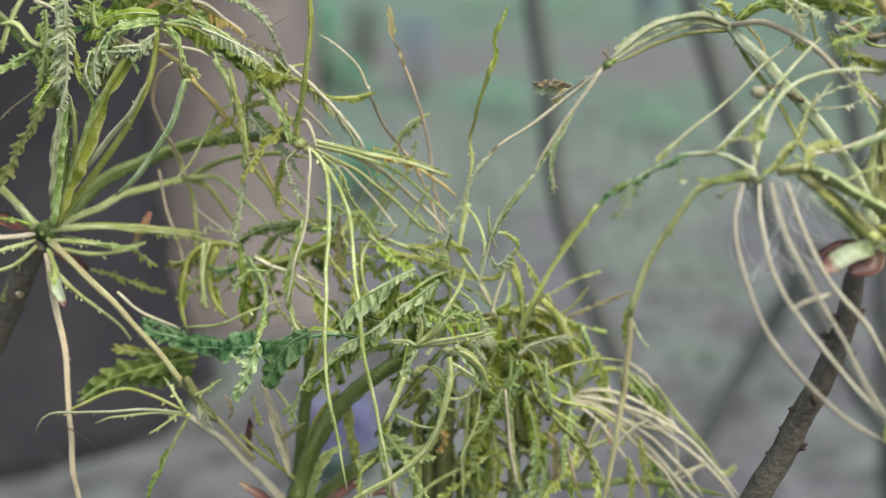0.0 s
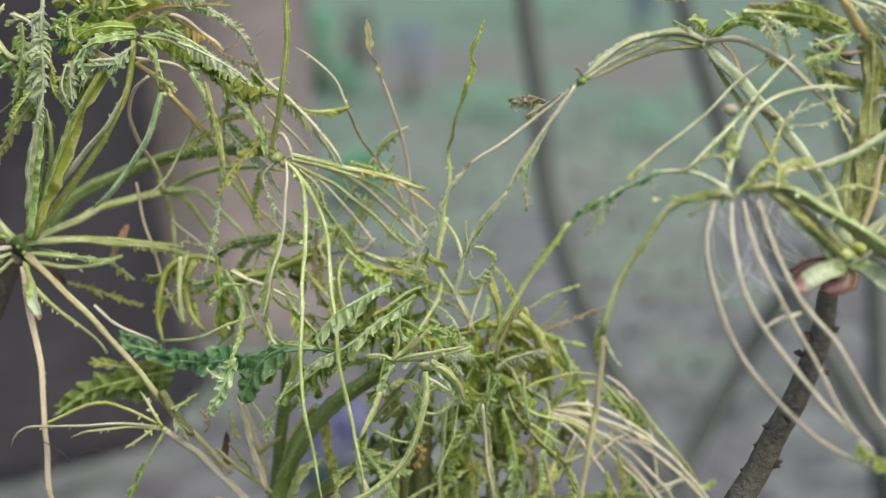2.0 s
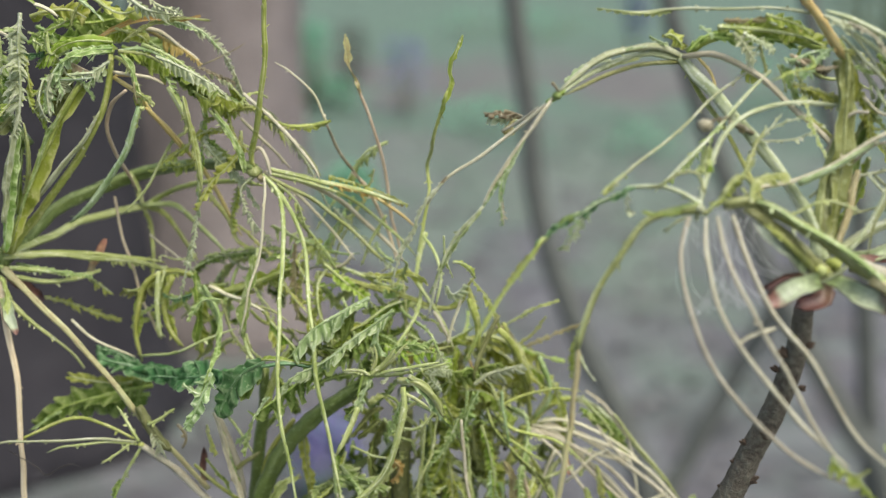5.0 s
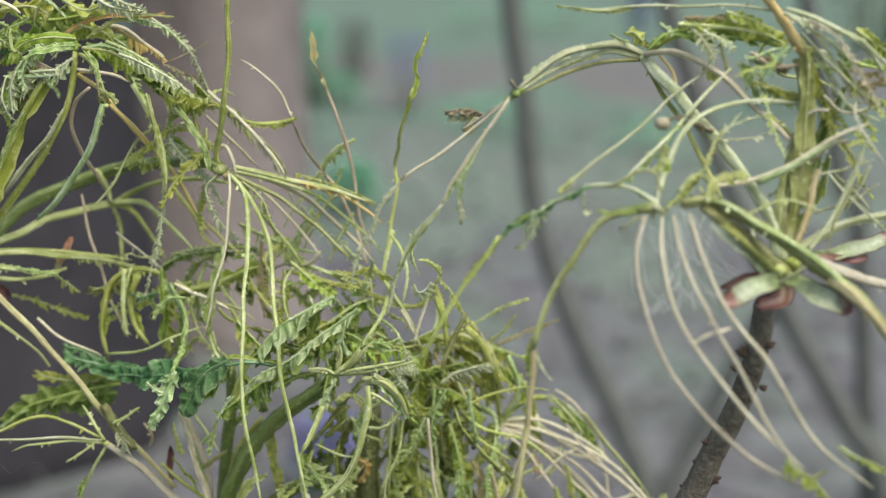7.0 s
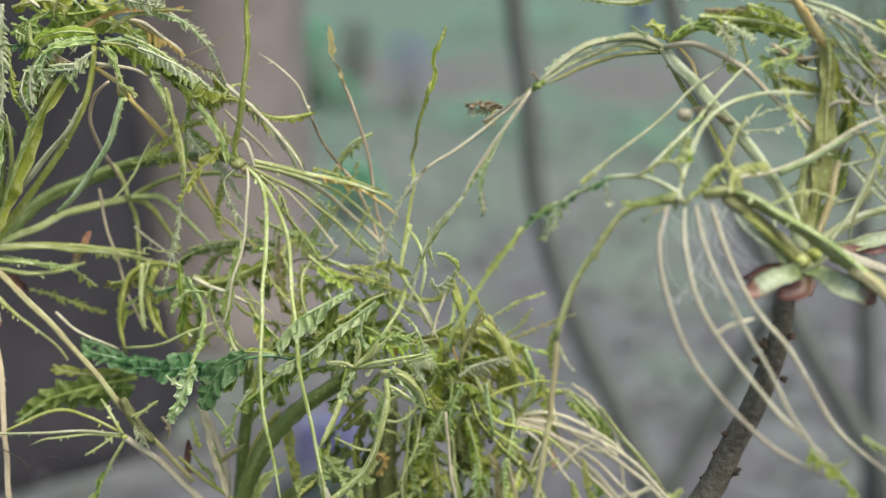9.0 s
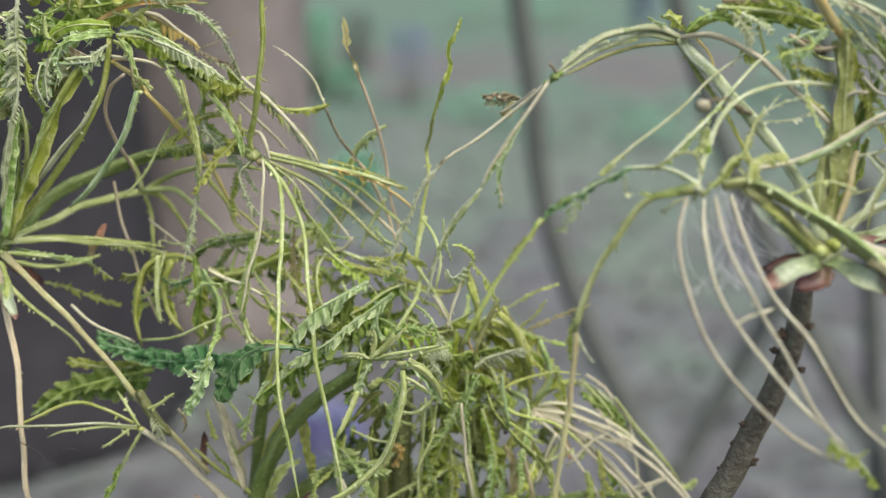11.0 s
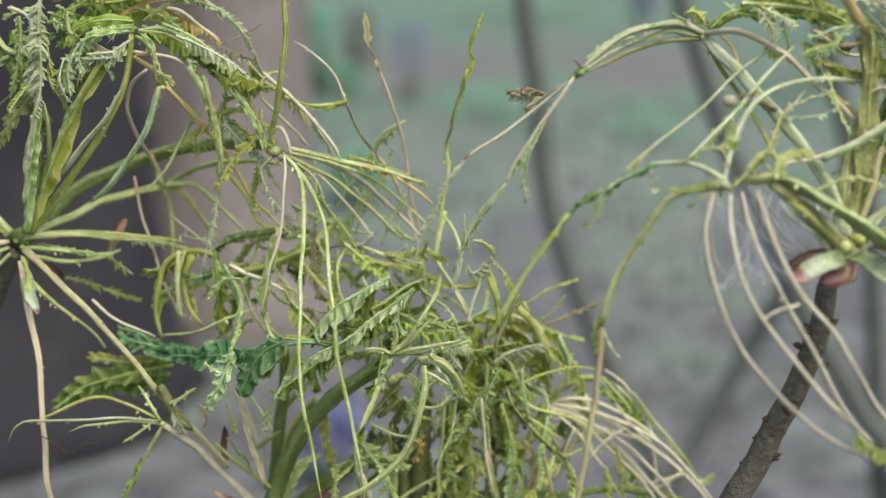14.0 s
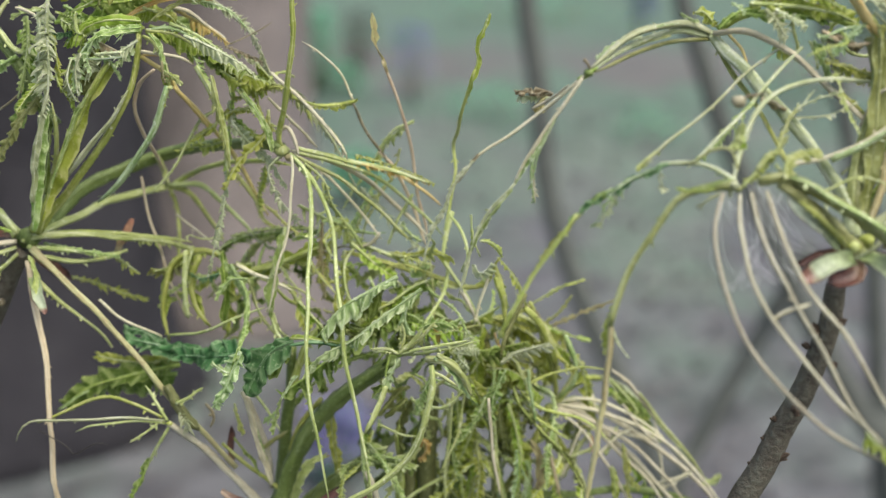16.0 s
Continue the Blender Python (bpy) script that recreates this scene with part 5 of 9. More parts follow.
frond(leaf, "frost", 1.5, 1.3, 12, (-50.3, 68.0, 86.8), (-54.8, 68.0, 86.3), (-59.5, 68.0, 85.0), (-62.7, 68.0, 83.1), deep=0.12, ragged=0.4)
frond(leaf, "grey", 2.2, 2.0, 2.4, (-64.7, 68.0, 80.8), (-66.2, 68.0, 77.0), (-66.2, 68.0, 73.0), (-65.7, 68.0, 70.6), deep=0.5)
frond(leaf, "moss", 2.6, 2.6, 9, (-62.3, 76.0, 81.6), (-64.8, 76.0, 76.1), (-66.5, 76.0, 70.0), deep=0.1, ragged=0.4)
frond(leaf, "orange", 1.1, 0.9, 9, (-55.8, 76.0, 88.6), (-49.9, 76.0, 91.4), (-42.8, 76.0, 93.0), (-36.0, 76.0, 92.7), (-30.6, 76.0, 93.9), deep=0.12, ragged=0.5)
frond(leaf, "grey", 0.7, 3.4, 1.4, (-40.1, 67.0, 85.0), (-34.7, 67.0, 82.9), (-29.7, 67.0, 80.3), (-23.9, 67.0, 76.1), deep=0.5, ragged=0.7)
frond(leaf, "leaf", 1.6, 2.6, 2.4, (-50.2, 78.0, 86.5), (-44.2, 78.0, 83.8), (-38.3, 78.0, 79.7), (-30.9, 78.0, 74.5), (-23.5, 78.0, 72.0), deep=0.5)
frond(leaf, "pale", 1.0, 1.0, 4, (-34.0, 66.0, 75.9), (-32.5, 66.0, 68.6), (-31.4, 66.0, 61.9), (-30.1, 66.0, 53.7), deep=0.15, ragged=0.5)
frond(leaf, "frost", 1.3, 1.3, 3, (-48.7, 69.0, 85.4), (-46.5, 69.0, 82.0), (-45.5, 69.0, 77.6), (-44.7, 69.0, 74.2), deep=0.35)
frond(leaf, "olive", 1.6, 1.6, 2.2, (-46.2, 70.0, 75.5), (-44.4, 70.0, 73.4), (-45.1, 70.0, 70.7), (-46.0, 70.0, 68.0), deep=0.5)
frond(leaf, "pale", 1.0, 1.2, 1.8, (-45.9, 69.0, 76.9), (-43.6, 69.0, 75.3), (-41.3, 69.0, 73.2), deep=0.5)
frond(leaf, "olive", 1.7, 1.7, 2, (-41.2, 80.0, 58.4), (-36.9, 80.0, 61.2), (-33.4, 80.0, 64.3), (-29.2, 80.0, 66.0), (-24.5, 80.0, 66.2), deep=0.55)
frond(leaf, "leaf", 1.3, 2.2, 1.6, (-33.8, 82.0, 63.7), (-29.9, 82.0, 62.6), (-26.5, 82.0, 60.0), deep=0.6)
frond(leaf, "frost", 1.2, 1.2, 10, (-27.2, 70.0, 71.1), (-23.7, 70.0, 66.7), (-21.4, 70.0, 61.9), (-20.4, 70.0, 57.1), deep=0.12, ragged=0.4)
thread(leaf, "cream", .5, .35, (-51.3, 72.0, 80.9), (-46.4, 72.0, 80.3), (-41.8, 72.0, 79.3), (-39.3, 72.0, 77.9))
thread(leaf, "cream", .5, .4, (-20.5, 72.0, 75.9), (-14.6, 72.0, 70.1), (-9.3, 72.0, 65.0), (-4.0, 72.0, 58.1), (-2.5, 72.0, 54.7))
frond(leaf, "dull", 2.6, 2.6, 2.4, (-77.0, 74.0, 69.8), (-82.1, 74.0, 63.6), (-86.4, 74.0, 56.7), (-90.8, 74.0, 49.7), (-94.1, 74.0, 44.1), deep=0.6)
frond(leaf, "frost", 2.4, 2.6, 2.4, (-82.1, 76.0, 79.4), (-86.4, 76.0, 77.1), (-91.6, 76.0, 74.0), deep=0.55)
frond(leaf, "olive", 2.4, 0.5, 1.05, (-20.2, 78.0, 61.9), (-27.1, 78.0, 66.1), (-32.4, 78.0, 65.0), (-35.4, 78.0, 62.1), (-41.4, 78.0, 58.5), deep=0.7)
frond(leaf, "frost", 1, 2.2, 1.2, (-79.8, 81.0, 32.1), (-72.3, 81.0, 30.6), (-65.2, 81.0, 29.4), (-60.8, 81.0, 28.8), deep=0.7)
blade(leaf, "leaf", 6.8, (-50.9, 77.0, 84.9), (-44.3, 78.0, 84.2), (-37.0, 79.0, 80.6), (-29.6, 79.0, 76.5))
blade(leaf, "leek", 8.4, (-39.2, 77.0, 83.6), (-35.7, 76.0, 81.1), (-31.9, 76.0, 78.2), (-29.0, 76.0, 74.9))

# shoot_low
stem(shoot_low, "leek", 1.15, 2.17, (-17.5, 76.0, 6.3), (-18.6, 80.0, -5.5), (-20.0, 83.0, -17.3), (-22.1, 86.0, -32.7), (-24.3, 88.0, -48.2), grounded=True)
leaf = petiole(shoot_low, "leek", 2.30, 1.87, (-21.6, 79.0, -37.8), (-18.1, 77.0, -24.4), (-11.5, 74.0, -12.9), (-4.3, 72.0, -4.7), (2.9, 72.0, 0.4), (8.7, 68.0, 5.1))
knot(leaf, "green", 0.99, (10.0, 59.0, 9.7))
thread(leaf, "pale", 0.48, 0.38, (10.0, 59.0, 9.7), (6.5, 59.0, 10.3), (3.5, 58.0, 11.0))
thread(leaf, "pale", 0.43, 0.33, (10.0, 59.0, 9.7), (11.1, 59.0, 13.5), (10.6, 60.0, 17.1))
thread(leaf, "pale", 0.52, 0.38, (10.0, 59.0, 9.7), (15.1, 58.0, 13.7), (18.7, 57.0, 18.3))
thread(leaf, "pale", 0.43, 0.33, (10.0, 59.0, 9.7), (17.1, 56.0, 11.2), (25.2, 56.0, 12.9), (29.3, 58.0, 13.4))
thread(leaf, "pale", 0.95, 0.61, (16.4, 56.0, 9.5), (21.1, 54.0, 9.6), (25.1, 53.0, 6.2), (27.3, 53.0, 1.3))
thread(leaf, "pale", 0.84, 0.67, (17.8, 53.0, 8.8), (18.0, 51.0, 2.9), (15.7, 50.0, -5.4), (11.6, 50.0, -14.0), (4.8, 50.0, -20.0), (-3.4, 50.0, -24.9), (-8.9, 50.0, -28.4))
leaf = petiole(shoot_low, "rose", 0.98, 0.78, (-25.7, 76.0, -38.1), (-31.6, 73.0, -28.7), (-38.8, 70.0, -19.8), (-45.0, 66.0, -12.3), (-47.5, 65.0, -10.0))
knot(leaf, "olive", 0.88, (-47.0, 65.0, -10.0))
thread(leaf, "ash", 0.39, 0.24, (-48.1, 65.0, -9.3), (-55.4, 63.0, -7.8), (-65.0, 62.0, -7.9), (-74.5, 61.0, -7.8), (-79.8, 61.0, -7.9), (-83.0, 61.0, -10.1), (-84.2, 61.0, -13.3))
thread(leaf, "pale", 0.39, 0.24, (-48.1, 65.0, -10.0), (-56.6, 63.0, -8.5), (-65.1, 62.0, -9.3), (-69.6, 62.0, -11.1))
thread(leaf, "olive", 0.49, 0.34, (-48.9, 65.0, -8.4), (-55.6, 66.0, -5.5), (-61.4, 66.0, -3.5), (-68.5, 66.0, -4.8), (-75.8, 66.0, -8.4), (-80.1, 66.0, -10.3))
thread(leaf, "pale", 0.34, 0.24, (-49.9, 64.0, -9.7), (-52.6, 63.0, -11.5), (-56.5, 62.0, -13.9))
thread(leaf, "pale", .45, .35, (-47.1, 65.0, -10.5), (-50.5, 66.0, -16.2), (-53.2, 67.0, -21.4))
frond(leaf, "leaf", 1.2, 1.4, 2.4, (-52.6, 67.0, -19.9), (-55.1, 67.0, -25.0), (-57.6, 67.0, -29.9), (-59.3, 67.0, -34.5), deep=0.5)
thread(leaf, "pale", 0.44, 0.29, (-47.5, 65.0, -9.3), (-50.8, 66.0, -4.0), (-53.1, 67.0, -0.8))
thread(leaf, "pale", 0.49, 0.34, (-45.2, 65.0, -4.9), (-41.5, 64.0, -3.0), (-38.1, 63.0, -0.1))
thread(leaf, "moss", 1.28, 1.19, (-48.0, 67.0, -0.8), (-45.8, 66.0, -4.9), (-43.4, 66.0, -8.5), (-40.3, 67.0, -12.4))
comb(leaf, "grey", 2.8, (-44.6, 65.0, -7.1), (-43.3, 65.0, -10.0), (-42.6, 65.0, -12.3))
rolled(leaf, "dark", 3.4, (-18.2, 58.0, 11.8), (-24.1, 62.0, 9.4), (-30.2, 66.0, 7.1), (-37.5, 72.0, 5.2), (-46.5, 79.0, 4.3), (-53.5, 82.0, 5.5), (-59.5, 85.0, 5.2))
thread(leaf, "dark", 0.47, 0.57, (-15.9, 56.0, 12.8), (-8.7, 58.0, 12.9), (-0.6, 60.0, 11.1))
thread(leaf, "frost", 0.60, 0.49, (-32.8, 80.0, 26.7), (-28.8, 75.0, 21.4), (-28.1, 73.0, 14.6), (-30.0, 70.0, 8.2), (-31.7, 66.0, 3.6))
thread(leaf, "olive", 0.91, 0.56, (-35.5, 84.0, 28.0), (-41.5, 83.0, 29.7), (-47.2, 82.0, 27.0), (-49.7, 81.0, 21.1), (-50.6, 81.0, 13.9), (-49.3, 81.0, 6.4))
blade(leaf, "olive", 4.3, (-38.9, 83.0, 29.4), (-44.2, 82.0, 28.5), (-48.9, 82.0, 25.6), (-52.6, 82.0, 24.5))
thread(leaf, "pale", 0.45, 0.35, (-42.7, 82.0, 30.3), (-44.1, 80.0, 24.6), (-44.8, 79.0, 17.4), (-44.4, 79.0, 13.3))
thread(leaf, "olive", 0.85, 0.51, (-40.9, 82.0, 28.5), (-43.6, 82.0, 22.6), (-42.5, 82.0, 15.1), (-38.8, 82.0, 9.9))
blade(leaf, "dark", 3.4, (-35.8, 80.0, 24.5), (-38.7, 80.0, 23.8), (-40.8, 80.0, 23.1), (-42.9, 80.0, 24.6))
thread(leaf, "cream", 0.41, 0.25, (-47.9, 90.0, 37.7), (-42.7, 90.0, 33.4), (-36.0, 88.0, 28.3))
thread(leaf, "pale", 0.40, 0.30, (-31.7, 82.0, 27.0), (-24.4, 80.0, 23.0), (-15.5, 76.0, 21.1), (-11.2, 75.0, 18.4))
thread(leaf, "pale", 0.40, 0.29, (-49.4, 80.0, 8.2), (-38.2, 74.0, 11.4), (-30.8, 72.0, 14.9), (-23.6, 72.0, 17.8))
thread(leaf, "yellow", 0.61, 0.46, (-33.4, 90.0, 49.6), (-28.1, 90.0, 42.2), (-25.4, 90.0, 36.3), (-20.8, 90.0, 33.3))
blade(leaf, "olive", 3.4, (-24.0, 84.0, 51.3), (-26.0, 85.0, 45.4), (-26.2, 86.0, 41.5), (-25.7, 86.0, 39.3))
thread(leaf, "yellow", 0.41, 0.30, (-25.0, 90.0, 40.0), (-20.5, 88.0, 36.0), (-16.1, 86.0, 33.1))
thread(leaf, "olive", 1.02, 0.60, (-34.1, 88.0, 21.4), (-25.0, 86.0, 24.5), (-16.8, 84.0, 27.7), (-8.6, 82.0, 31.4))
blade(leaf, "olive", 5.2, (-29.5, 87.0, 22.8), (-22.1, 86.0, 25.7), (-14.6, 84.0, 28.5), (-10.1, 83.0, 30.5))
comb(leaf, "pale", 5.8, (-16.1, 88.0, 40.4), (-10.2, 86.0, 37.8), (-3.1, 86.0, 34.1), (2.6, 86.0, 27.4))
comb(leaf, "green", 5.8, (2.7, 85.0, 27.7), (7.0, 83.0, 23.7), (10.7, 80.0, 20.0), (10.0, 77.0, 16.4))
blade(leaf, "yellow", 6.4, (9.9, 84.0, 23.4), (12.8, 82.0, 21.0), (9.9, 80.0, 17.8), (4.3, 76.0, 18.1))
thread(leaf, "pale", 0.51, 0.51, (-3.2, 87.0, 31.2), (4.1, 86.0, 28.9), (10.6, 86.0, 25.6), (15.1, 85.0, 25.3), (16.8, 85.0, 28.8))
thread(leaf, "cream", 0.30, 0.20, (11.6, 86.0, 28.9), (13.5, 86.0, 29.8), (15.4, 86.0, 28.9), (15.7, 86.0, 26.2))
thread(leaf, "olive", 0.61, 0.59, (-4.6, 86.0, 28.6), (4.1, 84.0, 27.0), (12.8, 82.0, 24.5), (20.0, 80.0, 22.9), (25.7, 79.0, 21.4), (31.0, 78.0, 22.2), (33.2, 77.0, 27.3), (34.9, 76.0, 29.7))
thread(leaf, "olive", 0.71, 0.63, (42.5, 82.0, 16.4), (45.4, 83.0, 10.1), (47.0, 84.0, 3.8), (49.7, 88.0, -6.7), (50.5, 92.0, -14.4))
thread(leaf, "brown", 0.45, 0.41, (40.1, 80.0, 15.8), (43.1, 82.0, 14.9), (46.1, 83.0, 10.1), (47.4, 84.0, 5.3))
fold(leaf, "amber", 2.6, (3.2, 84.0, 89.1), (3.9, 83.0, 82.1), (5.3, 83.0, 78.2), (6.8, 83.0, 75.1))
thread(leaf, "pink", 0.39, 0.41, (5.6, 83.0, 77.5), (9.9, 85.0, 65.6), (12.2, 88.0, 54.9), (13.7, 89.0, 46.0), (15.8, 90.0, 36.6), (16.7, 89.0, 30.9))
thread(leaf, "pink", 0.45, 0.41, (4.3, 88.0, 54.2), (8.2, 90.0, 49.5), (11.6, 90.0, 43.6), (13.9, 90.0, 36.2), (16.2, 88.0, 29.9))
thread(leaf, "orange", 0.45, 0.41, (2.9, 86.0, 50.9), (10.0, 88.0, 47.6), (15.7, 89.0, 43.8), (20.0, 89.0, 40.1))
fold(leaf, "olive", 2.2, (31.8, 72.0, 89.8), (29.4, 72.0, 83.2), (28.5, 72.0, 77.2), (26.8, 73.0, 71.0))
thread(leaf, "yellow", 0.38, 0.46, (28.1, 72.0, 76.5), (24.8, 78.0, 64.6), (23.5, 92.0, 55.7), (23.8, 91.0, 48.5), (22.4, 90.0, 40.6), (20.9, 88.0, 32.1), (20.6, 86.0, 25.9))
comb(leaf, "pale", 1.4, (12.9, 94.0, 61.1), (7.9, 94.0, 58.6), (4.7, 94.0, 53.7), (2.7, 92.0, 50.2), (-1.4, 90.0, 45.5), (-5.2, 89.0, 39.0))
thread(leaf, "pale", 0.30, 0.20, (9.7, 92.0, 54.3), (8.8, 92.0, 51.3), (7.6, 92.0, 49.6))
comb(leaf, "pale", 1.7, (7.9, 90.0, 47.3), (2.7, 88.0, 41.1), (-1.4, 87.0, 34.9), (-3.4, 86.0, 31.6))
comb(leaf, "grey", 2.3, (-0.4, 87.0, 45.2), (2.8, 87.0, 41.3), (8.5, 86.0, 35.6), (12.8, 85.0, 31.4), (16.0, 84.0, 28.6))
thread(leaf, "pale", 0.31, 0.25, (4.0, 92.0, 41.0), (1.1, 90.0, 35.5), (-0.4, 89.0, 31.2))
thread(leaf, "pale", 0.45, 0.34, (22.1, 80.0, 39.6), (25.3, 78.0, 35.8), (26.7, 74.0, 30.2), (25.5, 72.0, 23.5))
thread(leaf, "pale", 0.70, 0.45, (22.9, 86.0, 39.2), (21.2, 84.0, 32.3), (20.3, 82.0, 26.9))
blade(leaf, "olive", 1.9, (27.4, 72.0, 41.2), (28.0, 72.0, 37.1), (29.0, 72.0, 33.5), (29.7, 72.0, 30.7))
blade(leaf, "olive", 2.2, (29.6, 71.0, 34.9), (32.7, 71.0, 33.7), (35.3, 73.0, 30.4))
thread(leaf, "yellow", 0.69, 0.50, (33.4, 78.0, 27.1), (34.9, 78.0, 21.9), (35.9, 78.0, 16.0), (36.4, 78.0, 10.1))
thread(leaf, "pale", 0.50, 0.40, (17.8, 83.0, 31.1), (21.4, 80.0, 26.6), (24.9, 78.0, 21.2), (28.5, 76.0, 15.1), (29.9, 76.0, 10.7))
thread(leaf, "pale", 0.45, 0.35, (14.2, 82.0, 26.9), (17.1, 80.0, 20.0), (18.5, 78.0, 13.1))
thread(leaf, "pale", 0.40, 0.35, (17.1, 82.0, 28.3), (18.0, 80.0, 21.5), (18.2, 79.0, 14.3))
thread(leaf, "cream", 0.40, 0.30, (31.9, 76.0, 25.4), (30.5, 75.0, 19.8), (28.4, 74.0, 12.7))
comb(leaf, "grey", 3.8, (28.3, 73.0, 28.3), (29.7, 73.0, 26.1), (31.8, 73.0, 27.3), (32.5, 73.0, 29.0))
comb(leaf, "green", 5.7, (12.8, 74.0, 12.8), (18.5, 74.0, 10.6), (24.2, 74.0, 11.3), (29.9, 76.0, 7.7))
blade(leaf, "green", 4.3, (31.4, 76.0, 0.2), (37.2, 78.0, -0.4), (42.5, 80.0, -4.9), (46.6, 82.0, -9.4))
blade(leaf, "olive", 4.3, (27.0, 74.0, -0.6), (29.9, 74.0, -6.6), (34.4, 76.0, -11.9))
thread(leaf, "frost", 0.72, 0.53, (52.3, 86.0, 6.2), (54.6, 88.0, -0.5), (54.7, 90.0, -7.4), (51.3, 92.0, -12.8))
blade(leaf, "green", 5.9, (48.1, 88.0, 4.1), (52.7, 90.0, 0.4), (54.3, 90.0, -2.7))
leaf = petiole(shoot_low, "olive", 1.02, 0.90, (30.7, 90.0, -49.1), (39.0, 90.0, -34.5), (45.0, 91.0, -23.6), (49.1, 93.0, -16.3), (50.6, 93.0, -14.9))
knot(leaf, "pale", 1.18, (50.6, 93.0, -15.1))
thread(leaf, "cream", 0.85, 0.5, (51.8, 93.0, -15.1), (58.5, 96.0, -16.4), (71.1, 100.0, -24.0), (84.1, 100.0, -33.9), (92.3, 98.0, -41.1), (97.2, 98.0, -47.8))
thread(leaf, "cream", 0.9, 0.5, (51.8, 93.0, -15.7), (59.5, 94.0, -18.9), (69.1, 93.0, -27.9), (79.6, 92.0, -38.6), (87.6, 92.0, -46.8))
thread(leaf, "pale", 0.64, 0.39, (50.6, 93.0, -14.7), (56.3, 97.0, -10.4), (64.5, 102.0, -10.6), (73.3, 106.0, -17.6), (81.4, 106.0, -25.9), (88.9, 104.0, -35.2))
blade(leaf, "green", 5.2, (64.6, 100.0, -12.3), (69.6, 104.0, -16.9), (75.6, 105.0, -22.2), (81.0, 105.0, -29.7))
comb(leaf, "grey", 3.4, (63.8, 100.0, -9.1), (69.8, 104.0, -12.9), (73.9, 105.0, -17.3), (78.0, 105.0, -23.9))
thread(leaf, "pale", 0.48, 0.38, (48.8, 93.0, -15.7), (49.5, 92.0, -27.2), (51.8, 92.0, -38.5), (53.8, 92.0, -46.8))
thread(leaf, "cream", 0.42, 0.32, (54.2, 94.0, -16.4), (60.9, 96.0, -17.7), (59.8, 98.0, -13.3), (57.5, 99.0, -8.8))
thread(leaf, "pale", 0.43, 0.32, (60.3, 94.0, -21.5), (55.0, 92.0, -30.4), (52.1, 92.0, -36.1))
thread(leaf, "cream", 0.43, 0.33, (65.6, 96.0, -22.6), (75.9, 100.0, -27.8), (80.0, 100.0, -31.9), (81.3, 100.0, -43.6))
thread(leaf, "cream", 0.38, 0.32, (79.7, 96.0, -40.2), (84.1, 96.0, -37.9), (88.6, 96.0, -35.7))
thread(leaf, "cream", 0.43, 0.32, (64.6, 98.0, -19.7), (72.7, 100.0, -25.3), (78.9, 100.0, -27.3), (78.1, 100.0, -22.1))
blade(leaf, "pale", 3.1, (91.6, 99.0, -39.5), (94.7, 99.0, -39.2), (96.2, 99.0, -37.4))
thread(leaf, "pale", 0.48, 0.37, (63.8, 90.0, -28.1), (66.2, 92.0, -22.4), (67.4, 93.0, -20.8))
comb(leaf, "green", 4.1, (70.2, 92.0, -30.5), (74.2, 92.0, -35.3), (76.6, 92.0, -40.2), (82.2, 92.0, -45.2))
thread(leaf, "leek", 1.35, 0.75, (23.0, 90.0, -40.3), (33.7, 90.0, -39.6), (48.9, 90.0, -39.3), (64.1, 90.0, -38.1), (75.8, 92.0, -38.9), (94.0, 94.0, -44.4))
thread(leaf, "pale", 0.45, 0.41, (33.3, 76.0, -8.5), (33.8, 78.0, -18.7), (34.9, 79.0, -28.5), (37.7, 79.0, -39.5))
stem(shoot_low, "moss", 2.36, 2.61, (17.3, 82.0, -6.5), (17.0, 83.0, -20.6), (16.4, 83.0, -31.6), (15.4, 83.0, -44.4))
thread(leaf, "leek", 1.54, 1.36, (24.3, 82.0, -10.9), (23.8, 82.0, -23.3), (24.1, 82.0, -34.4), (23.8, 82.0, -43.2))
thread(leaf, "dull", 1.14, 0.95, (34.0, 84.0, -11.6), (33.3, 84.0, -24.1), (34.0, 84.0, -35.2), (33.5, 84.0, -44.1))
thread(leaf, "pale", 0.40, 0.35, (23.0, 70.0, -3.7), (22.1, 70.0, -15.7), (21.0, 70.0, -26.4), (21.3, 70.0, -36.4))
thread(leaf, "pale", 0.44, 0.39, (17.0, 64.0, -5.4), (20.5, 64.0, -5.8), (24.0, 64.0, -3.2), (25.4, 64.0, 0.0))
thread(leaf, "leek", 1.77, 1.32, (-15.8, 80.0, -40.6), (-7.8, 78.0, -31.4), (1.0, 76.0, -24.1), (4.6, 76.0, -19.5))
thread(leaf, "pale", 0.34, 0.25, (4.4, 64.0, -9.8), (10.0, 64.0, -12.3), (14.9, 64.0, -13.2))
thread(leaf, "cream", 0.78, 0.59, (1.6, 62.0, -21.6), (3.6, 62.0, -27.6), (5.0, 62.0, -33.7))
blade(leaf, "orange", 4.3, (14.2, 68.0, -15.0), (16.3, 68.0, -17.2), (14.4, 68.0, -21.0))
fold(leaf, "pale", 3.5, (-19.1, 76.0, -38.1), (-17.1, 74.0, -29.5), (-14.1, 73.0, -24.1), (-9.3, 73.0, -21.4))
bud_scale(shoot_low, "scale", 2.2, (-35.6, 70.0, -30.1), (-32.1, 70.0, -33.2), (-26.7, 72.0, -37.2))
bud_scale(shoot_low, "scale", 2.5, (-14.5, 74.0, -37.3), (-10.6, 72.0, -34.2), (-5.2, 70.0, -29.4))
bud_scale(shoot_low, "scale", 2.2, (-3.2, 70.0, -32.8), (1.1, 70.0, -32.2), (4.7, 70.0, -34.0))
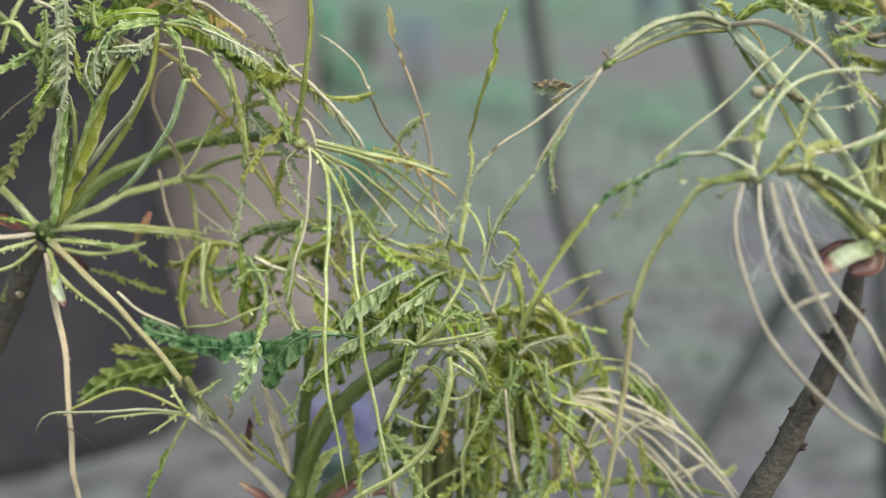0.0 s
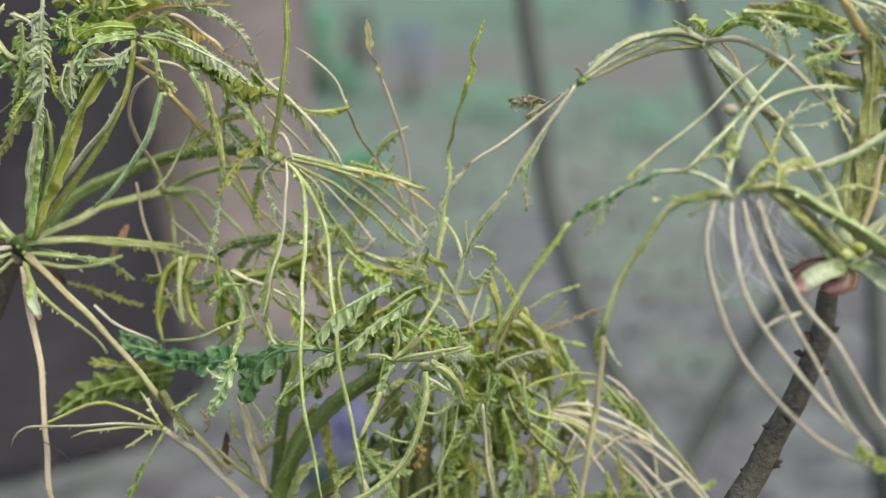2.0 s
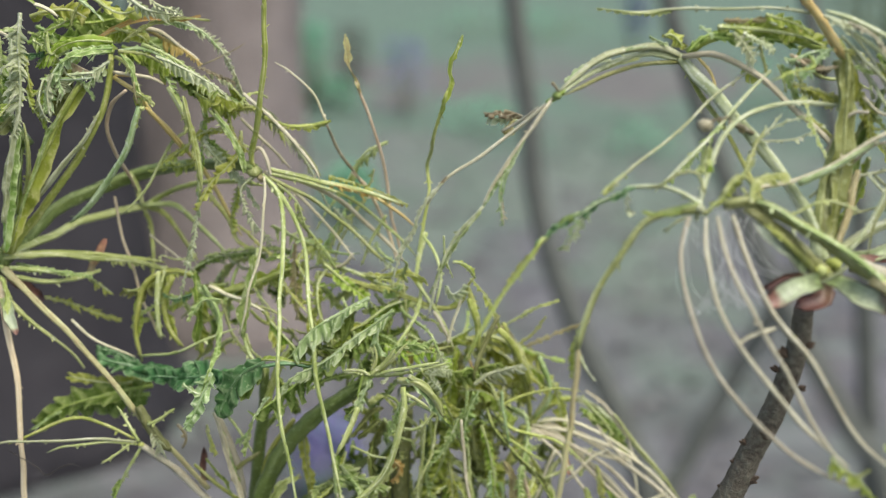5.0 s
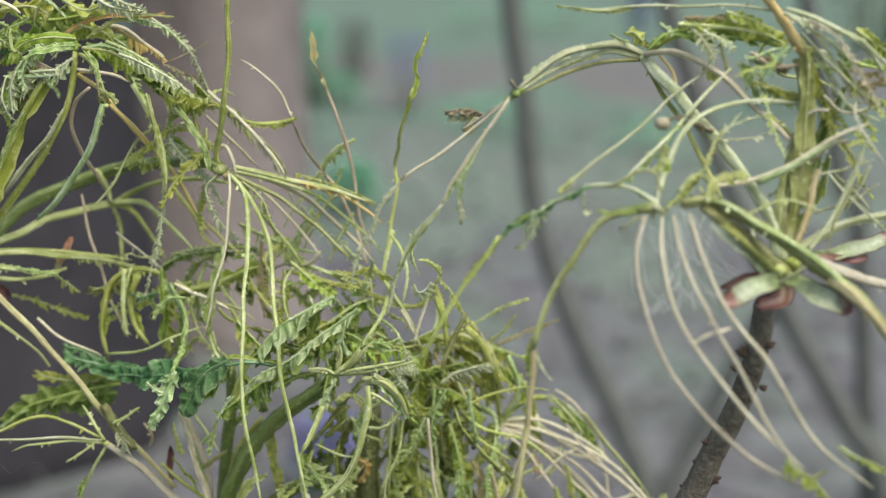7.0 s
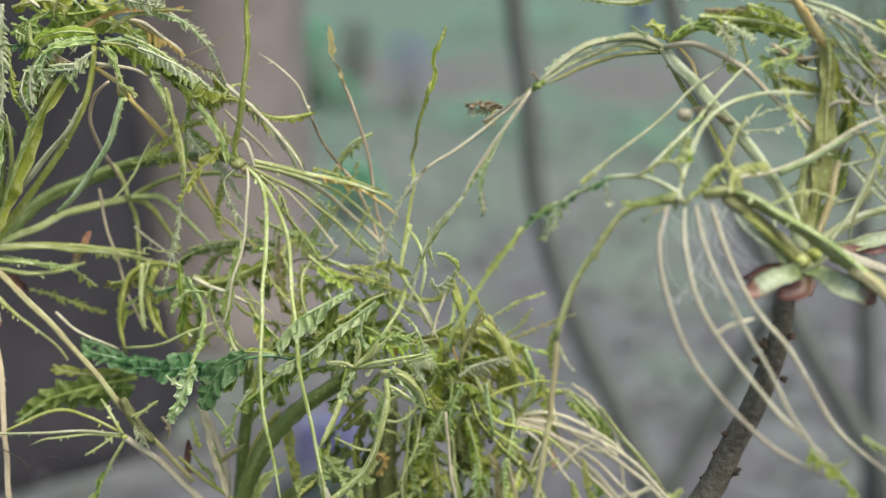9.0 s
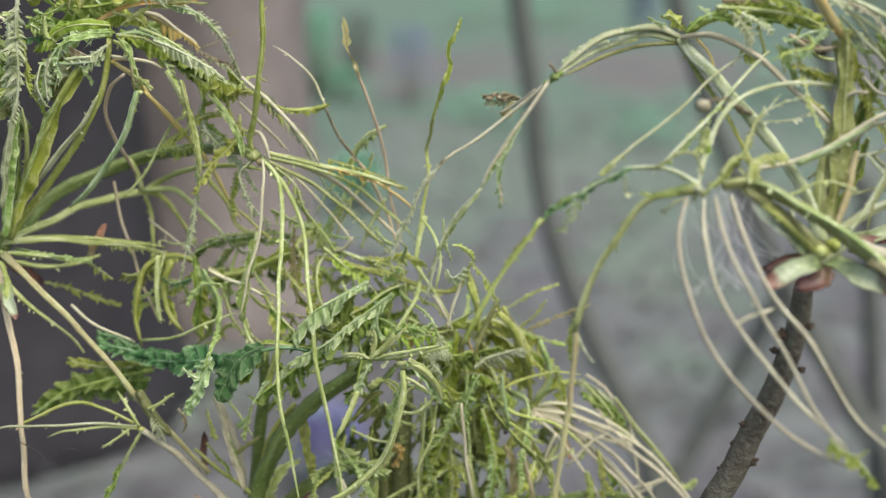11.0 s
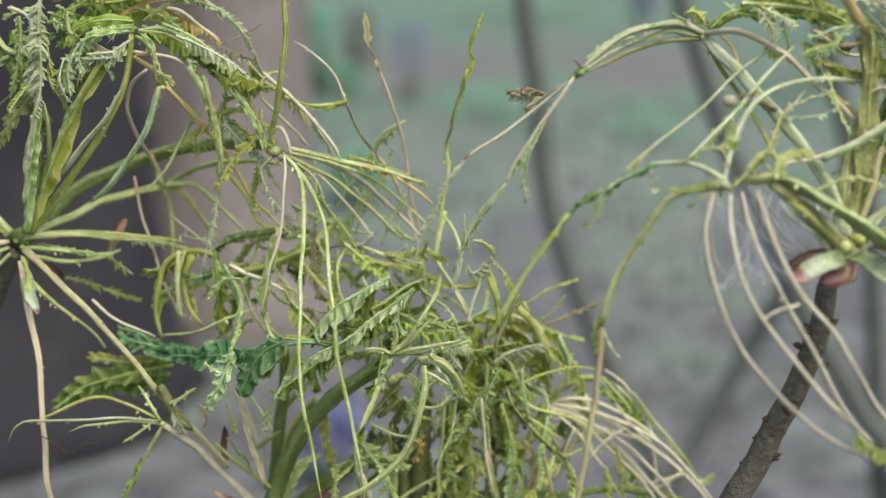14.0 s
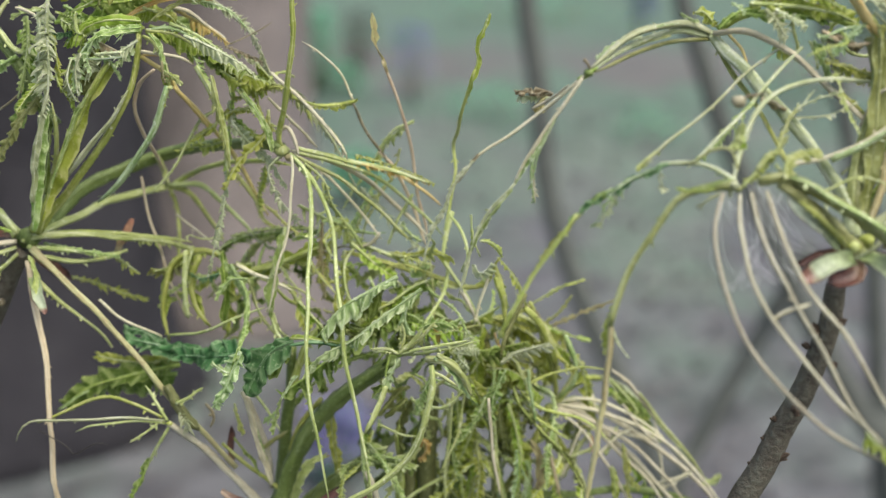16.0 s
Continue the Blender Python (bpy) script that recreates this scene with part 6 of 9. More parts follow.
bud_scale(shoot_low, "scale", 1.6, (-34.0, 76.0, -24.0), (-34.0, 75.0, -19.0), (-33.4, 74.0, -14.1))
thread(leaf, "rose", 1.0, 0.85, (-30.0, 76.0, -6.0), (-27.3, 78.0, -14.7), (-25.1, 80.0, -24.0), (-24.5, 82.0, -34.3))
thread(leaf, "olive", 0.50, 0.47, (-35.4, 72.0, -17.9), (-30.7, 73.0, -22.9), (-24.0, 76.0, -30.3), (-17.2, 80.0, -39.0))
thread(leaf, "pale", 0.45, 0.35, (-28.7, 80.0, 23.1), (-25.8, 78.0, 14.7), (-21.5, 76.0, 9.3), (-17.8, 74.0, 6.2))
thread(leaf, "pale", 0.40, 0.30, (-22.0, 76.0, 15.3), (-20.6, 75.0, 11.1), (-17.7, 74.0, 8.4), (-17.3, 73.0, 4.3))
fold(leaf, "olive", 4.1, (-32.0, 89.0, 20.8), (-23.7, 87.0, 24.3), (-16.8, 85.0, 28.0), (-11.6, 84.0, 31.6))
blade(leaf, "green", 8.6, (2.8, 78.0, 13.9), (9.3, 78.0, 18.8), (15.0, 79.0, 22.0), (18.5, 80.0, 22.9))
blade(leaf, "green", 7.7, (-4.3, 76.0, 10.0), (2.9, 76.0, 15.2), (8.6, 77.0, 17.9))
blade(leaf, "olive", 7.2, (18.5, 79.0, 14.3), (24.3, 79.0, 11.3), (30.0, 80.0, 13.3), (34.4, 82.0, 14.9))
fold(leaf, "olive", 5.7, (30.7, 79.0, 11.3), (29.5, 79.0, 3.8), (28.7, 80.0, -4.1), (28.4, 80.0, -10.2))
blade(leaf, "olive", 8.2, (28.5, 85.0, -2.6), (26.2, 85.0, -11.1), (24.4, 85.0, -19.0), (24.1, 85.0, -26.1))
blade(leaf, "olive", 6.7, (43.4, 84.0, -1.6), (38.3, 83.0, -4.3), (33.1, 82.0, -7.8), (27.3, 82.0, -14.0))
fold(leaf, "moss", 3.7, (4.1, 74.0, -11.4), (6.7, 74.0, -8.8), (9.2, 74.0, -5.8), (11.6, 75.0, -3.6))
fold(leaf, "moss", 3.8, (9.4, 76.0, -19.5), (9.0, 76.0, -14.9), (9.8, 76.0, -11.1), (12.7, 76.0, -7.3))
fold(leaf, "green", 5.0, (27.7, 86.0, -12.3), (27.1, 86.0, -23.3), (27.8, 86.0, -32.8), (27.2, 86.0, -44.1))
fold(leaf, "olive", 4.5, (14.0, 86.0, -18.5), (13.2, 86.0, -28.0), (13.9, 86.0, -36.0), (13.1, 86.0, -44.1))
blade(leaf, "frost", 3.6, (14.6, 62.0, 15.1), (18.5, 61.0, 16.8), (22.3, 61.0, 17.2), (25.3, 62.0, 17.9))
thread(leaf, "pale", 0.62, 0.42, (10.0, 58.0, 10.0), (13.1, 57.0, 13.4), (15.8, 56.0, 17.1))
thread(leaf, "pale", 0.48, 0.33, (10.0, 58.0, 10.0), (6.5, 57.0, 11.5), (3.3, 57.0, 11.5))
thread(leaf, "pale", 0.48, 0.33, (10.6, 58.0, 10.0), (17.1, 55.0, 12.3), (26.5, 56.0, 14.0))
thread(leaf, "pale", 0.43, 0.29, (10.6, 59.0, 10.6), (10.7, 60.0, 13.3), (10.0, 61.0, 15.8))
thread(leaf, "pale", 0.52, 0.38, (17.1, 53.0, 7.6), (20.4, 53.0, 6.2), (23.8, 53.0, 3.7))
thread(leaf, "pale", 0.76, 0.57, (6.9, 56.0, 2.7), (4.9, 55.0, -1.5), (3.2, 54.0, -5.4), (1.8, 54.0, -8.6))
thread(leaf, "olive", 1.06, 0.65, (50.2, 92.0, -14.7), (54.9, 95.0, -10.3), (59.8, 99.0, -9.6), (66.7, 102.0, -10.7))
thread(leaf, "pale", 0.69, 0.48, (50.5, 92.0, -14.1), (53.9, 94.0, -10.0), (55.4, 95.0, -5.9), (55.6, 95.0, -1.9))
thread(leaf, "pale", 0.69, 0.48, (51.8, 93.0, -14.4), (57.4, 96.0, -14.5), (63.3, 98.0, -18.1))
thread(leaf, "cream", 0.64, 0.48, (59.6, 99.0, -12.3), (60.8, 98.0, -14.9), (61.4, 97.0, -18.1))
thread(leaf, "olive", 0.84, 0.59, (50.5, 92.0, -15.0), (56.5, 95.0, -16.1), (63.3, 98.0, -18.4))
thread(leaf, "cream", 0.59, 0.45, (24.9, 76.0, 21.0), (27.3, 76.0, 16.6), (29.9, 76.0, 11.9))
thread(leaf, "olive", 1.09, 0.80, (33.9, 78.0, 24.1), (35.3, 78.0, 19.7), (36.3, 79.0, 14.3))
thread(leaf, "dull", 0.69, 0.50, (41.2, 76.0, 20.2), (38.4, 75.0, 14.2), (35.8, 74.0, 8.3), (34.9, 74.0, 3.9))
thread(leaf, "olive", 1.01, 0.72, (41.2, 80.0, 15.5), (45.2, 80.0, 11.0), (47.6, 82.0, 5.1), (50.2, 86.0, -3.0))
thread(leaf, "pale", 0.70, 0.50, (-44.1, 80.0, 30.4), (-44.5, 79.0, 23.3), (-44.3, 79.0, 16.0), (-43.8, 79.0, 13.0))
fold(leaf, "olive", 3.4, (-39.1, 86.0, 29.0), (-43.1, 84.0, 28.0), (-44.2, 83.0, 23.8), (-42.9, 83.0, 17.9), (-40.3, 83.0, 10.3))
fold(leaf, "olive", 4.0, (-45.1, 85.0, 27.1), (-48.6, 84.0, 25.8), (-50.2, 83.0, 20.9), (-50.9, 83.0, 11.9))
blade(leaf, "moss", 4.3, (-45.7, 82.0, 26.7), (-48.3, 82.0, 24.8), (-51.2, 82.0, 24.4), (-53.6, 82.0, 25.3))
fold(leaf, "leaf", 3.6, (-35.3, 83.0, 29.7), (-34.4, 80.0, 23.1), (-34.7, 79.0, 17.4), (-35.4, 79.0, 11.5))
fold(leaf, "frost", 3.6, (-19.2, 72.0, 36.5), (-19.6, 71.0, 29.6), (-21.6, 70.0, 22.7), (-22.1, 70.0, 16.2))
thread(leaf, "cream", 0.54, 0.39, (-30.9, 76.0, 27.7), (-26.6, 75.0, 25.8), (-22.3, 74.0, 24.6), (-16.9, 73.0, 21.9))
thread(leaf, "olive", 1.02, 0.79, (-18.5, 78.0, -7.9), (-16.0, 76.0, 0.4), (-12.8, 74.0, 8.4), (-9.7, 73.0, 13.1))
blade(leaf, "frost", 4.7, (18.5, 62.0, 4.7), (15.7, 62.0, -1.0), (13.6, 63.0, -7.2))
blade(leaf, "green", 6.2, (21.3, 69.0, 8.4), (25.5, 69.0, 2.5), (28.4, 70.0, -5.2))
blade(leaf, "frost", 5.1, (36.1, 70.0, 2.2), (33.3, 70.0, -5.3), (32.4, 71.0, -13.1))
blade(leaf, "green", 5.6, (-15.2, 72.0, 19.3), (-9.5, 70.0, 14.0), (-4.1, 70.0, 5.2))
thread(leaf, "pale", 0.59, 0.44, (-18.5, 76.0, 37.3), (-19.3, 74.0, 31.8), (-21.3, 73.0, 26.2), (-22.4, 72.0, 20.4), (-21.7, 72.0, 14.9), (-20.1, 71.0, 10.5), (-17.2, 70.0, 8.7))
fold(leaf, "olive", 3.7, (-4.4, 82.0, 24.0), (-4.2, 81.0, 18.3), (-4.8, 80.0, 12.6), (-5.5, 80.0, 6.6))
thread(leaf, "frost", 0.49, 0.34, (1.5, 66.0, -15.4), (4.3, 65.0, -18.3), (10.3, 64.0, -19.4))
thread(leaf, "frost", 0.45, 0.30, (2.8, 66.0, -20.2), (7.8, 65.0, -20.7), (12.8, 64.0, -22.1))
fold(leaf, "moss", 3.1, (9.6, 70.0, -12.4), (9.2, 70.0, -16.5), (9.3, 70.0, -21.2))
fold(leaf, "moss", 3.4, (11.6, 74.0, -6.6), (9.1, 74.0, -8.8), (5.8, 74.0, -11.4))
thread(leaf, "olive", 1.24, 1.04, (8.9, 80.0, -25.7), (9.6, 80.0, -32.0), (8.9, 80.0, -41.5))
thread(leaf, "moss", 1.56, 1.36, (11.3, 82.0, -26.4), (11.9, 82.0, -34.4), (11.2, 82.0, -43.1))
thread(leaf, "leek", 1.35, 1.16, (21.1, 83.0, -26.9), (20.7, 83.0, -34.8), (20.2, 83.0, -43.6))
comb(leaf, "frost", 2.6, (42.0, 76.0, -24.2), (42.7, 76.0, -30.4), (41.2, 76.0, -39.0))
thread(leaf, "amber", 0.56, 0.41, (43.3, 78.0, -19.5), (45.6, 79.0, -24.6), (46.8, 80.0, -33.6))
thread(leaf, "olive", 0.56, 0.47, (47.2, 80.0, -18.0), (49.2, 81.0, -29.3), (52.8, 82.0, -40.8))
thread(leaf, "pale", 0.53, 0.37, (59.5, 90.0, -22.0), (55.7, 90.0, -27.2), (53.1, 90.0, -34.5))
thread(leaf, "pale", 0.48, 0.32, (50.2, 90.0, -23.2), (54.8, 90.0, -29.6), (59.5, 90.0, -37.7), (62.0, 90.0, -44.3))
comb(leaf, "grey", 3.4, (26.9, 68.0, 2.8), (24.1, 68.0, 6.5), (26.9, 68.0, 8.7), (29.7, 68.0, 7.2))
blade(leaf, "orange", 4.3, (17.1, 76.0, 14.4), (19.2, 75.0, 11.0), (18.5, 75.0, 6.6))
blade(leaf, "orange", 3.4, (33.6, 78.0, 9.4), (34.6, 78.0, 5.6), (37.2, 78.0, 1.1))
tangle(leaf, 369, 11, (-10.3, 83.5, 23.6), (7.2, 5.5, 13.7), ("yellow", "yellow", "pale", "green", "olive", "frost"), 0.5, 0.2, 0.98)
tangle(leaf, 370, 6, (-29.3, 84.0, 19.1), (8.7, 4.0, 8.7), ("yellow", "green", "olive", "frost"), 0.5, 0.2, 1.04)
tangle(leaf, 371, 4, (-24.9, 87.0, 33.2), (12.3, 3.0, 2.3), ("green", "pale", "grey"), 0.3, 0.1, 0.91)
tangle(leaf, 372, 6, (2.8, 78.0, 13.9), (8.6, 6.0, 4.3), ("leaf", "yellow", "olive", "silver"), 0.5, 0.1, 1.04)
tangle(leaf, 373, 8, (9.9, 82.0, 21.0), (11.5, 6.0, 7.2), ("yellow", "green", "pale", "frost"), 0.5, 0.35, 1.17)
tangle(leaf, 374, 12, (25.0, 78.0, 7.1), (11.5, 8.0, 8.6), ("grey", "pale", "silver", "olive", "leaf", "leek"), 0.5, 0.2, 1.04)
tangle(leaf, 375, 8, (22.2, 87.0, -22.1), (8.2, 3.0, 16.5), ("leaf", "olive", "moss", "pale"), 1.0, 0.1, 1.17)
tangle(leaf, 376, 5, (41.0, 94.0, 6.2), (11.2, 6.0, 5.7), ("yellow", "yellow", "olive", "green"), 0.4, 0.15, 1.17)
tangle(leaf, 377, 3, (58.7, 98.0, -31.1), (13.9, 6.0, 10.8), ("cream", "pale", "yellow"), 0.8, 0.9, 1.43)
tangle(leaf, 378, 10, (37.6, 82.0, -10.9), (11.0, 6.0, 11.7), ("leaf", "olive", "frost", "yellow", "moss"), 0.9, 0.2, 1.10)
tangle(leaf, 379, 7, (33.3, 81.0, -30.8), (11.9, 5.0, 8.9), ("olive", "leaf", "moss", "silver"), 1.0, 0.2, 1.17)
tangle(leaf, 380, 5, (11.3, 73.0, -1.7), (8.6, 5.0, 7.1), ("green", "pale", "frost", "yellow"), 0.7, 0.3, 1.04)
tangle(leaf, 381, 4, (2.7, 70.0, -21.8), (4.3, 4.0, 8.6), ("green", "frost", "yellow"), 0.9, 0.2, 1.04)
tangle(leaf, 382, 2, (51.3, 90.0, -4.3), (6.0, 4.0, 7.5), ("yellow", "pale", "olive"), 0.7, 0.5, 1.30)
tangle(leaf, 383, 4, (50.0, 88.0, -25.7), (9.0, 6.0, 12.0), ("yellow", "olive", "pale", "green"), 0.9, 0.3, 1.17)
tangle(leaf, 385, 5, (25.8, 78.0, -29.6), (10.3, 4.0, 7.3), ("yellow", "leaf", "pale", "moss"), 1.0, 0.3, 1.17)
tangle(leaf, 386, 3, (41.8, 81.0, -4.4), (8.7, 5.0, 5.8), ("yellow", "silver", "pale", "green"), 0.8, 0.2, 1.17)
tangle(leaf, 387, 6, (2.6, 86.0, 28.9), (14.5, 6.0, 6.5), ("pale", "yellow", "green", "cream", "frost"), 0.4, 0.5, 1.17)
tangle(leaf, 388, 5, (-27.9, 87.0, 28.8), (10.2, 5.0, 5.8), ("pale", "yellow", "green", "frost"), 0.4, 0.4, 1.04)
tangle(leaf, 389, 4, (18.6, 83.0, 26.6), (8.6, 5.0, 7.2), ("pale", "frost", "cream", "green"), 0.4, 0.6, 1.30)
frond(leaf, "silver", 5.2, 0.7, 2.2, (9.8, 58.0, 29.2), (3.7, 58.0, 25.8), (-3.1, 58.0, 21.6), (-8.6, 58.0, 15.3), deep=0.42, lift=0.65, ragged=0.45)
frond(leaf, "silver", 3.8, 0.8, 2.3, (15.5, 57.0, 26.4), (10.4, 57.0, 22.5), (5.7, 57.0, 19.1), (-0.4, 57.0, 14.2), (-7.3, 57.0, 10.7), (-11.7, 57.0, 6.8), deep=0.5, lift=0.6, ragged=0.45)
frond(leaf, "silver", 1.6, 2.2, 2.6, (15.4, 62.0, 25.0), (12.4, 62.0, 21.9), (11.4, 62.0, 18.3), (11.9, 62.0, 15.5), (13.5, 62.0, 13.4), deep=0.4)
frond(leaf, "leek", 2.2, 2.4, 2.2, (-4.3, 68.0, 14.8), (-0.3, 68.0, 13.4), (3.9, 68.0, 13.7), (7.7, 68.0, 16.7), deep=0.5)
frond(leaf, "moss", 1.6, 2.6, 2, (-3.9, 70.0, 11.8), (-0.0, 70.0, 11.0), (4.5, 70.0, 12.2), deep=0.5)
frond(leaf, "silver", 2, 2.2, 1.9, (10.1, 57.0, 9.2), (7.8, 57.0, 4.9), (5.9, 57.0, 1.2), (4.8, 57.0, -1.3), deep=0.6)
frond(leaf, "green", 1.3, 1.2, 6, (-16.1, 58.0, 13.9), (-10.0, 58.0, 13.5), (-1.6, 58.0, 12.6), deep=0.12)
frond(leaf, "grey", 1.2, 4.2, 1.05, (35.2, 73.0, 3.0), (38.3, 73.0, 5.3), (41.9, 73.0, 6.7), (47.2, 73.0, 8.3), deep=0.75, lift=0.3)
frond(leaf, "grey", 1.2, 3.8, 1.05, (27.2, 70.0, 12.1), (25.8, 70.0, 9.5), (25.2, 70.0, 6.3), (25.0, 70.0, 1.4), deep=0.75, lift=0.65)
frond(leaf, "grey", 2.6, 0.8, 1.1, (25.5, 72.0, 13.3), (27.2, 72.0, 8.9), (28.7, 72.0, 4.5), deep=0.75)
frond(leaf, "moss", 2.2, 2.4, 2.5, (20.2, 76.0, 12.8), (24.9, 76.0, 11.4), (29.9, 76.0, 12.2), deep=0.4)
frond(leaf, "yellow", 2.6, 3.4, 2.4, (37.9, 92.0, 10.4), (42.3, 92.0, 9.4), (45.7, 92.0, 6.3), (48.4, 92.0, -0.2), (51.3, 92.0, -7.3), deep=0.5)
frond(leaf, "yellow", 1.8, 2.2, 2.2, (33.5, 93.0, 9.2), (39.4, 93.0, 7.9), (46.2, 93.0, 5.1), (51.5, 93.0, 1.0), deep=0.55)
frond(leaf, "yellow", 0.9, 1, 2, (42.7, 98.0, 10.6), (48.7, 98.0, 14.4), (53.1, 98.0, 16.8), (58.1, 98.0, 18.4), deep=0.7)
frond(leaf, "amber", 1, 1.1, 2.1, (46.6, 99.0, 4.0), (54.9, 99.0, 7.4), (60.9, 99.0, 10.5), (66.5, 99.0, 12.4), deep=0.7)
frond(leaf, "green", 1.2, 1.2, 2.2, (46.5, 97.0, 5.8), (51.0, 97.0, 4.5), (55.6, 97.0, 3.0), (60.0, 97.0, 1.4), deep=0.5)
frond(leaf, "olive", 0.9, 0.9, 2.2, (46.5, 97.0, 5.8), (51.4, 97.0, 9.9), (54.9, 97.0, 14.2), deep=0.7)
frond(leaf, "olive", 0.7, 1.7, 1.4, (34.1, 77.0, 29.3), (37.7, 77.0, 25.1), (40.3, 77.0, 20.7), (41.7, 77.0, 16.7), deep=0.6)
frond(leaf, "dull", 0.8, 0.8, 2.2, (39.7, 84.0, 14.7), (43.7, 84.0, 13.8), (46.2, 84.0, 9.8), (48.6, 84.0, 3.8), (50.2, 84.0, -3.1), deep=0.4)
frond(leaf, "olive", 1.2, 1.2, 3, (33.0, 84.0, 24.6), (30.1, 84.0, 20.4), (25.8, 84.0, 19.8), deep=0.3)
frond(leaf, "yellow", 1.7, 1.7, 3.2, (-8.8, 80.0, -8.6), (-8.1, 80.0, -16.3), (-7.0, 80.0, -25.6), (-6.2, 80.0, -33.5), deep=0.3)
frond(leaf, "frost", 3.8, 0.8, 1.9, (0.5, 64.0, -12.0), (0.5, 64.0, -19.4), (1.4, 64.0, -26.9), (3.1, 64.0, -33.8), deep=0.62)
frond(leaf, "frost", 3, 0.6, 2.2, (2.0, 65.0, -15.3), (5.7, 65.0, -18.9), (10.7, 65.0, -20.3), (13.9, 65.0, -22.5), deep=0.7)
frond(leaf, "frost", 1, 3.2, 1.5, (30.9, 70.0, -5.0), (28.7, 70.0, -11.2), (25.9, 70.0, -15.7), (22.4, 70.0, -18.5), deep=0.55)
frond(leaf, "frost", 1, 2.4, 1.6, (33.4, 72.0, 1.5), (32.4, 72.0, -5.9), (29.6, 72.0, -12.0), deep=0.6)
frond(leaf, "green", 1.5, 2.8, 1.35, (37.0, 77.0, -9.2), (39.2, 77.0, -16.1), (40.5, 77.0, -24.6), (40.1, 77.0, -32.4), (38.8, 77.0, -39.4), deep=0.62)
frond(leaf, "silver", 0.6, 1.6, 1.3, (39.3, 75.0, -20.7), (39.7, 75.0, -26.1), (38.6, 75.0, -36.2), deep=0.7)
frond(leaf, "silver", 0.8, 1, 1.6, (40.8, 75.0, -26.1), (41.8, 75.0, -30.8), (40.8, 75.0, -38.6), deep=0.5)
frond(leaf, "olive", 2.2, 2.2, 1.05, (28.9, 76.0, -18.7), (29.7, 76.0, -27.3), (29.1, 76.0, -39.0), deep=0.62)
frond(leaf, "olive", 2, 2, 1.05, (24.0, 80.0, -8.7), (24.6, 80.0, -16.4), (25.2, 80.0, -25.7), (25.8, 80.0, -36.7), deep=0.62)
frond(leaf, "amber", 1.3, 1.3, 3, (43.0, 78.0, -19.1), (44.8, 78.0, -22.6), (45.4, 78.0, -27.3), (45.2, 78.0, -32.8), deep=0.3)
frond(leaf, "dull", 2.2, 2.2, 1.6, (34.9, 82.0, -10.9), (35.3, 82.0, -17.1), (36.5, 82.0, -23.0), deep=0.55)
frond(leaf, "green", 1.2, 1.2, 1.6, (46.0, 86.0, -17.8), (49.8, 86.0, -18.9), (52.7, 86.0, -17.8), deep=0.5)
frond(leaf, "frost", 3, 0.6, 1.3, (23.5, 74.0, -18.0), (23.1, 74.0, -22.6), (24.5, 74.0, -28.8), deep=0.7)
frond(leaf, "frost", 0.6, 2.4, 1.4, (18.5, 73.0, 1.2), (16.3, 73.0, -4.7), (13.6, 73.0, -10.8), deep=0.6)
frond(leaf, "olive", 2.6, 2.8, 2.6, (31.6, 82.0, -0.5), (37.5, 82.0, -2.5), (44.6, 82.0, -9.4), deep=0.4)
knot(leaf, "brown", 0.55, (42.9, 84.0, -16.8))
knot(leaf, "brown", 0.5, (40.3, 84.0, -12.2))
knot(leaf, "brown", 0.45, (45.7, 82.0, -12.8))
frond(leaf, "leek", 1.5, 1.9, 1.35, (-35.5, 88.0, 29.8), (-30.8, 88.0, 32.1), (-23.5, 88.0, 33.3), (-16.2, 88.0, 34.0), (-9.7, 88.0, 33.3), deep=0.6)
frond(leaf, "frost", 1.2, 0.4, 1.35, (-33.6, 87.0, 32.5), (-26.3, 87.0, 34.0), (-18.3, 87.0, 34.4), (-11.8, 87.0, 34.4), deep=0.7)
frond(leaf, "frost", 1.1, 1.1, 3.5, (-37.0, 84.0, 29.5), (-32.9, 80.0, 24.8), (-29.7, 76.0, 20.4), (-27.9, 70.0, 16.2), (-27.4, 54.0, 13.0), (-29.9, 53.0, 6.6), deep=0.25)
frond(leaf, "silver", 3.0, 3.0, 2.4, (-27.3, 53.0, 12.2), (-29.6, 53.0, 7.0), (-31.6, 53.0, 2.8), (-34.0, 53.0, -1.6), deep=0.45, ragged=0.4)
frond(leaf, "silver", 1.3, 1.4, 1.7, (-29.1, 53.0, 6.6), (-31.5, 53.0, 7.5), (-34.1, 53.0, 9.4), deep=0.55)
frond(leaf, "frost", 0.9, 1.3, 2.2, (-27.6, 72.0, 25.1), (-31.5, 72.0, 25.1), (-33.6, 72.0, 22.9), (-35.5, 72.0, 19.6), deep=0.5)
frond(leaf, "olive", 3, 2.4, 2.6, (-33.2, 82.0, 24.0), (-34.2, 82.0, 16.6), (-35.2, 82.0, 9.1), deep=0.35)
frond(leaf, "amber", 1.9, 1.9, 0.98, (-9.9, 82.0, 37.2), (-10.1, 82.0, 29.9), (-9.9, 82.0, 22.5), (-9.5, 82.0, 17.3), deep=0.72)
frond(leaf, "yellow", 1.2, 2.4, 1, (-7.5, 83.0, 32.6), (-8.5, 83.0, 26.7), (-9.5, 83.0, 19.3), deep=0.7)
frond(leaf, "yellow", 2.4, 2.4, 1.8, (-18.2, 82.0, 19.9), (-15.9, 82.0, 15.1), (-14.0, 82.0, 8.3), deep=0.55)
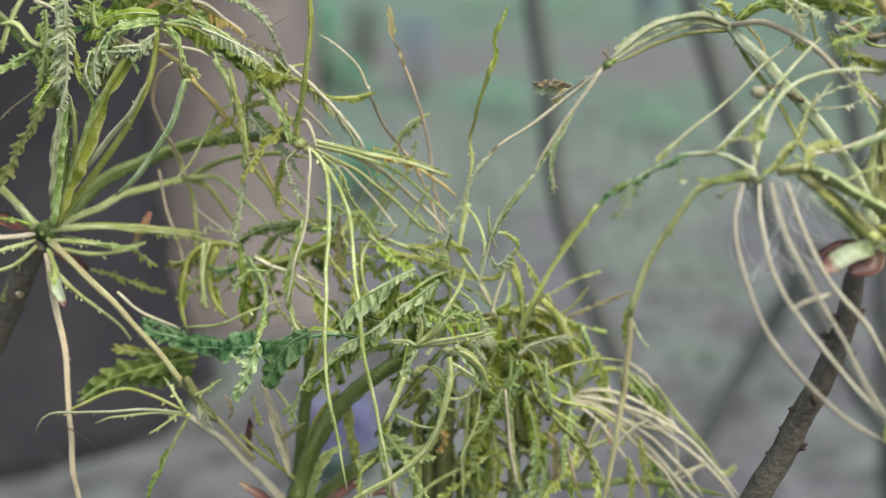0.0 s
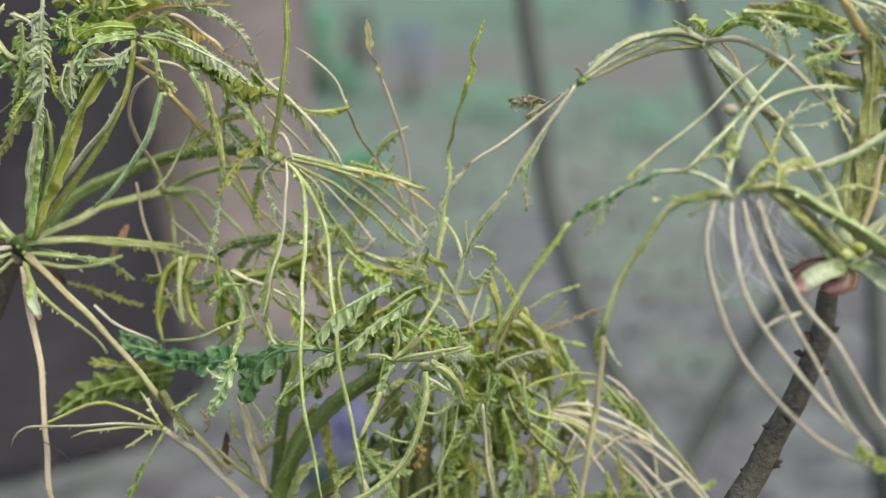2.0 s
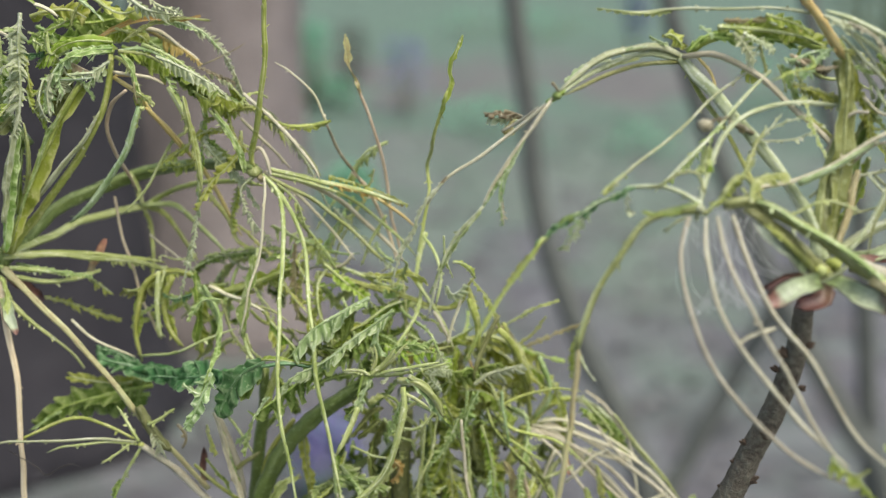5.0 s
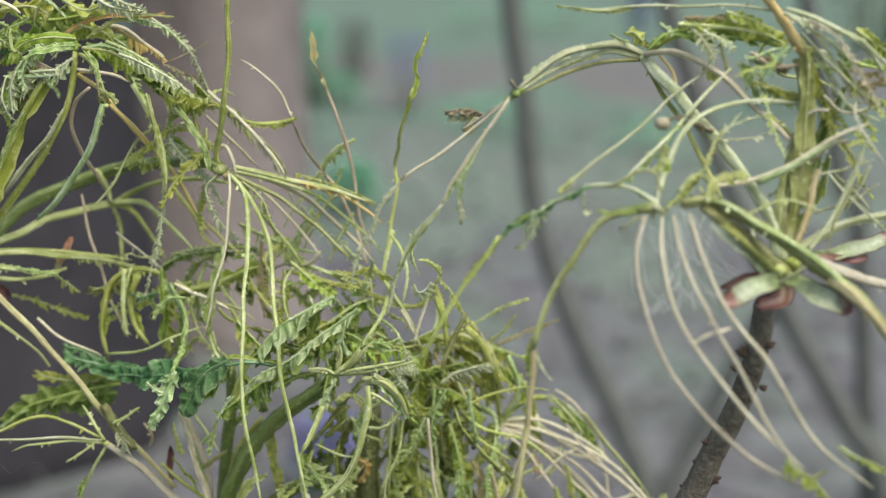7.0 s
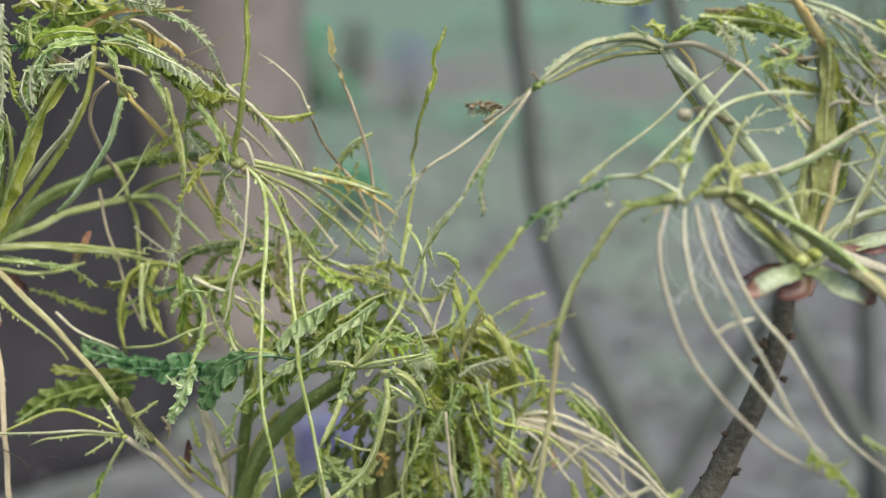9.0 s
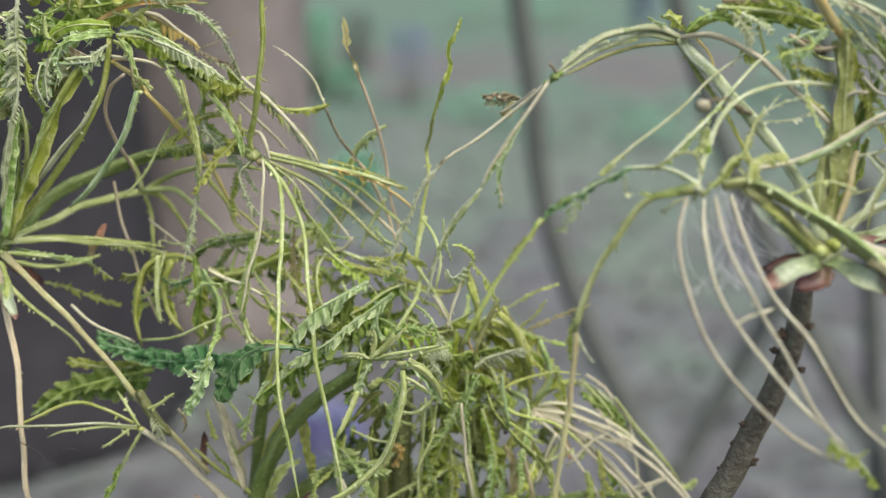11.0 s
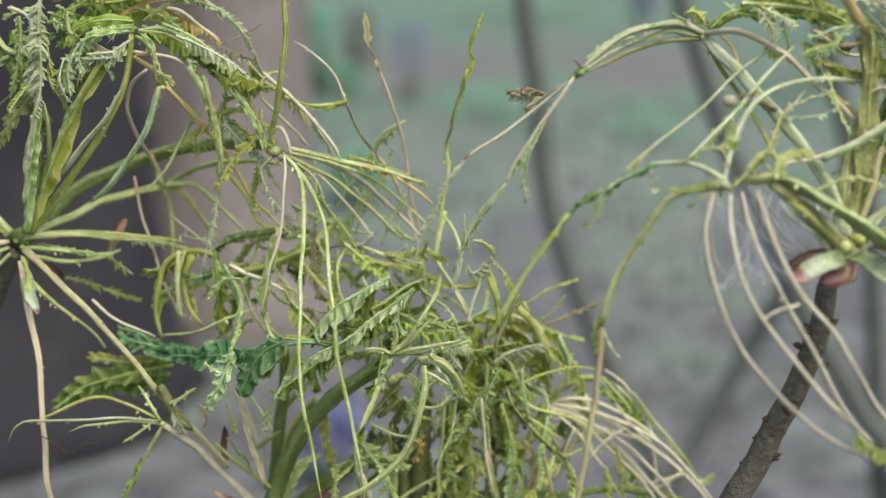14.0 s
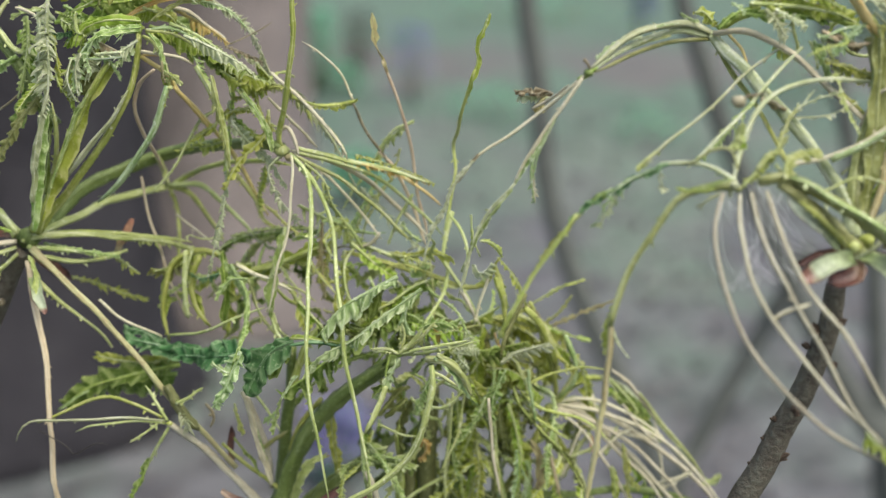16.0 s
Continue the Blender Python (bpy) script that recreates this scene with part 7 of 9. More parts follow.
frond(leaf, "yellow", 2, 2, 1.8, (-4.3, 82.0, 29.9), (-5.0, 82.0, 22.5), (-6.0, 82.0, 15.0), deep=0.55)
frond(leaf, "green", 2.2, 2.4, 2, (-2.8, 80.0, 32.5), (2.9, 80.0, 27.4), (8.5, 80.0, 23.0), deep=0.5)
frond(leaf, "dark", 4.4, 4.2, 3.8, (-15.1, 57.0, 13.5), (-18.9, 57.0, 12.1), (-21.9, 57.0, 9.3), (-24.5, 57.0, 5.0), (-26.8, 57.0, 0.0), deep=0.25, ragged=0.3)
frond(leaf, "leaf", 3.4, 2.0, 3.6, (-16.4, 60.0, 10.5), (-19.6, 60.0, 7.2), (-22.7, 60.0, 4.3), deep=0.2, ragged=0.3)
frond(leaf, "dark", 3.8, 4.0, 3.0, (-46.4, 80.0, 3.4), (-50.6, 80.0, 5.2), (-55.2, 80.0, 6.4), (-60.2, 80.0, 7.5), deep=0.45, ragged=0.4)
frond(leaf, "dark", 2.0, 2.4, 2.2, (-51.5, 83.0, 5.5), (-56.4, 83.0, 8.3), (-61.2, 83.0, 9.2), deep=0.5, ragged=0.4)
frond(leaf, "dark", 3.7, 3.7, 3.0, (-25.1, 64.0, 8.5), (-31.6, 66.0, 7.4), (-37.9, 70.0, 5.6), (-46.7, 76.0, 4.0), deep=0.3, ragged=0.4)
frond(leaf, "leaf", 3.6, 4.2, 5, (-47.5, 84.0, -0.9), (-54.9, 84.0, -2.4), (-63.9, 84.0, -4.6), (-71.4, 84.0, -7.0), (-77.6, 84.0, -11.7), deep=0.4, ragged=0.3)
frond(leaf, "olive", 2.6, 3.0, 4, (-48.4, 85.0, 0.9), (-56.5, 85.0, -0.9), (-63.8, 85.0, 0.0), (-68.9, 85.0, 1.3), deep=0.4, ragged=0.35)
frond(leaf, "frost", 1.2, 0.8, 2.6, (-71.2, 83.0, -7.6), (-75.8, 83.0, -10.4), (-79.6, 83.0, -12.9), deep=0.5)
blade(leaf, "yellow", 8.9, (32.0, 94.0, 8.8), (39.6, 96.0, 8.3), (46.7, 99.0, 5.5), (53.7, 101.0, 1.8))
blade(leaf, "olive", 6.6, (38.0, 94.0, 7.0), (44.9, 96.0, 2.5), (48.9, 97.0, -3.3), (50.8, 97.0, -9.7))
blade(leaf, "olive", 7.5, (37.5, 81.0, -10.6), (39.3, 81.0, -17.6), (40.9, 81.0, -24.5), (41.4, 81.0, -30.8))
blade(leaf, "olive", 8.0, (31.6, 80.0, -8.6), (28.6, 78.0, -15.6), (25.8, 78.0, -21.8), (22.8, 78.0, -29.6))
blade(leaf, "olive", 6.4, (37.4, 86.0, -10.7), (39.7, 86.0, -19.4), (40.9, 86.0, -27.2), (41.8, 86.0, -34.4))
blade(leaf, "olive", 8.6, (25.8, 82.0, 2.6), (33.1, 82.0, 1.1), (40.5, 84.0, 1.5), (48.8, 88.0, 2.9))
blade(leaf, "leaf", 7.0, (0.2, 69.0, -14.5), (1.3, 69.0, -19.8), (7.0, 69.0, -21.3), (12.7, 69.0, -23.7))
blade(leaf, "leaf", 8.6, (14.9, 78.0, 20.5), (7.3, 72.0, 15.6), (-1.0, 67.0, 11.2), (-9.0, 62.0, 6.0), (-18.5, 60.0, -0.6))
blade(leaf, "leek", 9.0, (7.6, 71.0, 24.9), (3.3, 67.0, 22.2), (-4.1, 63.0, 18.1), (-10.6, 61.0, 12.8))
blade(leaf, "leek", 5.0, (-38.6, 95.0, 26.6), (-33.4, 96.0, 30.0), (-24.3, 95.0, 31.4), (-14.5, 92.0, 32.4))
blade(leaf, "leaf", 5.5, (8.0, 68.0, 8.7), (6.6, 66.0, 3.5), (6.0, 64.0, 0.5), (3.1, 64.0, -3.2))
blade(leaf, "leaf", 5.6, (24.8, 72.0, 7.5), (29.8, 73.0, 6.3), (35.6, 75.0, 6.5), (42.2, 78.0, 7.1))
blade(leaf, "moss", 4.8, (-2.8, 76.0, 13.4), (2.8, 77.0, 13.4), (7.8, 78.0, 15.3))
blade(leaf, "leek", 4.2, (10.7, 75.0, 15.5), (15.0, 75.0, 13.2), (18.5, 75.0, 11.0))
blade(leaf, "leaf", 10.3, (-48.6, 85.0, -3.6), (-55.4, 86.0, -4.3), (-62.3, 87.0, -5.6), (-70.1, 88.0, -7.8))
blade(leaf, "moss", 7.4, (27.9, 91.9, -26.1), (26.2, 89.2, -30.2), (21.8, 88.3, -35.0), (18.6, 88.8, -39.7))
blade(leaf, "leaf", 4.1, (19.0, 89.1, -28.6), (18.7, 89.4, -31.9), (17.3, 92.6, -36.3), (18.5, 91.8, -38.8))
blade(leaf, "leaf", 4.5, (10.7, 92.9, -28.0), (11.0, 88.0, -30.5), (12.8, 91.9, -36.5), (16.2, 92.8, -40.7))
blade(leaf, "leaf", 4.7, (10.1, 92.8, -9.8), (9.4, 89.0, -11.9), (11.5, 92.8, -16.6), (13.0, 89.9, -18.4))
blade(leaf, "leek", 5.2, (3.4, 91.0, -16.3), (1.4, 88.0, -17.9), (0.7, 91.4, -21.9), (-1.9, 89.7, -23.6))
blade(leaf, "olive", 5.9, (14.4, 88.9, -27.1), (15.9, 89.3, -31.1), (16.1, 92.7, -36.4), (14.3, 92.7, -39.8))
blade(leaf, "olive", 6.3, (17.1, 88.0, -15.0), (18.0, 88.2, -19.1), (16.1, 88.9, -23.5), (14.4, 92.8, -28.5))
blade(leaf, "leek", 6.0, (11.8, 92.5, -26.6), (8.1, 89.3, -29.9), (2.4, 90.3, -34.8), (-0.4, 90.9, -39.0))
blade(leaf, "dull", 4.8, (35.2, 90.6, -14.8), (34.5, 89.8, -18.7), (34.7, 88.7, -22.4), (37.1, 89.4, -26.2))
blade(leaf, "dull", 6.5, (31.4, 91.6, -7.4), (28.5, 89.5, -10.2), (28.3, 90.4, -14.0), (28.6, 91.6, -17.5))
blade(leaf, "leek", 7.3, (5.9, 90.3, -21.3), (3.9, 90.1, -23.5), (4.0, 88.3, -25.0), (2.1, 92.6, -28.5))
blade(leaf, "leaf", 6.5, (3.4, 91.9, -18.9), (3.3, 88.5, -20.3), (2.4, 90.2, -23.6), (-0.5, 88.7, -25.4))
blade(leaf, "olive", 7.9, (35.8, 90.3, -12.7), (37.6, 90.4, -18.8), (36.8, 91.6, -25.4), (35.3, 90.4, -30.3))
blade(leaf, "leaf", 6.5, (15.3, 90.5, -15.8), (17.5, 89.7, -19.2), (17.3, 88.4, -22.3), (18.7, 89.4, -25.8))
blade(leaf, "leek", 6.8, (35.4, 91.3, -29.5), (34.8, 91.8, -35.2), (34.3, 89.8, -39.8), (36.4, 91.5, -45.3))
blade(leaf, "leek", 7.8, (15.2, 89.7, -17.9), (11.1, 88.9, -22.1), (9.4, 92.3, -27.9), (9.0, 90.4, -31.1))
blade(leaf, "olive", 5.4, (42.1, 89.2, 3.3), (44.3, 89.7, -0.3), (43.7, 90.1, -4.0), (43.6, 87.8, -6.3))
blade(leaf, "olive", 6.1, (45.0, 88.6, -4.9), (42.4, 86.8, -9.9), (39.1, 90.2, -16.6), (38.3, 90.7, -21.6))
blade(leaf, "olive", 6.5, (35.4, 90.7, -2.8), (31.6, 88.6, -6.8), (29.6, 90.7, -12.2), (29.5, 87.5, -15.2))
blade(leaf, "olive", 4.6, (36.4, 88.2, -4.7), (36.7, 89.3, -10.9), (39.6, 87.1, -15.9), (42.0, 89.4, -21.8))
blade(leaf, "dull", 7.6, (37.2, 86.6, 8.5), (37.7, 90.8, 3.8), (39.2, 88.4, 1.1), (38.5, 88.7, -1.9))
blade(leaf, "olive", 5.0, (31.5, 90.5, 2.6), (32.1, 86.0, 1.2), (31.7, 88.0, -2.2), (29.4, 87.4, -4.4))
blade(leaf, "dull", 6.2, (32.0, 87.5, 7.1), (31.5, 87.5, 3.9), (28.2, 88.6, 0.3), (25.4, 90.8, -3.3))
blade(leaf, "olive", 5.9, (30.0, 86.8, 3.7), (31.8, 87.9, -0.2), (31.8, 88.4, -4.0), (33.7, 87.0, -6.6))
blade(leaf, "leaf", 4.4, (26.2, 88.8, 7.1), (22.2, 89.1, 3.0), (19.0, 86.7, -0.4), (18.4, 89.1, -4.7))
blade(leaf, "olive", 5.9, (45.8, 89.5, 2.5), (44.2, 87.9, -0.5), (45.5, 90.3, -4.7), (46.6, 86.8, -6.5))
blade(leaf, "moss", 5.3, (7.3, 86.9, 10.3), (8.9, 84.5, 9.0), (7.8, 83.4, 7.3), (7.4, 84.4, 5.3))
blade(leaf, "moss", 7.3, (-1.2, 82.1, 13.0), (-1.9, 84.7, 10.1), (-3.4, 83.4, 8.3), (-2.8, 86.7, 5.5))
blade(leaf, "leaf", 5.2, (12.2, 85.0, 16.1), (11.0, 84.4, 14.5), (11.3, 85.2, 12.4), (13.3, 85.0, 10.9))
blade(leaf, "leek", 6.8, (10.6, 85.1, 17.4), (8.3, 85.7, 15.4), (8.8, 82.1, 14.4), (8.9, 83.7, 12.3))
blade(leaf, "leek", 5.8, (8.2, 86.6, 9.7), (9.2, 86.4, 8.3), (11.6, 84.7, 7.3), (11.6, 82.1, 6.9))
blade(leaf, "leek", 6.6, (10.0, 86.3, 13.8), (11.0, 86.2, 11.0), (10.9, 84.4, 8.6), (8.8, 85.4, 5.8))
blade(leaf, "leaf", 7.3, (9.5, 85.5, 9.1), (10.9, 84.2, 6.4), (9.6, 83.4, 3.6), (8.4, 85.9, 0.2))
blade(leaf, "olive", 7.9, (56.7, 98.7, -16.7), (57.7, 98.1, -21.2), (56.0, 98.7, -26.1), (54.9, 96.2, -29.3))
blade(leaf, "olive", 5.3, (54.1, 98.1, -19.3), (54.9, 96.3, -21.3), (55.0, 98.0, -24.5), (57.2, 98.4, -26.9))
blade(leaf, "olive", 6.8, (41.9, 96.7, -15.5), (38.9, 97.5, -21.2), (37.6, 100.6, -27.9), (38.0, 96.7, -31.2))
blade(leaf, "olive", 6.2, (51.0, 99.3, -23.1), (51.7, 99.7, -27.8), (55.0, 97.4, -31.5), (57.9, 98.9, -36.0))
blade(leaf, "olive", 5.3, (40.0, 99.0, -22.6), (39.6, 98.4, -25.2), (40.8, 100.7, -28.8), (39.4, 97.9, -30.2))
blade(leaf, "dull", 5.2, (38.6, 100.7, -30.1), (42.4, 98.7, -33.9), (44.8, 97.1, -37.9), (44.9, 96.3, -41.5))
blade(leaf, "leaf", 7.5, (-35.9, 96.3, 15.4), (-34.0, 95.9, 12.0), (-34.7, 94.7, 8.9), (-34.7, 94.1, 6.2))
blade(leaf, "leek", 6.4, (-30.8, 95.2, 19.6), (-30.0, 98.4, 16.1), (-29.6, 96.4, 13.9), (-27.2, 95.6, 11.8))
blade(leaf, "leaf", 7.8, (-14.4, 96.1, 27.7), (-17.0, 98.0, 25.7), (-17.9, 97.7, 24.2), (-16.5, 94.4, 23.6))
blade(leaf, "olive", 5.4, (-11.2, 95.2, 20.8), (-11.7, 95.7, 17.9), (-9.4, 97.1, 14.8), (-7.6, 95.7, 12.7))
blade(leaf, "leek", 5.7, (-31.3, 98.3, 25.6), (-32.4, 96.6, 23.6), (-32.3, 97.0, 21.1), (-34.3, 96.9, 19.1))
blade(leaf, "leaf", 4.8, (-18.8, 96.5, 22.0), (-16.5, 98.7, 20.0), (-15.2, 97.3, 18.9), (-16.0, 95.7, 18.0))
blade(leaf, "olive", 5.9, (-28.9, 94.5, 24.0), (-29.7, 94.8, 21.4), (-33.2, 94.8, 18.9), (-36.5, 95.9, 16.4))
frond(leaf, "cream", 1, 1.3, 7, (-29.0, 66.0, -2.0), (-27.6, 66.0, -7.0), (-25.6, 66.0, -15.0), (-23.3, 66.0, -22.0), (-22.3, 66.0, -26.5), deep=0.1)
frond(leaf, "frost", 0.6, 0.9, 2.5, (-28.5, 67.0, -4.1), (-26.4, 67.0, -10.8), (-24.1, 67.0, -18.3), deep=0.5)
frond(leaf, "yellow", 1, 1, 2, (-31.9, 72.0, -7.3), (-31.3, 72.0, -11.5), (-30.0, 72.0, -15.6), deep=0.5)
frond(leaf, "leaf", 1.2, 1, 2.2, (-28.4, 74.0, -9.8), (-26.9, 74.0, -17.1), (-24.3, 74.0, -23.3), deep=0.5)
frond(leaf, "leaf", 1, 1, 2.2, (-32.8, 74.0, -17.1), (-29.3, 74.0, -21.7), (-26.3, 74.0, -27.9), deep=0.5)
thread(leaf, "pale", .4, .3, (-26.9, 68.0, -2.4), (-23.9, 68.0, -6.7), (-20.1, 68.0, -13.1))
thread(leaf, "frost", .35, .3, (-21.1, 68.0, -8.3), (-22.9, 68.0, -10.1), (-24.3, 68.0, -11.1))
thread(leaf, "dull", .7, .5, (-25.5, 76.0, -20.6), (-22.9, 76.0, -18.2), (-19.2, 76.0, -16.0))
thread(leaf, "leek", 1.25, 1.15, (-18.6, 86.0, -41.6), (-8.6, 86.0, -33.1), (0.5, 86.0, -26.7), (10.3, 86.0, -19.3))
thread(leaf, "olive", .8, .6, (-10.7, 80.0, -8.6), (-16.7, 80.0, -16.3), (-19.1, 80.0, -24.0), (-20.3, 80.0, -31.9))
frond(leaf, "leaf", 1.5, 1.5, 2.2, (-12.2, 82.0, -4.6), (-16.7, 82.0, -9.2), (-19.8, 82.0, -15.4), deep=0.5)
frond(leaf, "frost", 0.8, 1.4, 2, (-18.7, 60.0, -1.7), (-19.9, 60.0, -6.1), (-20.9, 60.0, -11.2), deep=0.55)
frond(leaf, "silver", 0.9, 1.2, 1.8, (-14.0, 55.0, 5.6), (-16.1, 55.0, 3.1), (-18.2, 55.0, -0.0), deep=0.6)
knot(leaf, "brown", .5, (-25.7, 70.0, -21.2))
knot(leaf, "brown", .45, (-8.2, 66.0, -19.0))
knot(leaf, "brown", .5, (-37.7, 70.0, -9.6))
thread(leaf, "brown", .45, .3, (-38.9, 70.0, -6.6), (-37.3, 70.0, -9.9), (-38.0, 70.0, -12.9))
frond(leaf, "leaf", 2.2, 2.4, 2.4, (-16.2, 80.0, 3.6), (-12.0, 80.0, -0.9), (-9.2, 80.0, -7.0), deep=0.5)
frond(leaf, "leaf", 2, 2.4, 2.4, (-7.6, 80.0, -0.9), (-1.8, 80.0, 2.1), (4.0, 80.0, 3.3), deep=0.5)
frond(leaf, "olive", 1.6, 1.8, 2, (2.7, 76.0, -1.2), (8.4, 76.0, -5.7), (10.5, 76.0, -11.8), deep=0.5)
frond(leaf, "frost", 1.8, 1, 1.5, (21.3, 66.0, 6.4), (23.3, 66.0, 2.0), (27.1, 66.0, -3.9), deep=0.6)
frond(leaf, "silver", 1, 1.6, 2.6, (18.4, 54.0, 10.4), (22.5, 54.0, 7.3), (25.2, 54.0, 3.3), (26.8, 54.0, 0.2), deep=0.3)
thread(leaf, "pale", .7, .5, (19.1, 54.0, 11.2), (23.6, 54.0, 8.4), (26.8, 54.0, 2.2))
thread(leaf, "pale", .5, .4, (23.7, 60.0, 6.8), (20.5, 60.0, 2.5), (17.1, 60.0, 0.8))
thread(leaf, "cream", .5, .4, (31.8, 68.0, -4.6), (32.0, 68.0, -10.5), (32.9, 68.0, -19.5), (34.9, 68.0, -30.2))
thread(leaf, "pale", .55, .45, (32.7, 70.0, -17.3), (33.9, 70.0, -23.3), (36.0, 70.0, -33.3))
thread(leaf, "pale", .5, .4, (21.7, 78.0, -8.0), (22.2, 78.0, -15.6), (21.7, 78.0, -24.9), (22.0, 78.0, -35.9))
thread(leaf, "pale", .6, .45, (38.8, 80.0, 2.0), (41.5, 80.0, -4.1), (42.6, 80.0, -10.2))
thread(leaf, "silver", .5, .4, (42.2, 76.0, 0.2), (43.3, 76.0, -7.3), (44.2, 76.0, -14.2))
thread(leaf, "pink", .5, .4, (47.8, 80.0, -18.0), (48.8, 80.0, -25.7), (51.0, 80.0, -35.2))
thread(leaf, "cream", .5, .35, (56.7, 84.0, -18.2), (54.2, 84.0, -24.9), (51.6, 84.0, -32.4))
thread(leaf, "cream", .5, .4, (49.2, 88.0, -22.5), (53.1, 88.0, -28.9), (58.5, 88.0, -36.9))
thread(leaf, "pale", .45, .35, (49.7, 84.0, -27.3), (55.7, 84.0, -25.7), (61.5, 84.0, -22.6))
frond(leaf, "green", 1, 1.6, 1.4, (47.9, 80.0, -25.7), (49.5, 80.0, -32.0), (50.3, 80.0, -39.2), deep=0.6)
frond(leaf, "yellow", 1.4, 1.6, 1.4, (68.0, 88.0, -24.1), (69.7, 88.0, -32.1), (70.9, 88.0, -42.1), deep=0.6)
frond(leaf, "leaf", 1.6, 1.6, 2, (67.8, 100.0, -15.6), (72.5, 100.0, -18.0), (77.3, 100.0, -23.7), deep=0.5)
frond(leaf, "yellow", 1, 1.6, 1.8, (66.2, 100.0, -14.0), (70.9, 100.0, -17.2), (76.4, 100.0, -21.3), deep=0.5)
frond(leaf, "grey", 1, 1, 1.3, (68.9, 98.0, -11.4), (72.1, 98.0, -14.1), (75.2, 98.0, -15.7), deep=0.6)
thread(leaf, "cream", .5, .4, (65.5, 96.0, -6.2), (70.9, 96.0, -10.2), (74.9, 96.0, -15.8), (78.1, 96.0, -20.7))
thread(leaf, "char", 0.16, 0.12, (-78.8, 62.0, -10.6), (-72.5, 62.0, -14.4), (-70.4, 62.0, -16.9), (-66.7, 62.0, -15.3), (-63.9, 62.0, -14.1), (-61.7, 62.0, -14.7))
thread(leaf, "cream", .55, .4, (50.5, 92.0, -14.4), (60.8, 92.0, -16.3), (71.4, 92.0, -20.0), (82.3, 92.0, -27.3), (90.2, 92.0, -35.4), (97.0, 92.0, -44.4))
thread(leaf, "cream", .6, .4, (50.4, 91.0, -14.7), (60.0, 91.0, -18.5), (69.9, 91.0, -24.9), (79.3, 91.0, -33.3), (86.5, 91.0, -43.1))
thread(leaf, "cream", .5, .4, (50.6, 90.0, -14.6), (59.1, 90.0, -19.7), (67.6, 90.0, -27.3), (75.4, 90.0, -35.3), (81.0, 90.0, -43.5))
thread(leaf, "cream", .45, .35, (50.3, 93.0, -14.4), (57.8, 93.0, -13.2), (66.9, 93.0, -15.6), (76.9, 93.0, -22.0), (85.6, 93.0, -30.9), (92.8, 93.0, -39.0))
thread(leaf, "cream", .45, .35, (50.2, 89.0, -14.6), (56.8, 89.0, -20.5), (63.8, 89.0, -29.3), (68.5, 89.0, -37.4), (71.7, 89.0, -43.9))
thread(leaf, "pale", .45, .35, (73.1, 95.0, -12.3), (80.3, 95.0, -21.9), (86.7, 95.0, -30.0), (91.6, 95.0, -36.6))
thread(leaf, "cream", .4, .3, (60.1, 90.0, -29.7), (66.7, 90.0, -23.3), (71.2, 90.0, -20.4))
thread(leaf, "cream", .4, .3, (78.0, 92.0, -37.0), (83.3, 92.0, -35.7), (88.9, 92.0, -32.4))
thread(leaf, "cream", .4, .3, (68.0, 90.0, -13.7), (73.5, 90.0, -20.9), (78.1, 90.0, -24.9))
thread(leaf, "pale", .5, .35, (64.6, 94.0, -8.0), (70.0, 94.0, -13.5), (73.2, 94.0, -18.3))
frond(leaf, "leaf", 1.6, 1.8, 2.4, (67.3, 97.0, -11.7), (72.0, 97.0, -15.4), (76.7, 97.0, -20.2), deep=0.45, ragged=0.5)
frond(leaf, "olive", 1.4, 1.6, 2.6, (65.5, 88.0, -30.5), (66.5, 88.0, -36.1), (66.4, 88.0, -43.4), deep=0.4, ragged=0.5)
frond(leaf, "olive", 1.3, 1.3, 2.2, (68.1, 88.0, -27.3), (70.1, 88.0, -33.7), (72.9, 88.0, -36.9), deep=0.5)
frond(leaf, "amber", 1.6, 1.6, 5, (42.9, 77.0, -19.2), (45.5, 77.0, -24.6), (44.8, 77.0, -32.4), deep=0.2, ragged=0.5)
knot(leaf, "olive", 1.5, (49.0, 91.0, -15.0))
knot(leaf, "char", 0.75, (43.5, 82.0, -17.4))
knot(leaf, "char", 0.6, (40.8, 82.0, -13.4))
bud_scale(shoot_low, "scaleorange", 1.4, (60.1, 90.0, -22.0), (60.7, 90.0, -24.0), (61.1, 90.0, -26.1), (61.4, 90.0, -27.7))

# shoot_bright
stem(shoot_bright, "bark", 2.04, 3.08, (99.0, 6.0, 40.2), (98.6, 9.0, 30.0), (95.1, 15.0, 13.4), (89.7, 19.0, -2.1), (83.6, 22.0, -16.5), grounded=True)
bud_scale(shoot_bright, "scalemint", 3.0, (96.1, -5.0, 51.2), (91.7, -8.0, 54.9), (87.9, -9.0, 58.4), (84.4, -9.0, 61.8))
bud_scale(shoot_bright, "scalebig", 4.4, (98.8, -6.0, 49.1), (94.7, -10.0, 49.2), (90.6, -13.0, 48.2), (86.9, -14.0, 46.8))
bud_scale(shoot_bright, "scalebig", 4.2, (100.3, -6.0, 48.9), (102.8, -10.0, 48.5), (106.0, -13.0, 47.2), (110.7, -14.0, 45.5))
bud_scale(shoot_bright, "scalebig", 3.4, (108.8, 6.0, 50.8), (113.8, 8.0, 50.8), (119.1, 11.0, 51.6), (125.5, 14.0, 53.8))
bud_scale(shoot_bright, "scale", 1.7, (108.6, 4.0, 51.4), (113.9, 7.0, 50.7), (119.5, 9.0, 50.1))
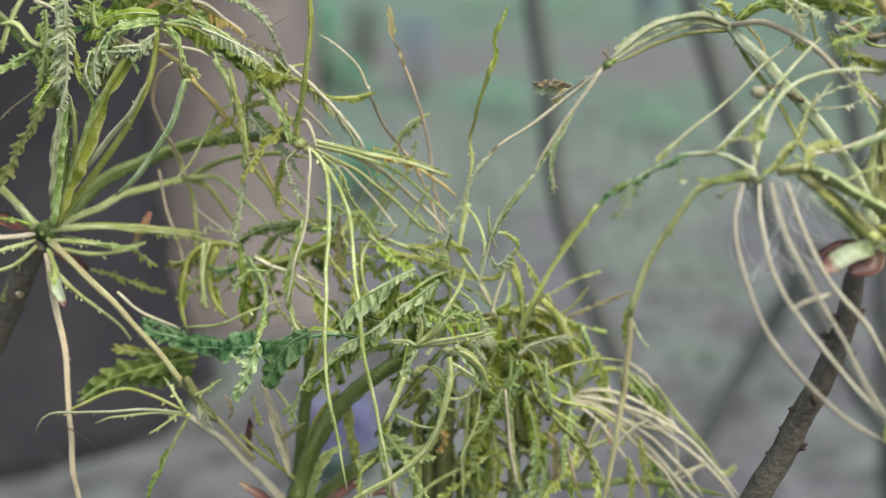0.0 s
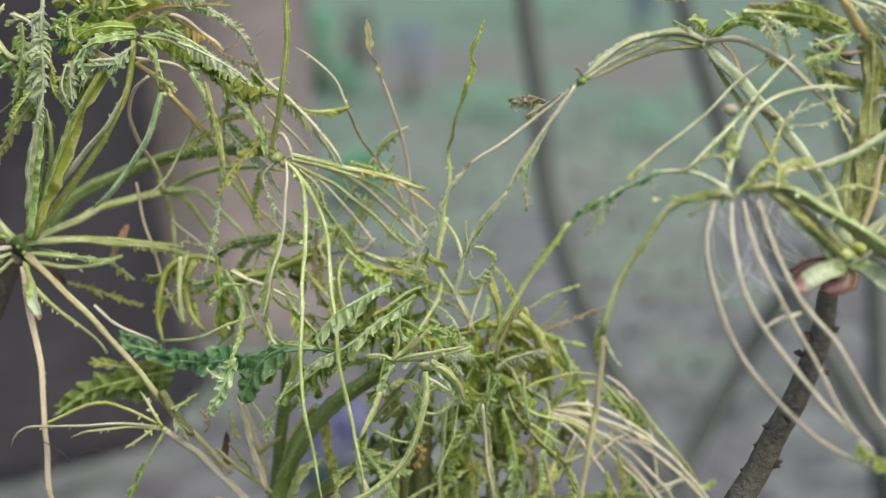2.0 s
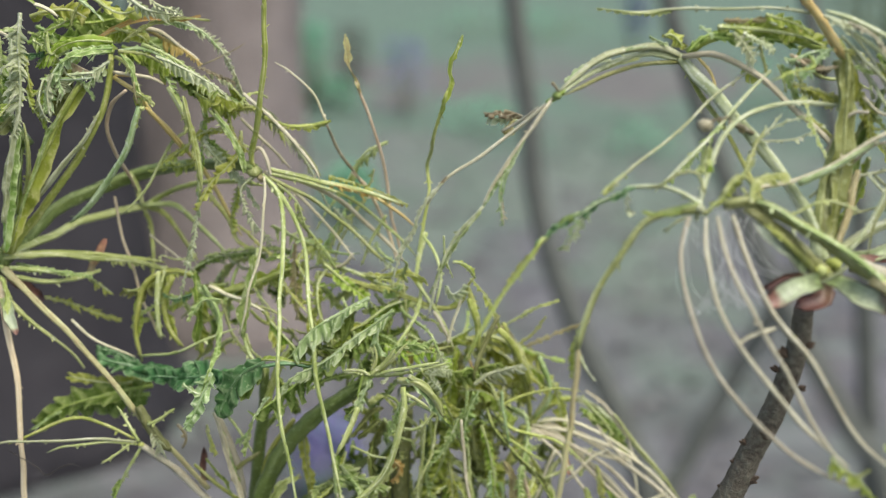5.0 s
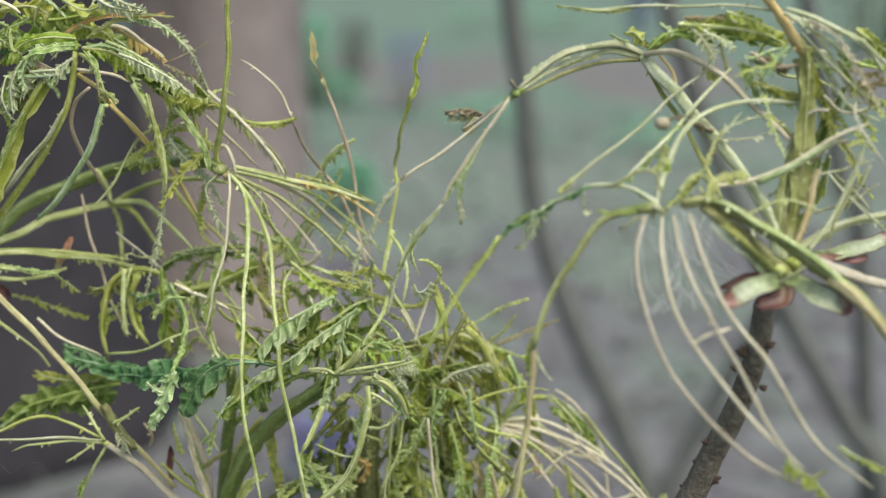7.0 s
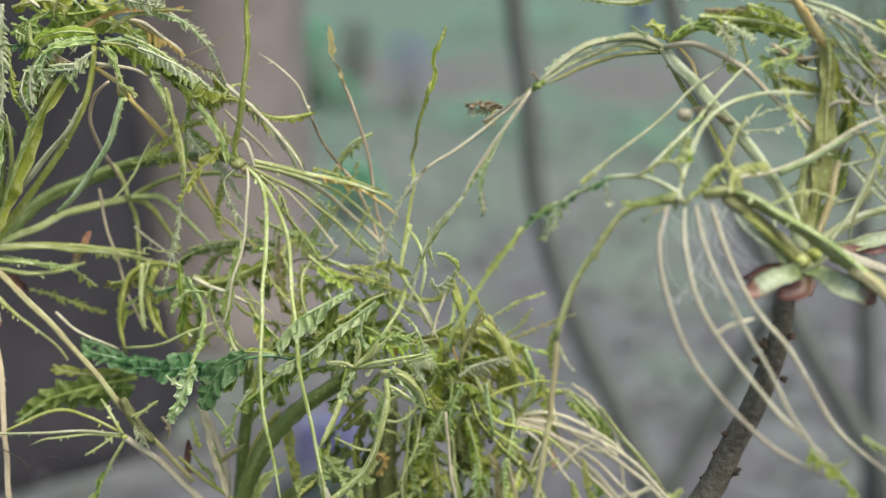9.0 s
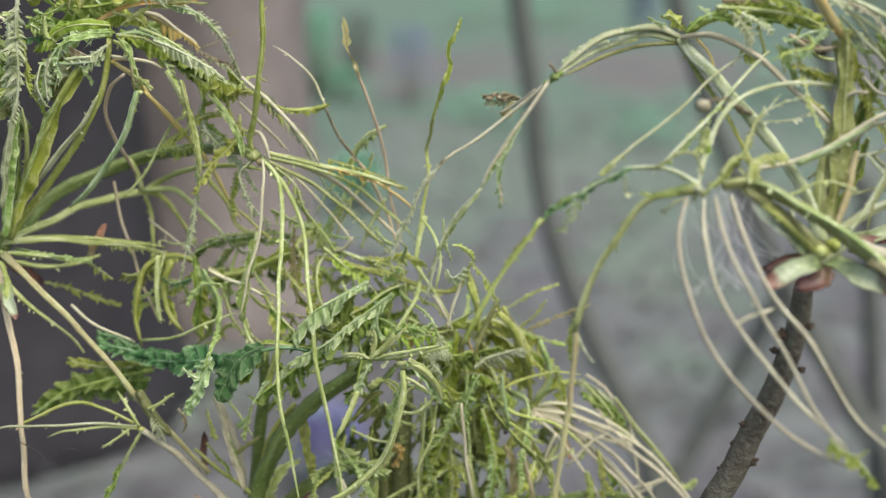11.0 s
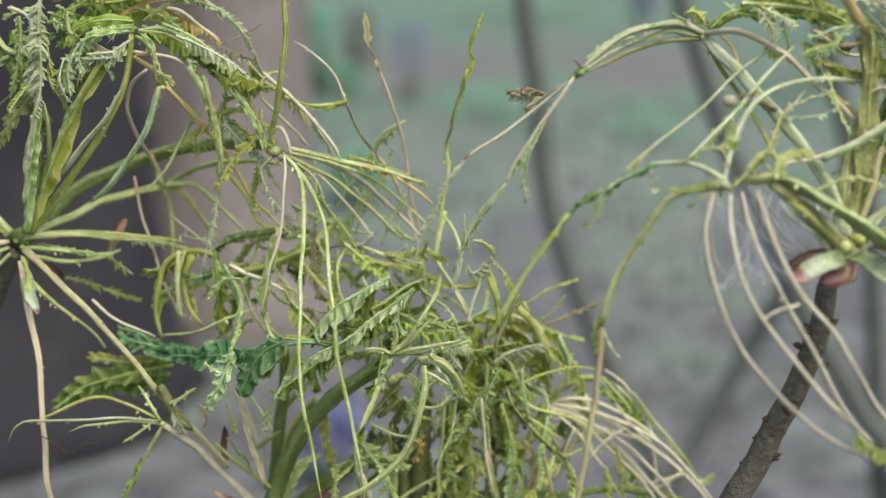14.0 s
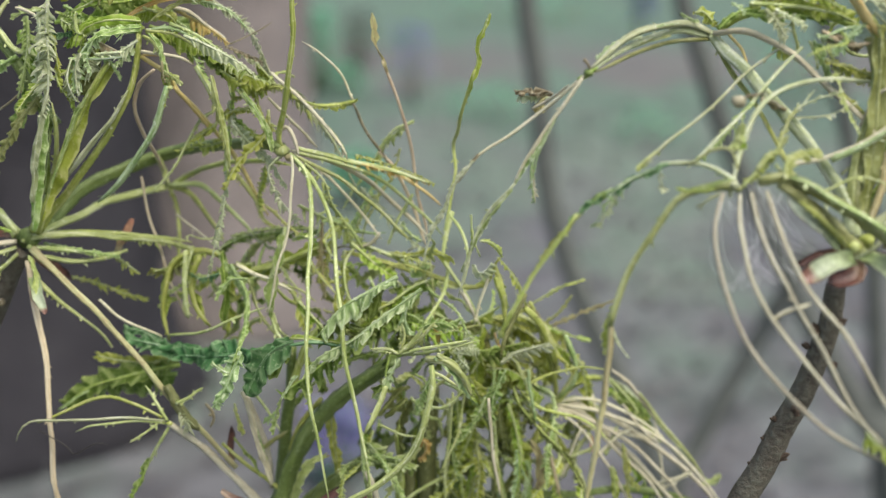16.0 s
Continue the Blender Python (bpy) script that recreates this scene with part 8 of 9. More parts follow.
bud_scale(shoot_bright, "scale", 3.4, (101.7, 2.0, 46.7), (101.1, 1.0, 44.3), (98.7, 0.0, 42.9), (95.2, -1.0, 42.5))
bud_scale(shoot_bright, "scale", 2.3, (103.0, 5.0, 45.6), (104.0, 4.0, 44.1), (102.8, 3.0, 42.1))
bud_scale(shoot_bright, "scale", 1.8, (99.2, 2.0, 47.9), (95.5, 0.0, 48.4), (91.5, -2.0, 47.8), (87.9, -3.0, 47.1))
knot(shoot_bright, "olive", 1.3, (99.4, -3.0, 50.2))
knot(shoot_bright, "dull", 1.1, (101.5, -2.0, 49.1))
knot(shoot_bright, "olive", 1.76, (102.7, 0.0, 50.8))
knot(shoot_bright, "olive", 1.30, (100.0, -2.0, 50.3))
leaf = petiole(shoot_bright, "dull", 1.5, 1.0, (100.4, 0.0, 48.6), (96.0, -4.0, 53.6), (91.7, -7.0, 57.5), (87.5, -9.0, 61.1), (83.2, -9.0, 63.9))
thread(leaf, "olive", 0.7, 0.45, (98.8, -3.0, 49.8), (94.4, -7.0, 54.5), (90.3, -10.0, 57.9), (86.3, -11.0, 61.0))
leaf = petiole(shoot_bright, "dull", 1.3, 1.05, (122.7, -22.0, 33.9), (115.8, -19.0, 43.3), (111.6, -16.0, 47.9), (108.0, -13.0, 50.8), (103.8, -11.0, 53.9), (98.8, -9.0, 57.4), (92.4, -9.0, 61.4), (88.1, -9.0, 63.8), (83.9, -9.0, 65.1), (79.2, -9.0, 64.3))
thread(leaf, "frost", 0.62, 0.45, (109.2, -15.0, 50.5), (103.4, -12.5, 54.6), (98.4, -10.5, 58.1), (92.0, -10.5, 62.0), (87.8, -10.5, 64.4), (83.7, -10.0, 65.5))
knot(leaf, "ash", 0.93, (74.8, -9.0, 63.5))
thread(leaf, "rose", 0.48, 0.43, (72.6, -10.0, 62.3), (70.7, -13.0, 57.1), (70.8, -16.0, 51.3), (72.6, -19.0, 44.6), (75.9, -22.0, 36.9), (81.0, -24.0, 30.0), (87.0, -26.0, 23.9), (93.9, -28.0, 19.5), (100.6, -30.0, 16.7))
thread(leaf, "rose", 0.44, 0.39, (75.7, -10.0, 62.0), (74.9, -15.0, 56.4), (75.9, -19.0, 49.9), (78.7, -22.0, 43.3), (83.4, -25.0, 36.7), (88.3, -27.0, 30.9), (93.5, -28.0, 25.7), (99.3, -30.0, 20.7))
thread(leaf, "rose", 0.44, 0.39, (77.8, -10.0, 62.3), (78.1, -15.0, 57.5), (80.0, -19.0, 52.0), (82.6, -22.0, 47.3), (85.6, -24.0, 41.5), (89.7, -26.0, 33.6), (94.2, -28.0, 26.4), (99.4, -30.0, 19.7))
thread(leaf, "rose", 0.48, 0.39, (80.6, -10.0, 62.6), (82.3, -15.0, 56.4), (85.5, -19.0, 48.8), (89.1, -21.0, 44.0), (92.8, -23.0, 39.5), (96.0, -25.0, 34.3), (101.2, -26.0, 25.7), (105.8, -27.0, 21.0), (112.5, -28.0, 16.2))
blade(leaf, "yellow", 2.0, (90.0, -22.0, 42.7), (92.2, -22.0, 40.0), (94.4, -24.0, 36.9), (96.0, -25.0, 34.3))
blade(leaf, "olive", 3.6, (96.0, -30.0, 22.7), (98.1, -30.0, 20.2), (101.3, -30.0, 18.1), (105.0, -30.0, 13.8))
blade(leaf, "olive", 2.6, (105.9, -28.0, 24.1), (109.1, -28.0, 22.1), (112.7, -28.0, 20.9), (116.5, -28.0, 17.9))
blade(leaf, "pale", 2.4, (98.6, -30.0, 20.2), (101.2, -30.0, 19.2), (102.6, -30.0, 20.2))
thread(leaf, "cream", 0.32, 0.29, (80.0, -22.0, 41.1), (82.8, -22.0, 42.7), (87.4, -20.0, 43.8))
leaf = petiole(shoot_bright, "ash", 0.47, 0.38, (75.0, -8.0, 64.1), (71.5, -6.3, 66.0), (67.8, -4.7, 67.0), (61.9, -3.0, 66.6))
thread(leaf, "olive", 0.36, 0.40, (45.8, -6.0, 57.6), (42.5, -6.5, 52.7), (38.3, -7.0, 46.8), (34.3, -7.5, 40.0), (30.8, -8.0, 32.8))
thread(leaf, "ash", 0.30, 0.15, (72.2, -9.0, 62.1), (69.5, -10.0, 60.7), (67.9, -10.0, 59.5))
thread(leaf, "grey", 0.14, 0.07, (53.9, -4.0, 61.3), (51.9, -4.0, 58.0), (50.0, -4.0, 54.4))
thread(leaf, "grey", 0.14, 0.07, (61.8, -4.0, 65.6), (62.0, -4.0, 63.4), (62.9, -4.0, 61.5))
leaf = petiole(shoot_bright, "dull", 0.67, 0.58, (75.0, -8.0, 63.4), (70.3, -8.1, 63.2), (66.0, -8.3, 62.2), (62.9, -8.4, 59.4), (59.9, -8.6, 54.8), (56.0, -8.7, 48.7), (53.6, -8.9, 41.4), (52.3, -9.0, 36.4))
thread(leaf, "straw", 0.58, 0.54, (52.5, -9.0, 37.3), (52.2, -9.0, 29.6), (51.8, -9.0, 21.7), (51.2, -9.0, 17.0))
thread(leaf, "straw", 0.58, 0.54, (51.9, -9.0, 23.8), (50.7, -9.0, 17.0), (49.7, -9.0, 7.7), (47.9, -9.0, -2.3))
blade(leaf, "grey", 3.2, (52.8, -9.0, 39.8), (52.6, -9.0, 36.4), (54.0, -9.0, 33.0), (55.9, -9.0, 30.2))
blade(leaf, "olive", 2.5, (53.0, -9.0, 40.3), (51.9, -9.0, 37.0), (52.0, -9.0, 33.0), (51.5, -9.0, 30.8))
thread(leaf, "ash", 0.52, 0.51, (74.2, -8.0, 61.4), (75.8, -4.0, 66.1), (77.9, 0.0, 70.9), (81.0, 4.0, 75.8), (85.0, 8.0, 78.6), (91.2, 12.0, 80.1), (99.6, 14.0, 80.7), (108.6, 14.0, 80.0))
comb(leaf, "pale", 1.5, (76.0, -6.0, 62.1), (81.0, -2.0, 65.5), (85.0, 2.0, 68.9), (87.7, 6.0, 73.8), (90.2, 8.0, 76.6))
blade(leaf, "green", 2.9, (76.9, -2.0, 73.9), (77.3, -2.0, 71.2), (76.6, -2.0, 68.0))
knot(leaf, "brown", 1.5, (76.5, -1.0, 77.9))
thread(leaf, "brown", 0.35, 0.28, (76.7, -1.0, 78.4), (78.8, -1.0, 79.6), (81.3, -1.0, 79.9))
knot(leaf, "amber", 0.99, (86.4, 12.0, 75.6))
thread(leaf, "brown", 0.63, 0.39, (83.3, 11.0, 77.1), (87.0, 12.0, 75.6), (89.1, 12.0, 74.5))
comb(leaf, "yellow", 1.5, (76.6, -8.0, 63.3), (80.6, -6.0, 66.4), (83.8, -4.0, 69.9))
leaf = petiole(shoot_bright, "ash", 1.32, 1.14, (101.2, 3.0, 50.8), (99.9, 6.0, 58.1), (94.9, 9.0, 65.9), (88.6, 13.0, 74.3), (83.1, 20.0, 80.6), (78.7, 28.0, 85.6), (76.8, 31.0, 88.2))
thread(leaf, "olive", 0.54, 0.43, (77.3, 31.0, 86.5), (81.5, 24.0, 79.0), (84.9, 16.0, 72.8), (88.1, 10.0, 66.2), (90.5, 7.0, 61.3))
thread(leaf, "orange", 0.37, 0.28, (79.9, 30.0, 88.4), (82.1, 26.0, 85.8), (82.9, 23.0, 82.6))
knot(leaf, "ash", 0.92, (76.8, 31.0, 88.2))
thread(leaf, "ash", 0.83, 0.55, (76.6, 31.0, 88.4), (71.2, 28.0, 90.6), (63.5, 22.0, 90.4), (56.0, 18.0, 87.1), (49.9, 15.0, 82.6))
thread(leaf, "ash", 0.70, 0.47, (76.3, 31.0, 87.9), (69.2, 28.0, 89.1), (60.0, 22.0, 87.3), (50.3, 15.0, 82.4))
thread(leaf, "dull", 0.52, 0.40, (76.6, 31.0, 87.2), (69.0, 28.0, 87.3), (61.2, 22.0, 85.5), (50.8, 15.0, 82.0))
blade(leaf, "grey", 1.4, (60.8, 20.0, 88.6), (57.2, 19.0, 87.8), (54.3, 18.0, 86.3))
thread(leaf, "brown", 0.24, 0.31, (50.1, 15.0, 82.6), (49.5, 14.0, 83.8), (48.6, 14.0, 84.9))
thread(leaf, "cream", 0.40, 0.33, (48.8, 15.0, 81.5), (42.0, 18.0, 75.0), (34.7, 19.0, 69.1), (27.7, 19.0, 64.4), (23.7, 18.0, 59.2))
thread(leaf, "cream", 0.44, 0.28, (48.4, 15.0, 81.0), (44.6, 15.0, 75.4), (40.1, 15.0, 69.0), (37.0, 15.0, 63.9), (34.8, 15.0, 59.2))
thread(leaf, "cream", 0.32, 0.16, (40.2, 15.0, 68.5), (38.6, 15.0, 65.5), (38.6, 15.0, 61.8), (39.4, 15.0, 55.4))
thread(leaf, "grey", 0.36, 0.29, (35.1, 15.0, 59.5), (30.0, 15.0, 53.0), (26.3, 15.0, 45.3), (23.7, 15.0, 35.7))
blade(leaf, "brown", 3.0, (43.6, 29.0, 76.0), (41.8, 28.5, 76.8), (39.8, 28.0, 76.2), (37.6, 28.5, 76.8), (35.8, 29.0, 76.4), shut=False)
blade(leaf, "grey", 2.4, (43.2, 28.0, 75.2), (40.8, 29.6, 75.4), (38.4, 29.4, 75.6), (36.4, 29.6, 75.6))
blade(leaf, "amber", 3.0, (42.4, 29.0, 75.4), (40.8, 28.6, 74.2), (39.4, 28.4, 72.8), shut=False)
knot(leaf, "brown", 0.75, (36.9, 28.4, 76.0))
thread(leaf, "cream", 0.37, 0.28, (39.3, 28.0, 73.0), (42.1, 26.0, 74.8), (46.1, 20.0, 79.0))
thread(leaf, "cream", 0.66, 0.5, (76.8, 29.0, 88.5), (82.4, 25.2, 89.3), (88.6, 21.4, 87.0), (93.8, 17.6, 82.8), (98.5, 13.8, 78.1), (106.9, 10.0, 69.9))
blade(leaf, "olive", 3.0, (88.3, 24.0, 86.6), (89.6, 23.0, 85.3), (91.2, 23.0, 84.6))
leaf = petiole(shoot_bright, "green", 0.61, 0.50, (77.9, 30.0, 89.4), (82.1, 28.0, 92.1), (88.3, 24.0, 93.5), (95.9, 22.0, 93.2), (103.5, 20.0, 90.8))
fold(leaf, "orange", 2.5, (93.9, 24.0, 96.3), (97.7, 23.0, 95.0), (101.0, 22.0, 93.3))
blade(leaf, "olive", 4.6, (83.4, 26.0, 94.9), (88.2, 24.0, 96.1), (93.5, 22.0, 95.7), (97.9, 21.0, 94.7))
blade(leaf, "olive", 3.5, (78.0, 31.0, 89.5), (75.7, 32.0, 91.5), (73.1, 32.0, 92.7))
thread(leaf, "ash", 0.32, 0.30, (89.2, 23.0, 86.0), (80.0, 16.0, 80.6), (73.1, 10.0, 75.5), (66.9, 4.0, 71.9), (62.4, 0.0, 69.3), (58.0, -6.0, 66.9))
comb(leaf, "olive", 1.5, (63.7, 2.0, 70.1), (60.4, -2.0, 68.2), (56.4, -8.0, 66.3))
thread(leaf, "ash", 0.40, 0.35, (93.1, 20.0, 86.5), (86.7, 16.0, 81.2), (80.5, 12.0, 74.7), (75.6, 9.0, 70.1), (68.1, 4.0, 64.5))
comb(leaf, "frost", 1.8, (82.1, 13.0, 76.3), (77.8, 10.0, 72.2), (74.2, 8.0, 68.6), (69.5, 5.0, 65.5))
thread(leaf, "dull", 0.85, 0.70, (101.8, 3.0, 53.4), (100.7, 5.0, 58.6), (103.1, 9.0, 67.5), (105.3, 11.0, 76.1), (105.9, 13.0, 83.1))
frond(leaf, "dull", 2.4, 2.6, 9, (106.2, 11.0, 89.2), (106.2, 10.0, 78.9), (105.2, 7.0, 68.2), (103.4, 4.0, 58.2), (102.1, 2.0, 53.0), deep=0.1, ragged=0.25)
leaf = petiole(shoot_bright, "dull", 1.55, 1.24, (102.9, 4.0, 53.2), (101.8, 6.0, 58.4), (104.5, 10.0, 67.3), (106.9, 12.0, 76.0), (107.2, 14.0, 83.0), (105.5, 16.0, 88.9))
thread(leaf, "straw", 0.75, 0.65, (108.4, 7.0, 68.2), (106.7, 5.0, 63.0), (104.6, 3.0, 57.8), (103.1, 1.0, 52.7))
thread(leaf, "olive", 1.02, 0.94, (107.6, 15.0, 81.8), (107.7, 15.0, 86.3), (106.5, 15.5, 90.1), (104.7, 16.0, 93.3))
thread(leaf, "orange", 1.02, 0.86, (107.8, 15.5, 88.2), (107.0, 15.5, 89.5), (103.2, 16.0, 95.3), (99.9, 17.0, 99.9), (96.8, 18.0, 103.7))
thread(leaf, "ash", 0.31, 0.32, (114.9, 10.0, 81.8), (110.5, 12.0, 90.4), (105.1, 16.0, 96.1), (97.0, 18.0, 98.9), (86.2, 20.0, 98.9), (73.0, 22.0, 98.5), (65.3, 22.0, 97.9), (58.2, 22.0, 98.8))
blade(leaf, "pale", 1.6, (73.0, 22.0, 98.5), (67.3, 22.0, 97.7), (62.8, 22.0, 98.1), (58.0, 22.0, 98.8))
thread(leaf, "ash", 0.50, 0.42, (101.7, 14.0, 97.9), (110.2, 12.0, 94.5), (115.8, 10.0, 92.8), (122.7, 8.0, 87.0))
thread(leaf, "ash", 0.47, 0.39, (107.1, 14.0, 90.8), (112.0, 12.0, 84.4), (114.5, 10.0, 80.2), (120.4, 9.0, 77.5))
thread(leaf, "cream", 0.50, 0.38, (87.9, 6.0, 64.9), (95.5, 6.0, 66.3), (103.3, 5.0, 70.0), (111.5, 4.0, 75.2), (116.4, 3.0, 77.8))
thread(leaf, "ash", 0.46, 0.42, (105.3, 0.0, 52.8), (110.0, 2.0, 59.3), (114.1, 4.0, 67.6), (117.0, 5.0, 74.8))
thread(leaf, "ash", 0.31, 0.31, (109.8, 5.0, 67.8), (115.9, 5.0, 61.5), (122.4, 5.0, 55.9))
leaf = petiole(shoot_bright, "ash", 0.98, 0.85, (104.6, 4.0, 52.6), (112.6, 8.0, 56.7), (121.6, 12.0, 57.8), (131.8, 16.0, 58.8))
thread(leaf, "ash", 0.27, 0.23, (106.9, 8.0, 58.9), (114.0, 8.0, 61.2), (121.0, 8.0, 65.4))
blade(leaf, "olive", 4.5, (106.9, 15.0, 89.0), (109.4, 14.0, 84.1), (111.5, 13.0, 78.7), (112.1, 12.0, 73.2))
blade(leaf, "olive", 4.9, (97.4, 16.0, 83.9), (101.7, 15.0, 82.9), (106.0, 14.0, 81.3))
comb(leaf, "olive", 3.3, (112.8, 12.0, 88.8), (117.0, 10.0, 83.5), (122.7, 10.0, 80.2))
leaf = petiole(shoot_bright, "rose", 1.05, 0.97, (106.5, 0.0, 51.0), (113.2, 0.0, 48.5), (118.7, 0.0, 47.2), (127.5, 0.0, 46.3))
leaf = petiole(shoot_bright, "straw", 0.9, 0.8, (106.6, -13.0, 51.3), (111.1, -17.0, 47.9), (115.3, -20.0, 43.1), (121.5, -23.0, 34.2))
thread(leaf, "ash", 0.45, 0.37, (98.4, -5.0, 48.1), (101.2, -6.0, 50.5), (104.3, -6.0, 53.0))
thread(leaf, "ash", 0.38, 0.34, (95.4, 4.0, 59.4), (95.8, 2.0, 55.3), (98.8, 0.0, 52.4))
blade(leaf, "pink", 2.0, (95.9, 16.0, 90.1), (99.3, 15.0, 89.1), (103.9, 15.0, 87.1))
comb(leaf, "brown", 2.5, (96.5, 16.0, 88.8), (100.0, 16.0, 87.9), (103.7, 16.0, 86.4))
blade(leaf, "olive", 3.4, (93.8, 17.0, 88.0), (94.8, 17.0, 85.5), (95.8, 17.0, 82.6))
thread(leaf, "silver", 0.35, 0.27, (103.2, 14.0, 91.3), (101.1, 14.0, 89.1), (98.6, 14.0, 85.9))
thread(leaf, "grey", 0.19, 0.15, (89.9, 10.0, 73.7), (96.6, 10.0, 73.9), (102.5, 10.0, 76.6))
thread(leaf, "grey", 0.19, 0.15, (89.3, 10.0, 74.5), (94.2, 10.0, 77.3), (99.6, 10.0, 79.0))
thread(leaf, "ash", 0.23, 0.19, (87.3, 10.0, 71.2), (89.9, 10.0, 75.1), (93.8, 11.0, 78.9))
thread(leaf, "yellow", 0.39, 0.31, (99.4, 14.0, 78.5), (102.7, 13.0, 75.5), (105.4, 12.0, 72.6))
tangle(leaf, 516, 7, (101.1, 19.0, 90.3), (12.4, 5.0, 5.1), ("olive", "dull", "grey", "pale"), 0.4, 0.4, 0.91)
tangle(leaf, 517, 8, (115.9, 12.0, 75.4), (8.9, 6.0, 12.3), ("olive", "dull", "yellow", "pale", "rose"), 0.6, 0.4, 1.17)
tangle(leaf, 518, 4, (81.7, -7.0, 65.3), (6.3, 5.0, 2.1), ("pale", "dull"), 0.4, 0.6, 1.04)
thread(leaf, "ash", 0.38, 0.31, (104.8, 12.0, 94.2), (110.3, 11.0, 88.9), (115.9, 10.0, 83.5), (121.4, 9.0, 79.2))
blade(leaf, "amber", 2.9, (112.9, 12.0, 87.7), (116.5, 11.0, 86.7), (120.6, 10.0, 87.3))
thread(leaf, "rose", 0.35, 0.27, (109.6, 11.0, 82.2), (113.4, 10.0, 79.1), (119.1, 9.0, 80.3))
frond(leaf, "yellow", 2.4, 2.2, 7, (106.0, 12.0, 90.7), (107.7, 12.0, 84.9), (107.2, 12.0, 78.3), (105.8, 12.0, 68.1), (104.6, 12.0, 56.7), deep=0.1)
frond(leaf, "leek", 2, 1.6, 7, (114.7, 14.0, 83.6), (112.9, 14.0, 78.0), (110.4, 14.0, 70.7), (107.9, 14.0, 62.6), (105.7, 14.0, 53.4), deep=0.1)
frond(leaf, "dull", 1.6, 1.6, 7, (111.6, 15.0, 81.3), (111.0, 15.0, 75.6), (109.0, 15.0, 67.6), deep=0.1)
frond(leaf, "rose", 1.3, 1.4, 1.05, (105.3, 9.0, 97.0), (109.2, 9.0, 94.8), (112.6, 9.0, 91.8), (116.3, 9.0, 86.4), (120.2, 9.0, 80.4), deep=0.7)
frond(leaf, "rose", 1, 1, 1.2, (113.6, 11.0, 85.1), (117.1, 11.0, 81.8), (121.6, 11.0, 77.9), deep=0.7)
frond(leaf, "leaf", 1.5, 1.5, 2, (77.2, 26.0, 89.8), (80.5, 26.0, 92.8), (85.4, 26.0, 94.2), deep=0.5)
frond(leaf, "olive", 2.4, 3, 2.2, (82.1, 20.0, 95.3), (88.4, 20.0, 94.7), (94.0, 20.0, 94.2), (99.7, 20.0, 93.1), (103.9, 20.0, 91.3), deep=0.5)
frond(leaf, "leaf", 2, 2.4, 2, (81.4, 22.0, 93.1), (86.6, 22.0, 92.4), (92.2, 22.0, 92.7), (97.9, 22.0, 92.0), deep=0.55)
frond(leaf, "olive", 2, 2, 2, (91.4, 19.0, 97.8), (97.1, 19.0, 96.0), (101.2, 19.0, 93.6), deep=0.5)
frond(leaf, "amber", 1.2, 1.6, 1.8, (83.2, 20.0, 96.6), (88.9, 20.0, 96.4), (94.5, 20.0, 96.9), deep=0.5)
frond(leaf, "grey", 2.2, 2.4, 1.1, (84.9, 18.0, 94.1), (87.2, 18.0, 91.9), (89.6, 18.0, 88.5), deep=0.75)
frond(leaf, "grey", 1.8, 2, 1.1, (86.9, 18.0, 94.1), (90.6, 18.0, 92.3), (93.1, 18.0, 90.5), deep=0.75)
frond(leaf, "silver", 1, 1.2, 1.4, (78.1, 18.0, 95.6), (79.7, 18.0, 94.5), (80.9, 18.0, 93.2), deep=0.6)
frond(leaf, "yellow", 1.6, 1.8, 1.6, (73.0, 30.0, 92.7), (74.8, 30.0, 92.9), (77.0, 30.0, 90.6), deep=0.55)
frond(leaf, "silver", 0.8, 0.9, 1.5, (69.6, 28.0, 92.8), (71.4, 28.0, 91.9), (73.5, 28.0, 91.2), deep=0.6)
thread(leaf, "silver", .42, .3, (95.5, 15.0, 88.8), (99.9, 15.0, 90.6), (104.5, 15.0, 91.1))
thread(leaf, "silver", .4, .3, (97.7, 14.0, 85.6), (100.3, 14.0, 88.6), (102.5, 14.0, 90.9))
thread(leaf, "pink", .45, .35, (96.6, 15.0, 89.7), (100.9, 15.0, 87.5), (105.8, 15.0, 87.8))
thread(leaf, "silver", .35, .25, (94.8, 16.0, 89.4), (97.4, 16.0, 88.3), (99.3, 16.0, 89.2))
frond(leaf, "yellow", 2.2, 2.2, 2, (96.6, 15.0, 84.6), (101.4, 15.0, 83.1), (106.2, 15.0, 81.0), deep=0.5)
frond(leaf, "frost", 2, 2, 2, (94.6, 17.0, 88.0), (96.6, 17.0, 84.6), (97.7, 17.0, 80.8), deep=0.5)
frond(leaf, "yellow", 1.5, 1.6, 1.6, (105.8, 13.0, 91.2), (110.0, 13.0, 89.7), (112.3, 13.0, 86.6), deep=0.6)
frond(leaf, "frost", 1.2, 1.2, 1.6, (107.1, 12.0, 88.2), (111.5, 12.0, 87.4), (114.9, 12.0, 89.1), deep=0.6)
frond(leaf, "amber", 2.4, 2.4, 2.6, (113.7, 11.0, 83.4), (117.5, 11.0, 84.4), (122.4, 11.0, 85.5), deep=0.4)
frond(leaf, "yellow", 1.6, 1.6, 1.8, (113.7, 11.0, 79.8), (117.3, 11.0, 78.4), (120.1, 11.0, 74.5), deep=0.5)
frond(leaf, "yellow", 1, 1, 2, (114.7, 10.0, 72.1), (118.0, 10.0, 72.9), (120.4, 10.0, 71.2), deep=0.4)
frond(leaf, "olive", 2.6, 2.6, 2.4, (116.6, 16.0, 94.5), (120.1, 16.0, 92.3), (124.8, 16.0, 89.0), deep=0.5)
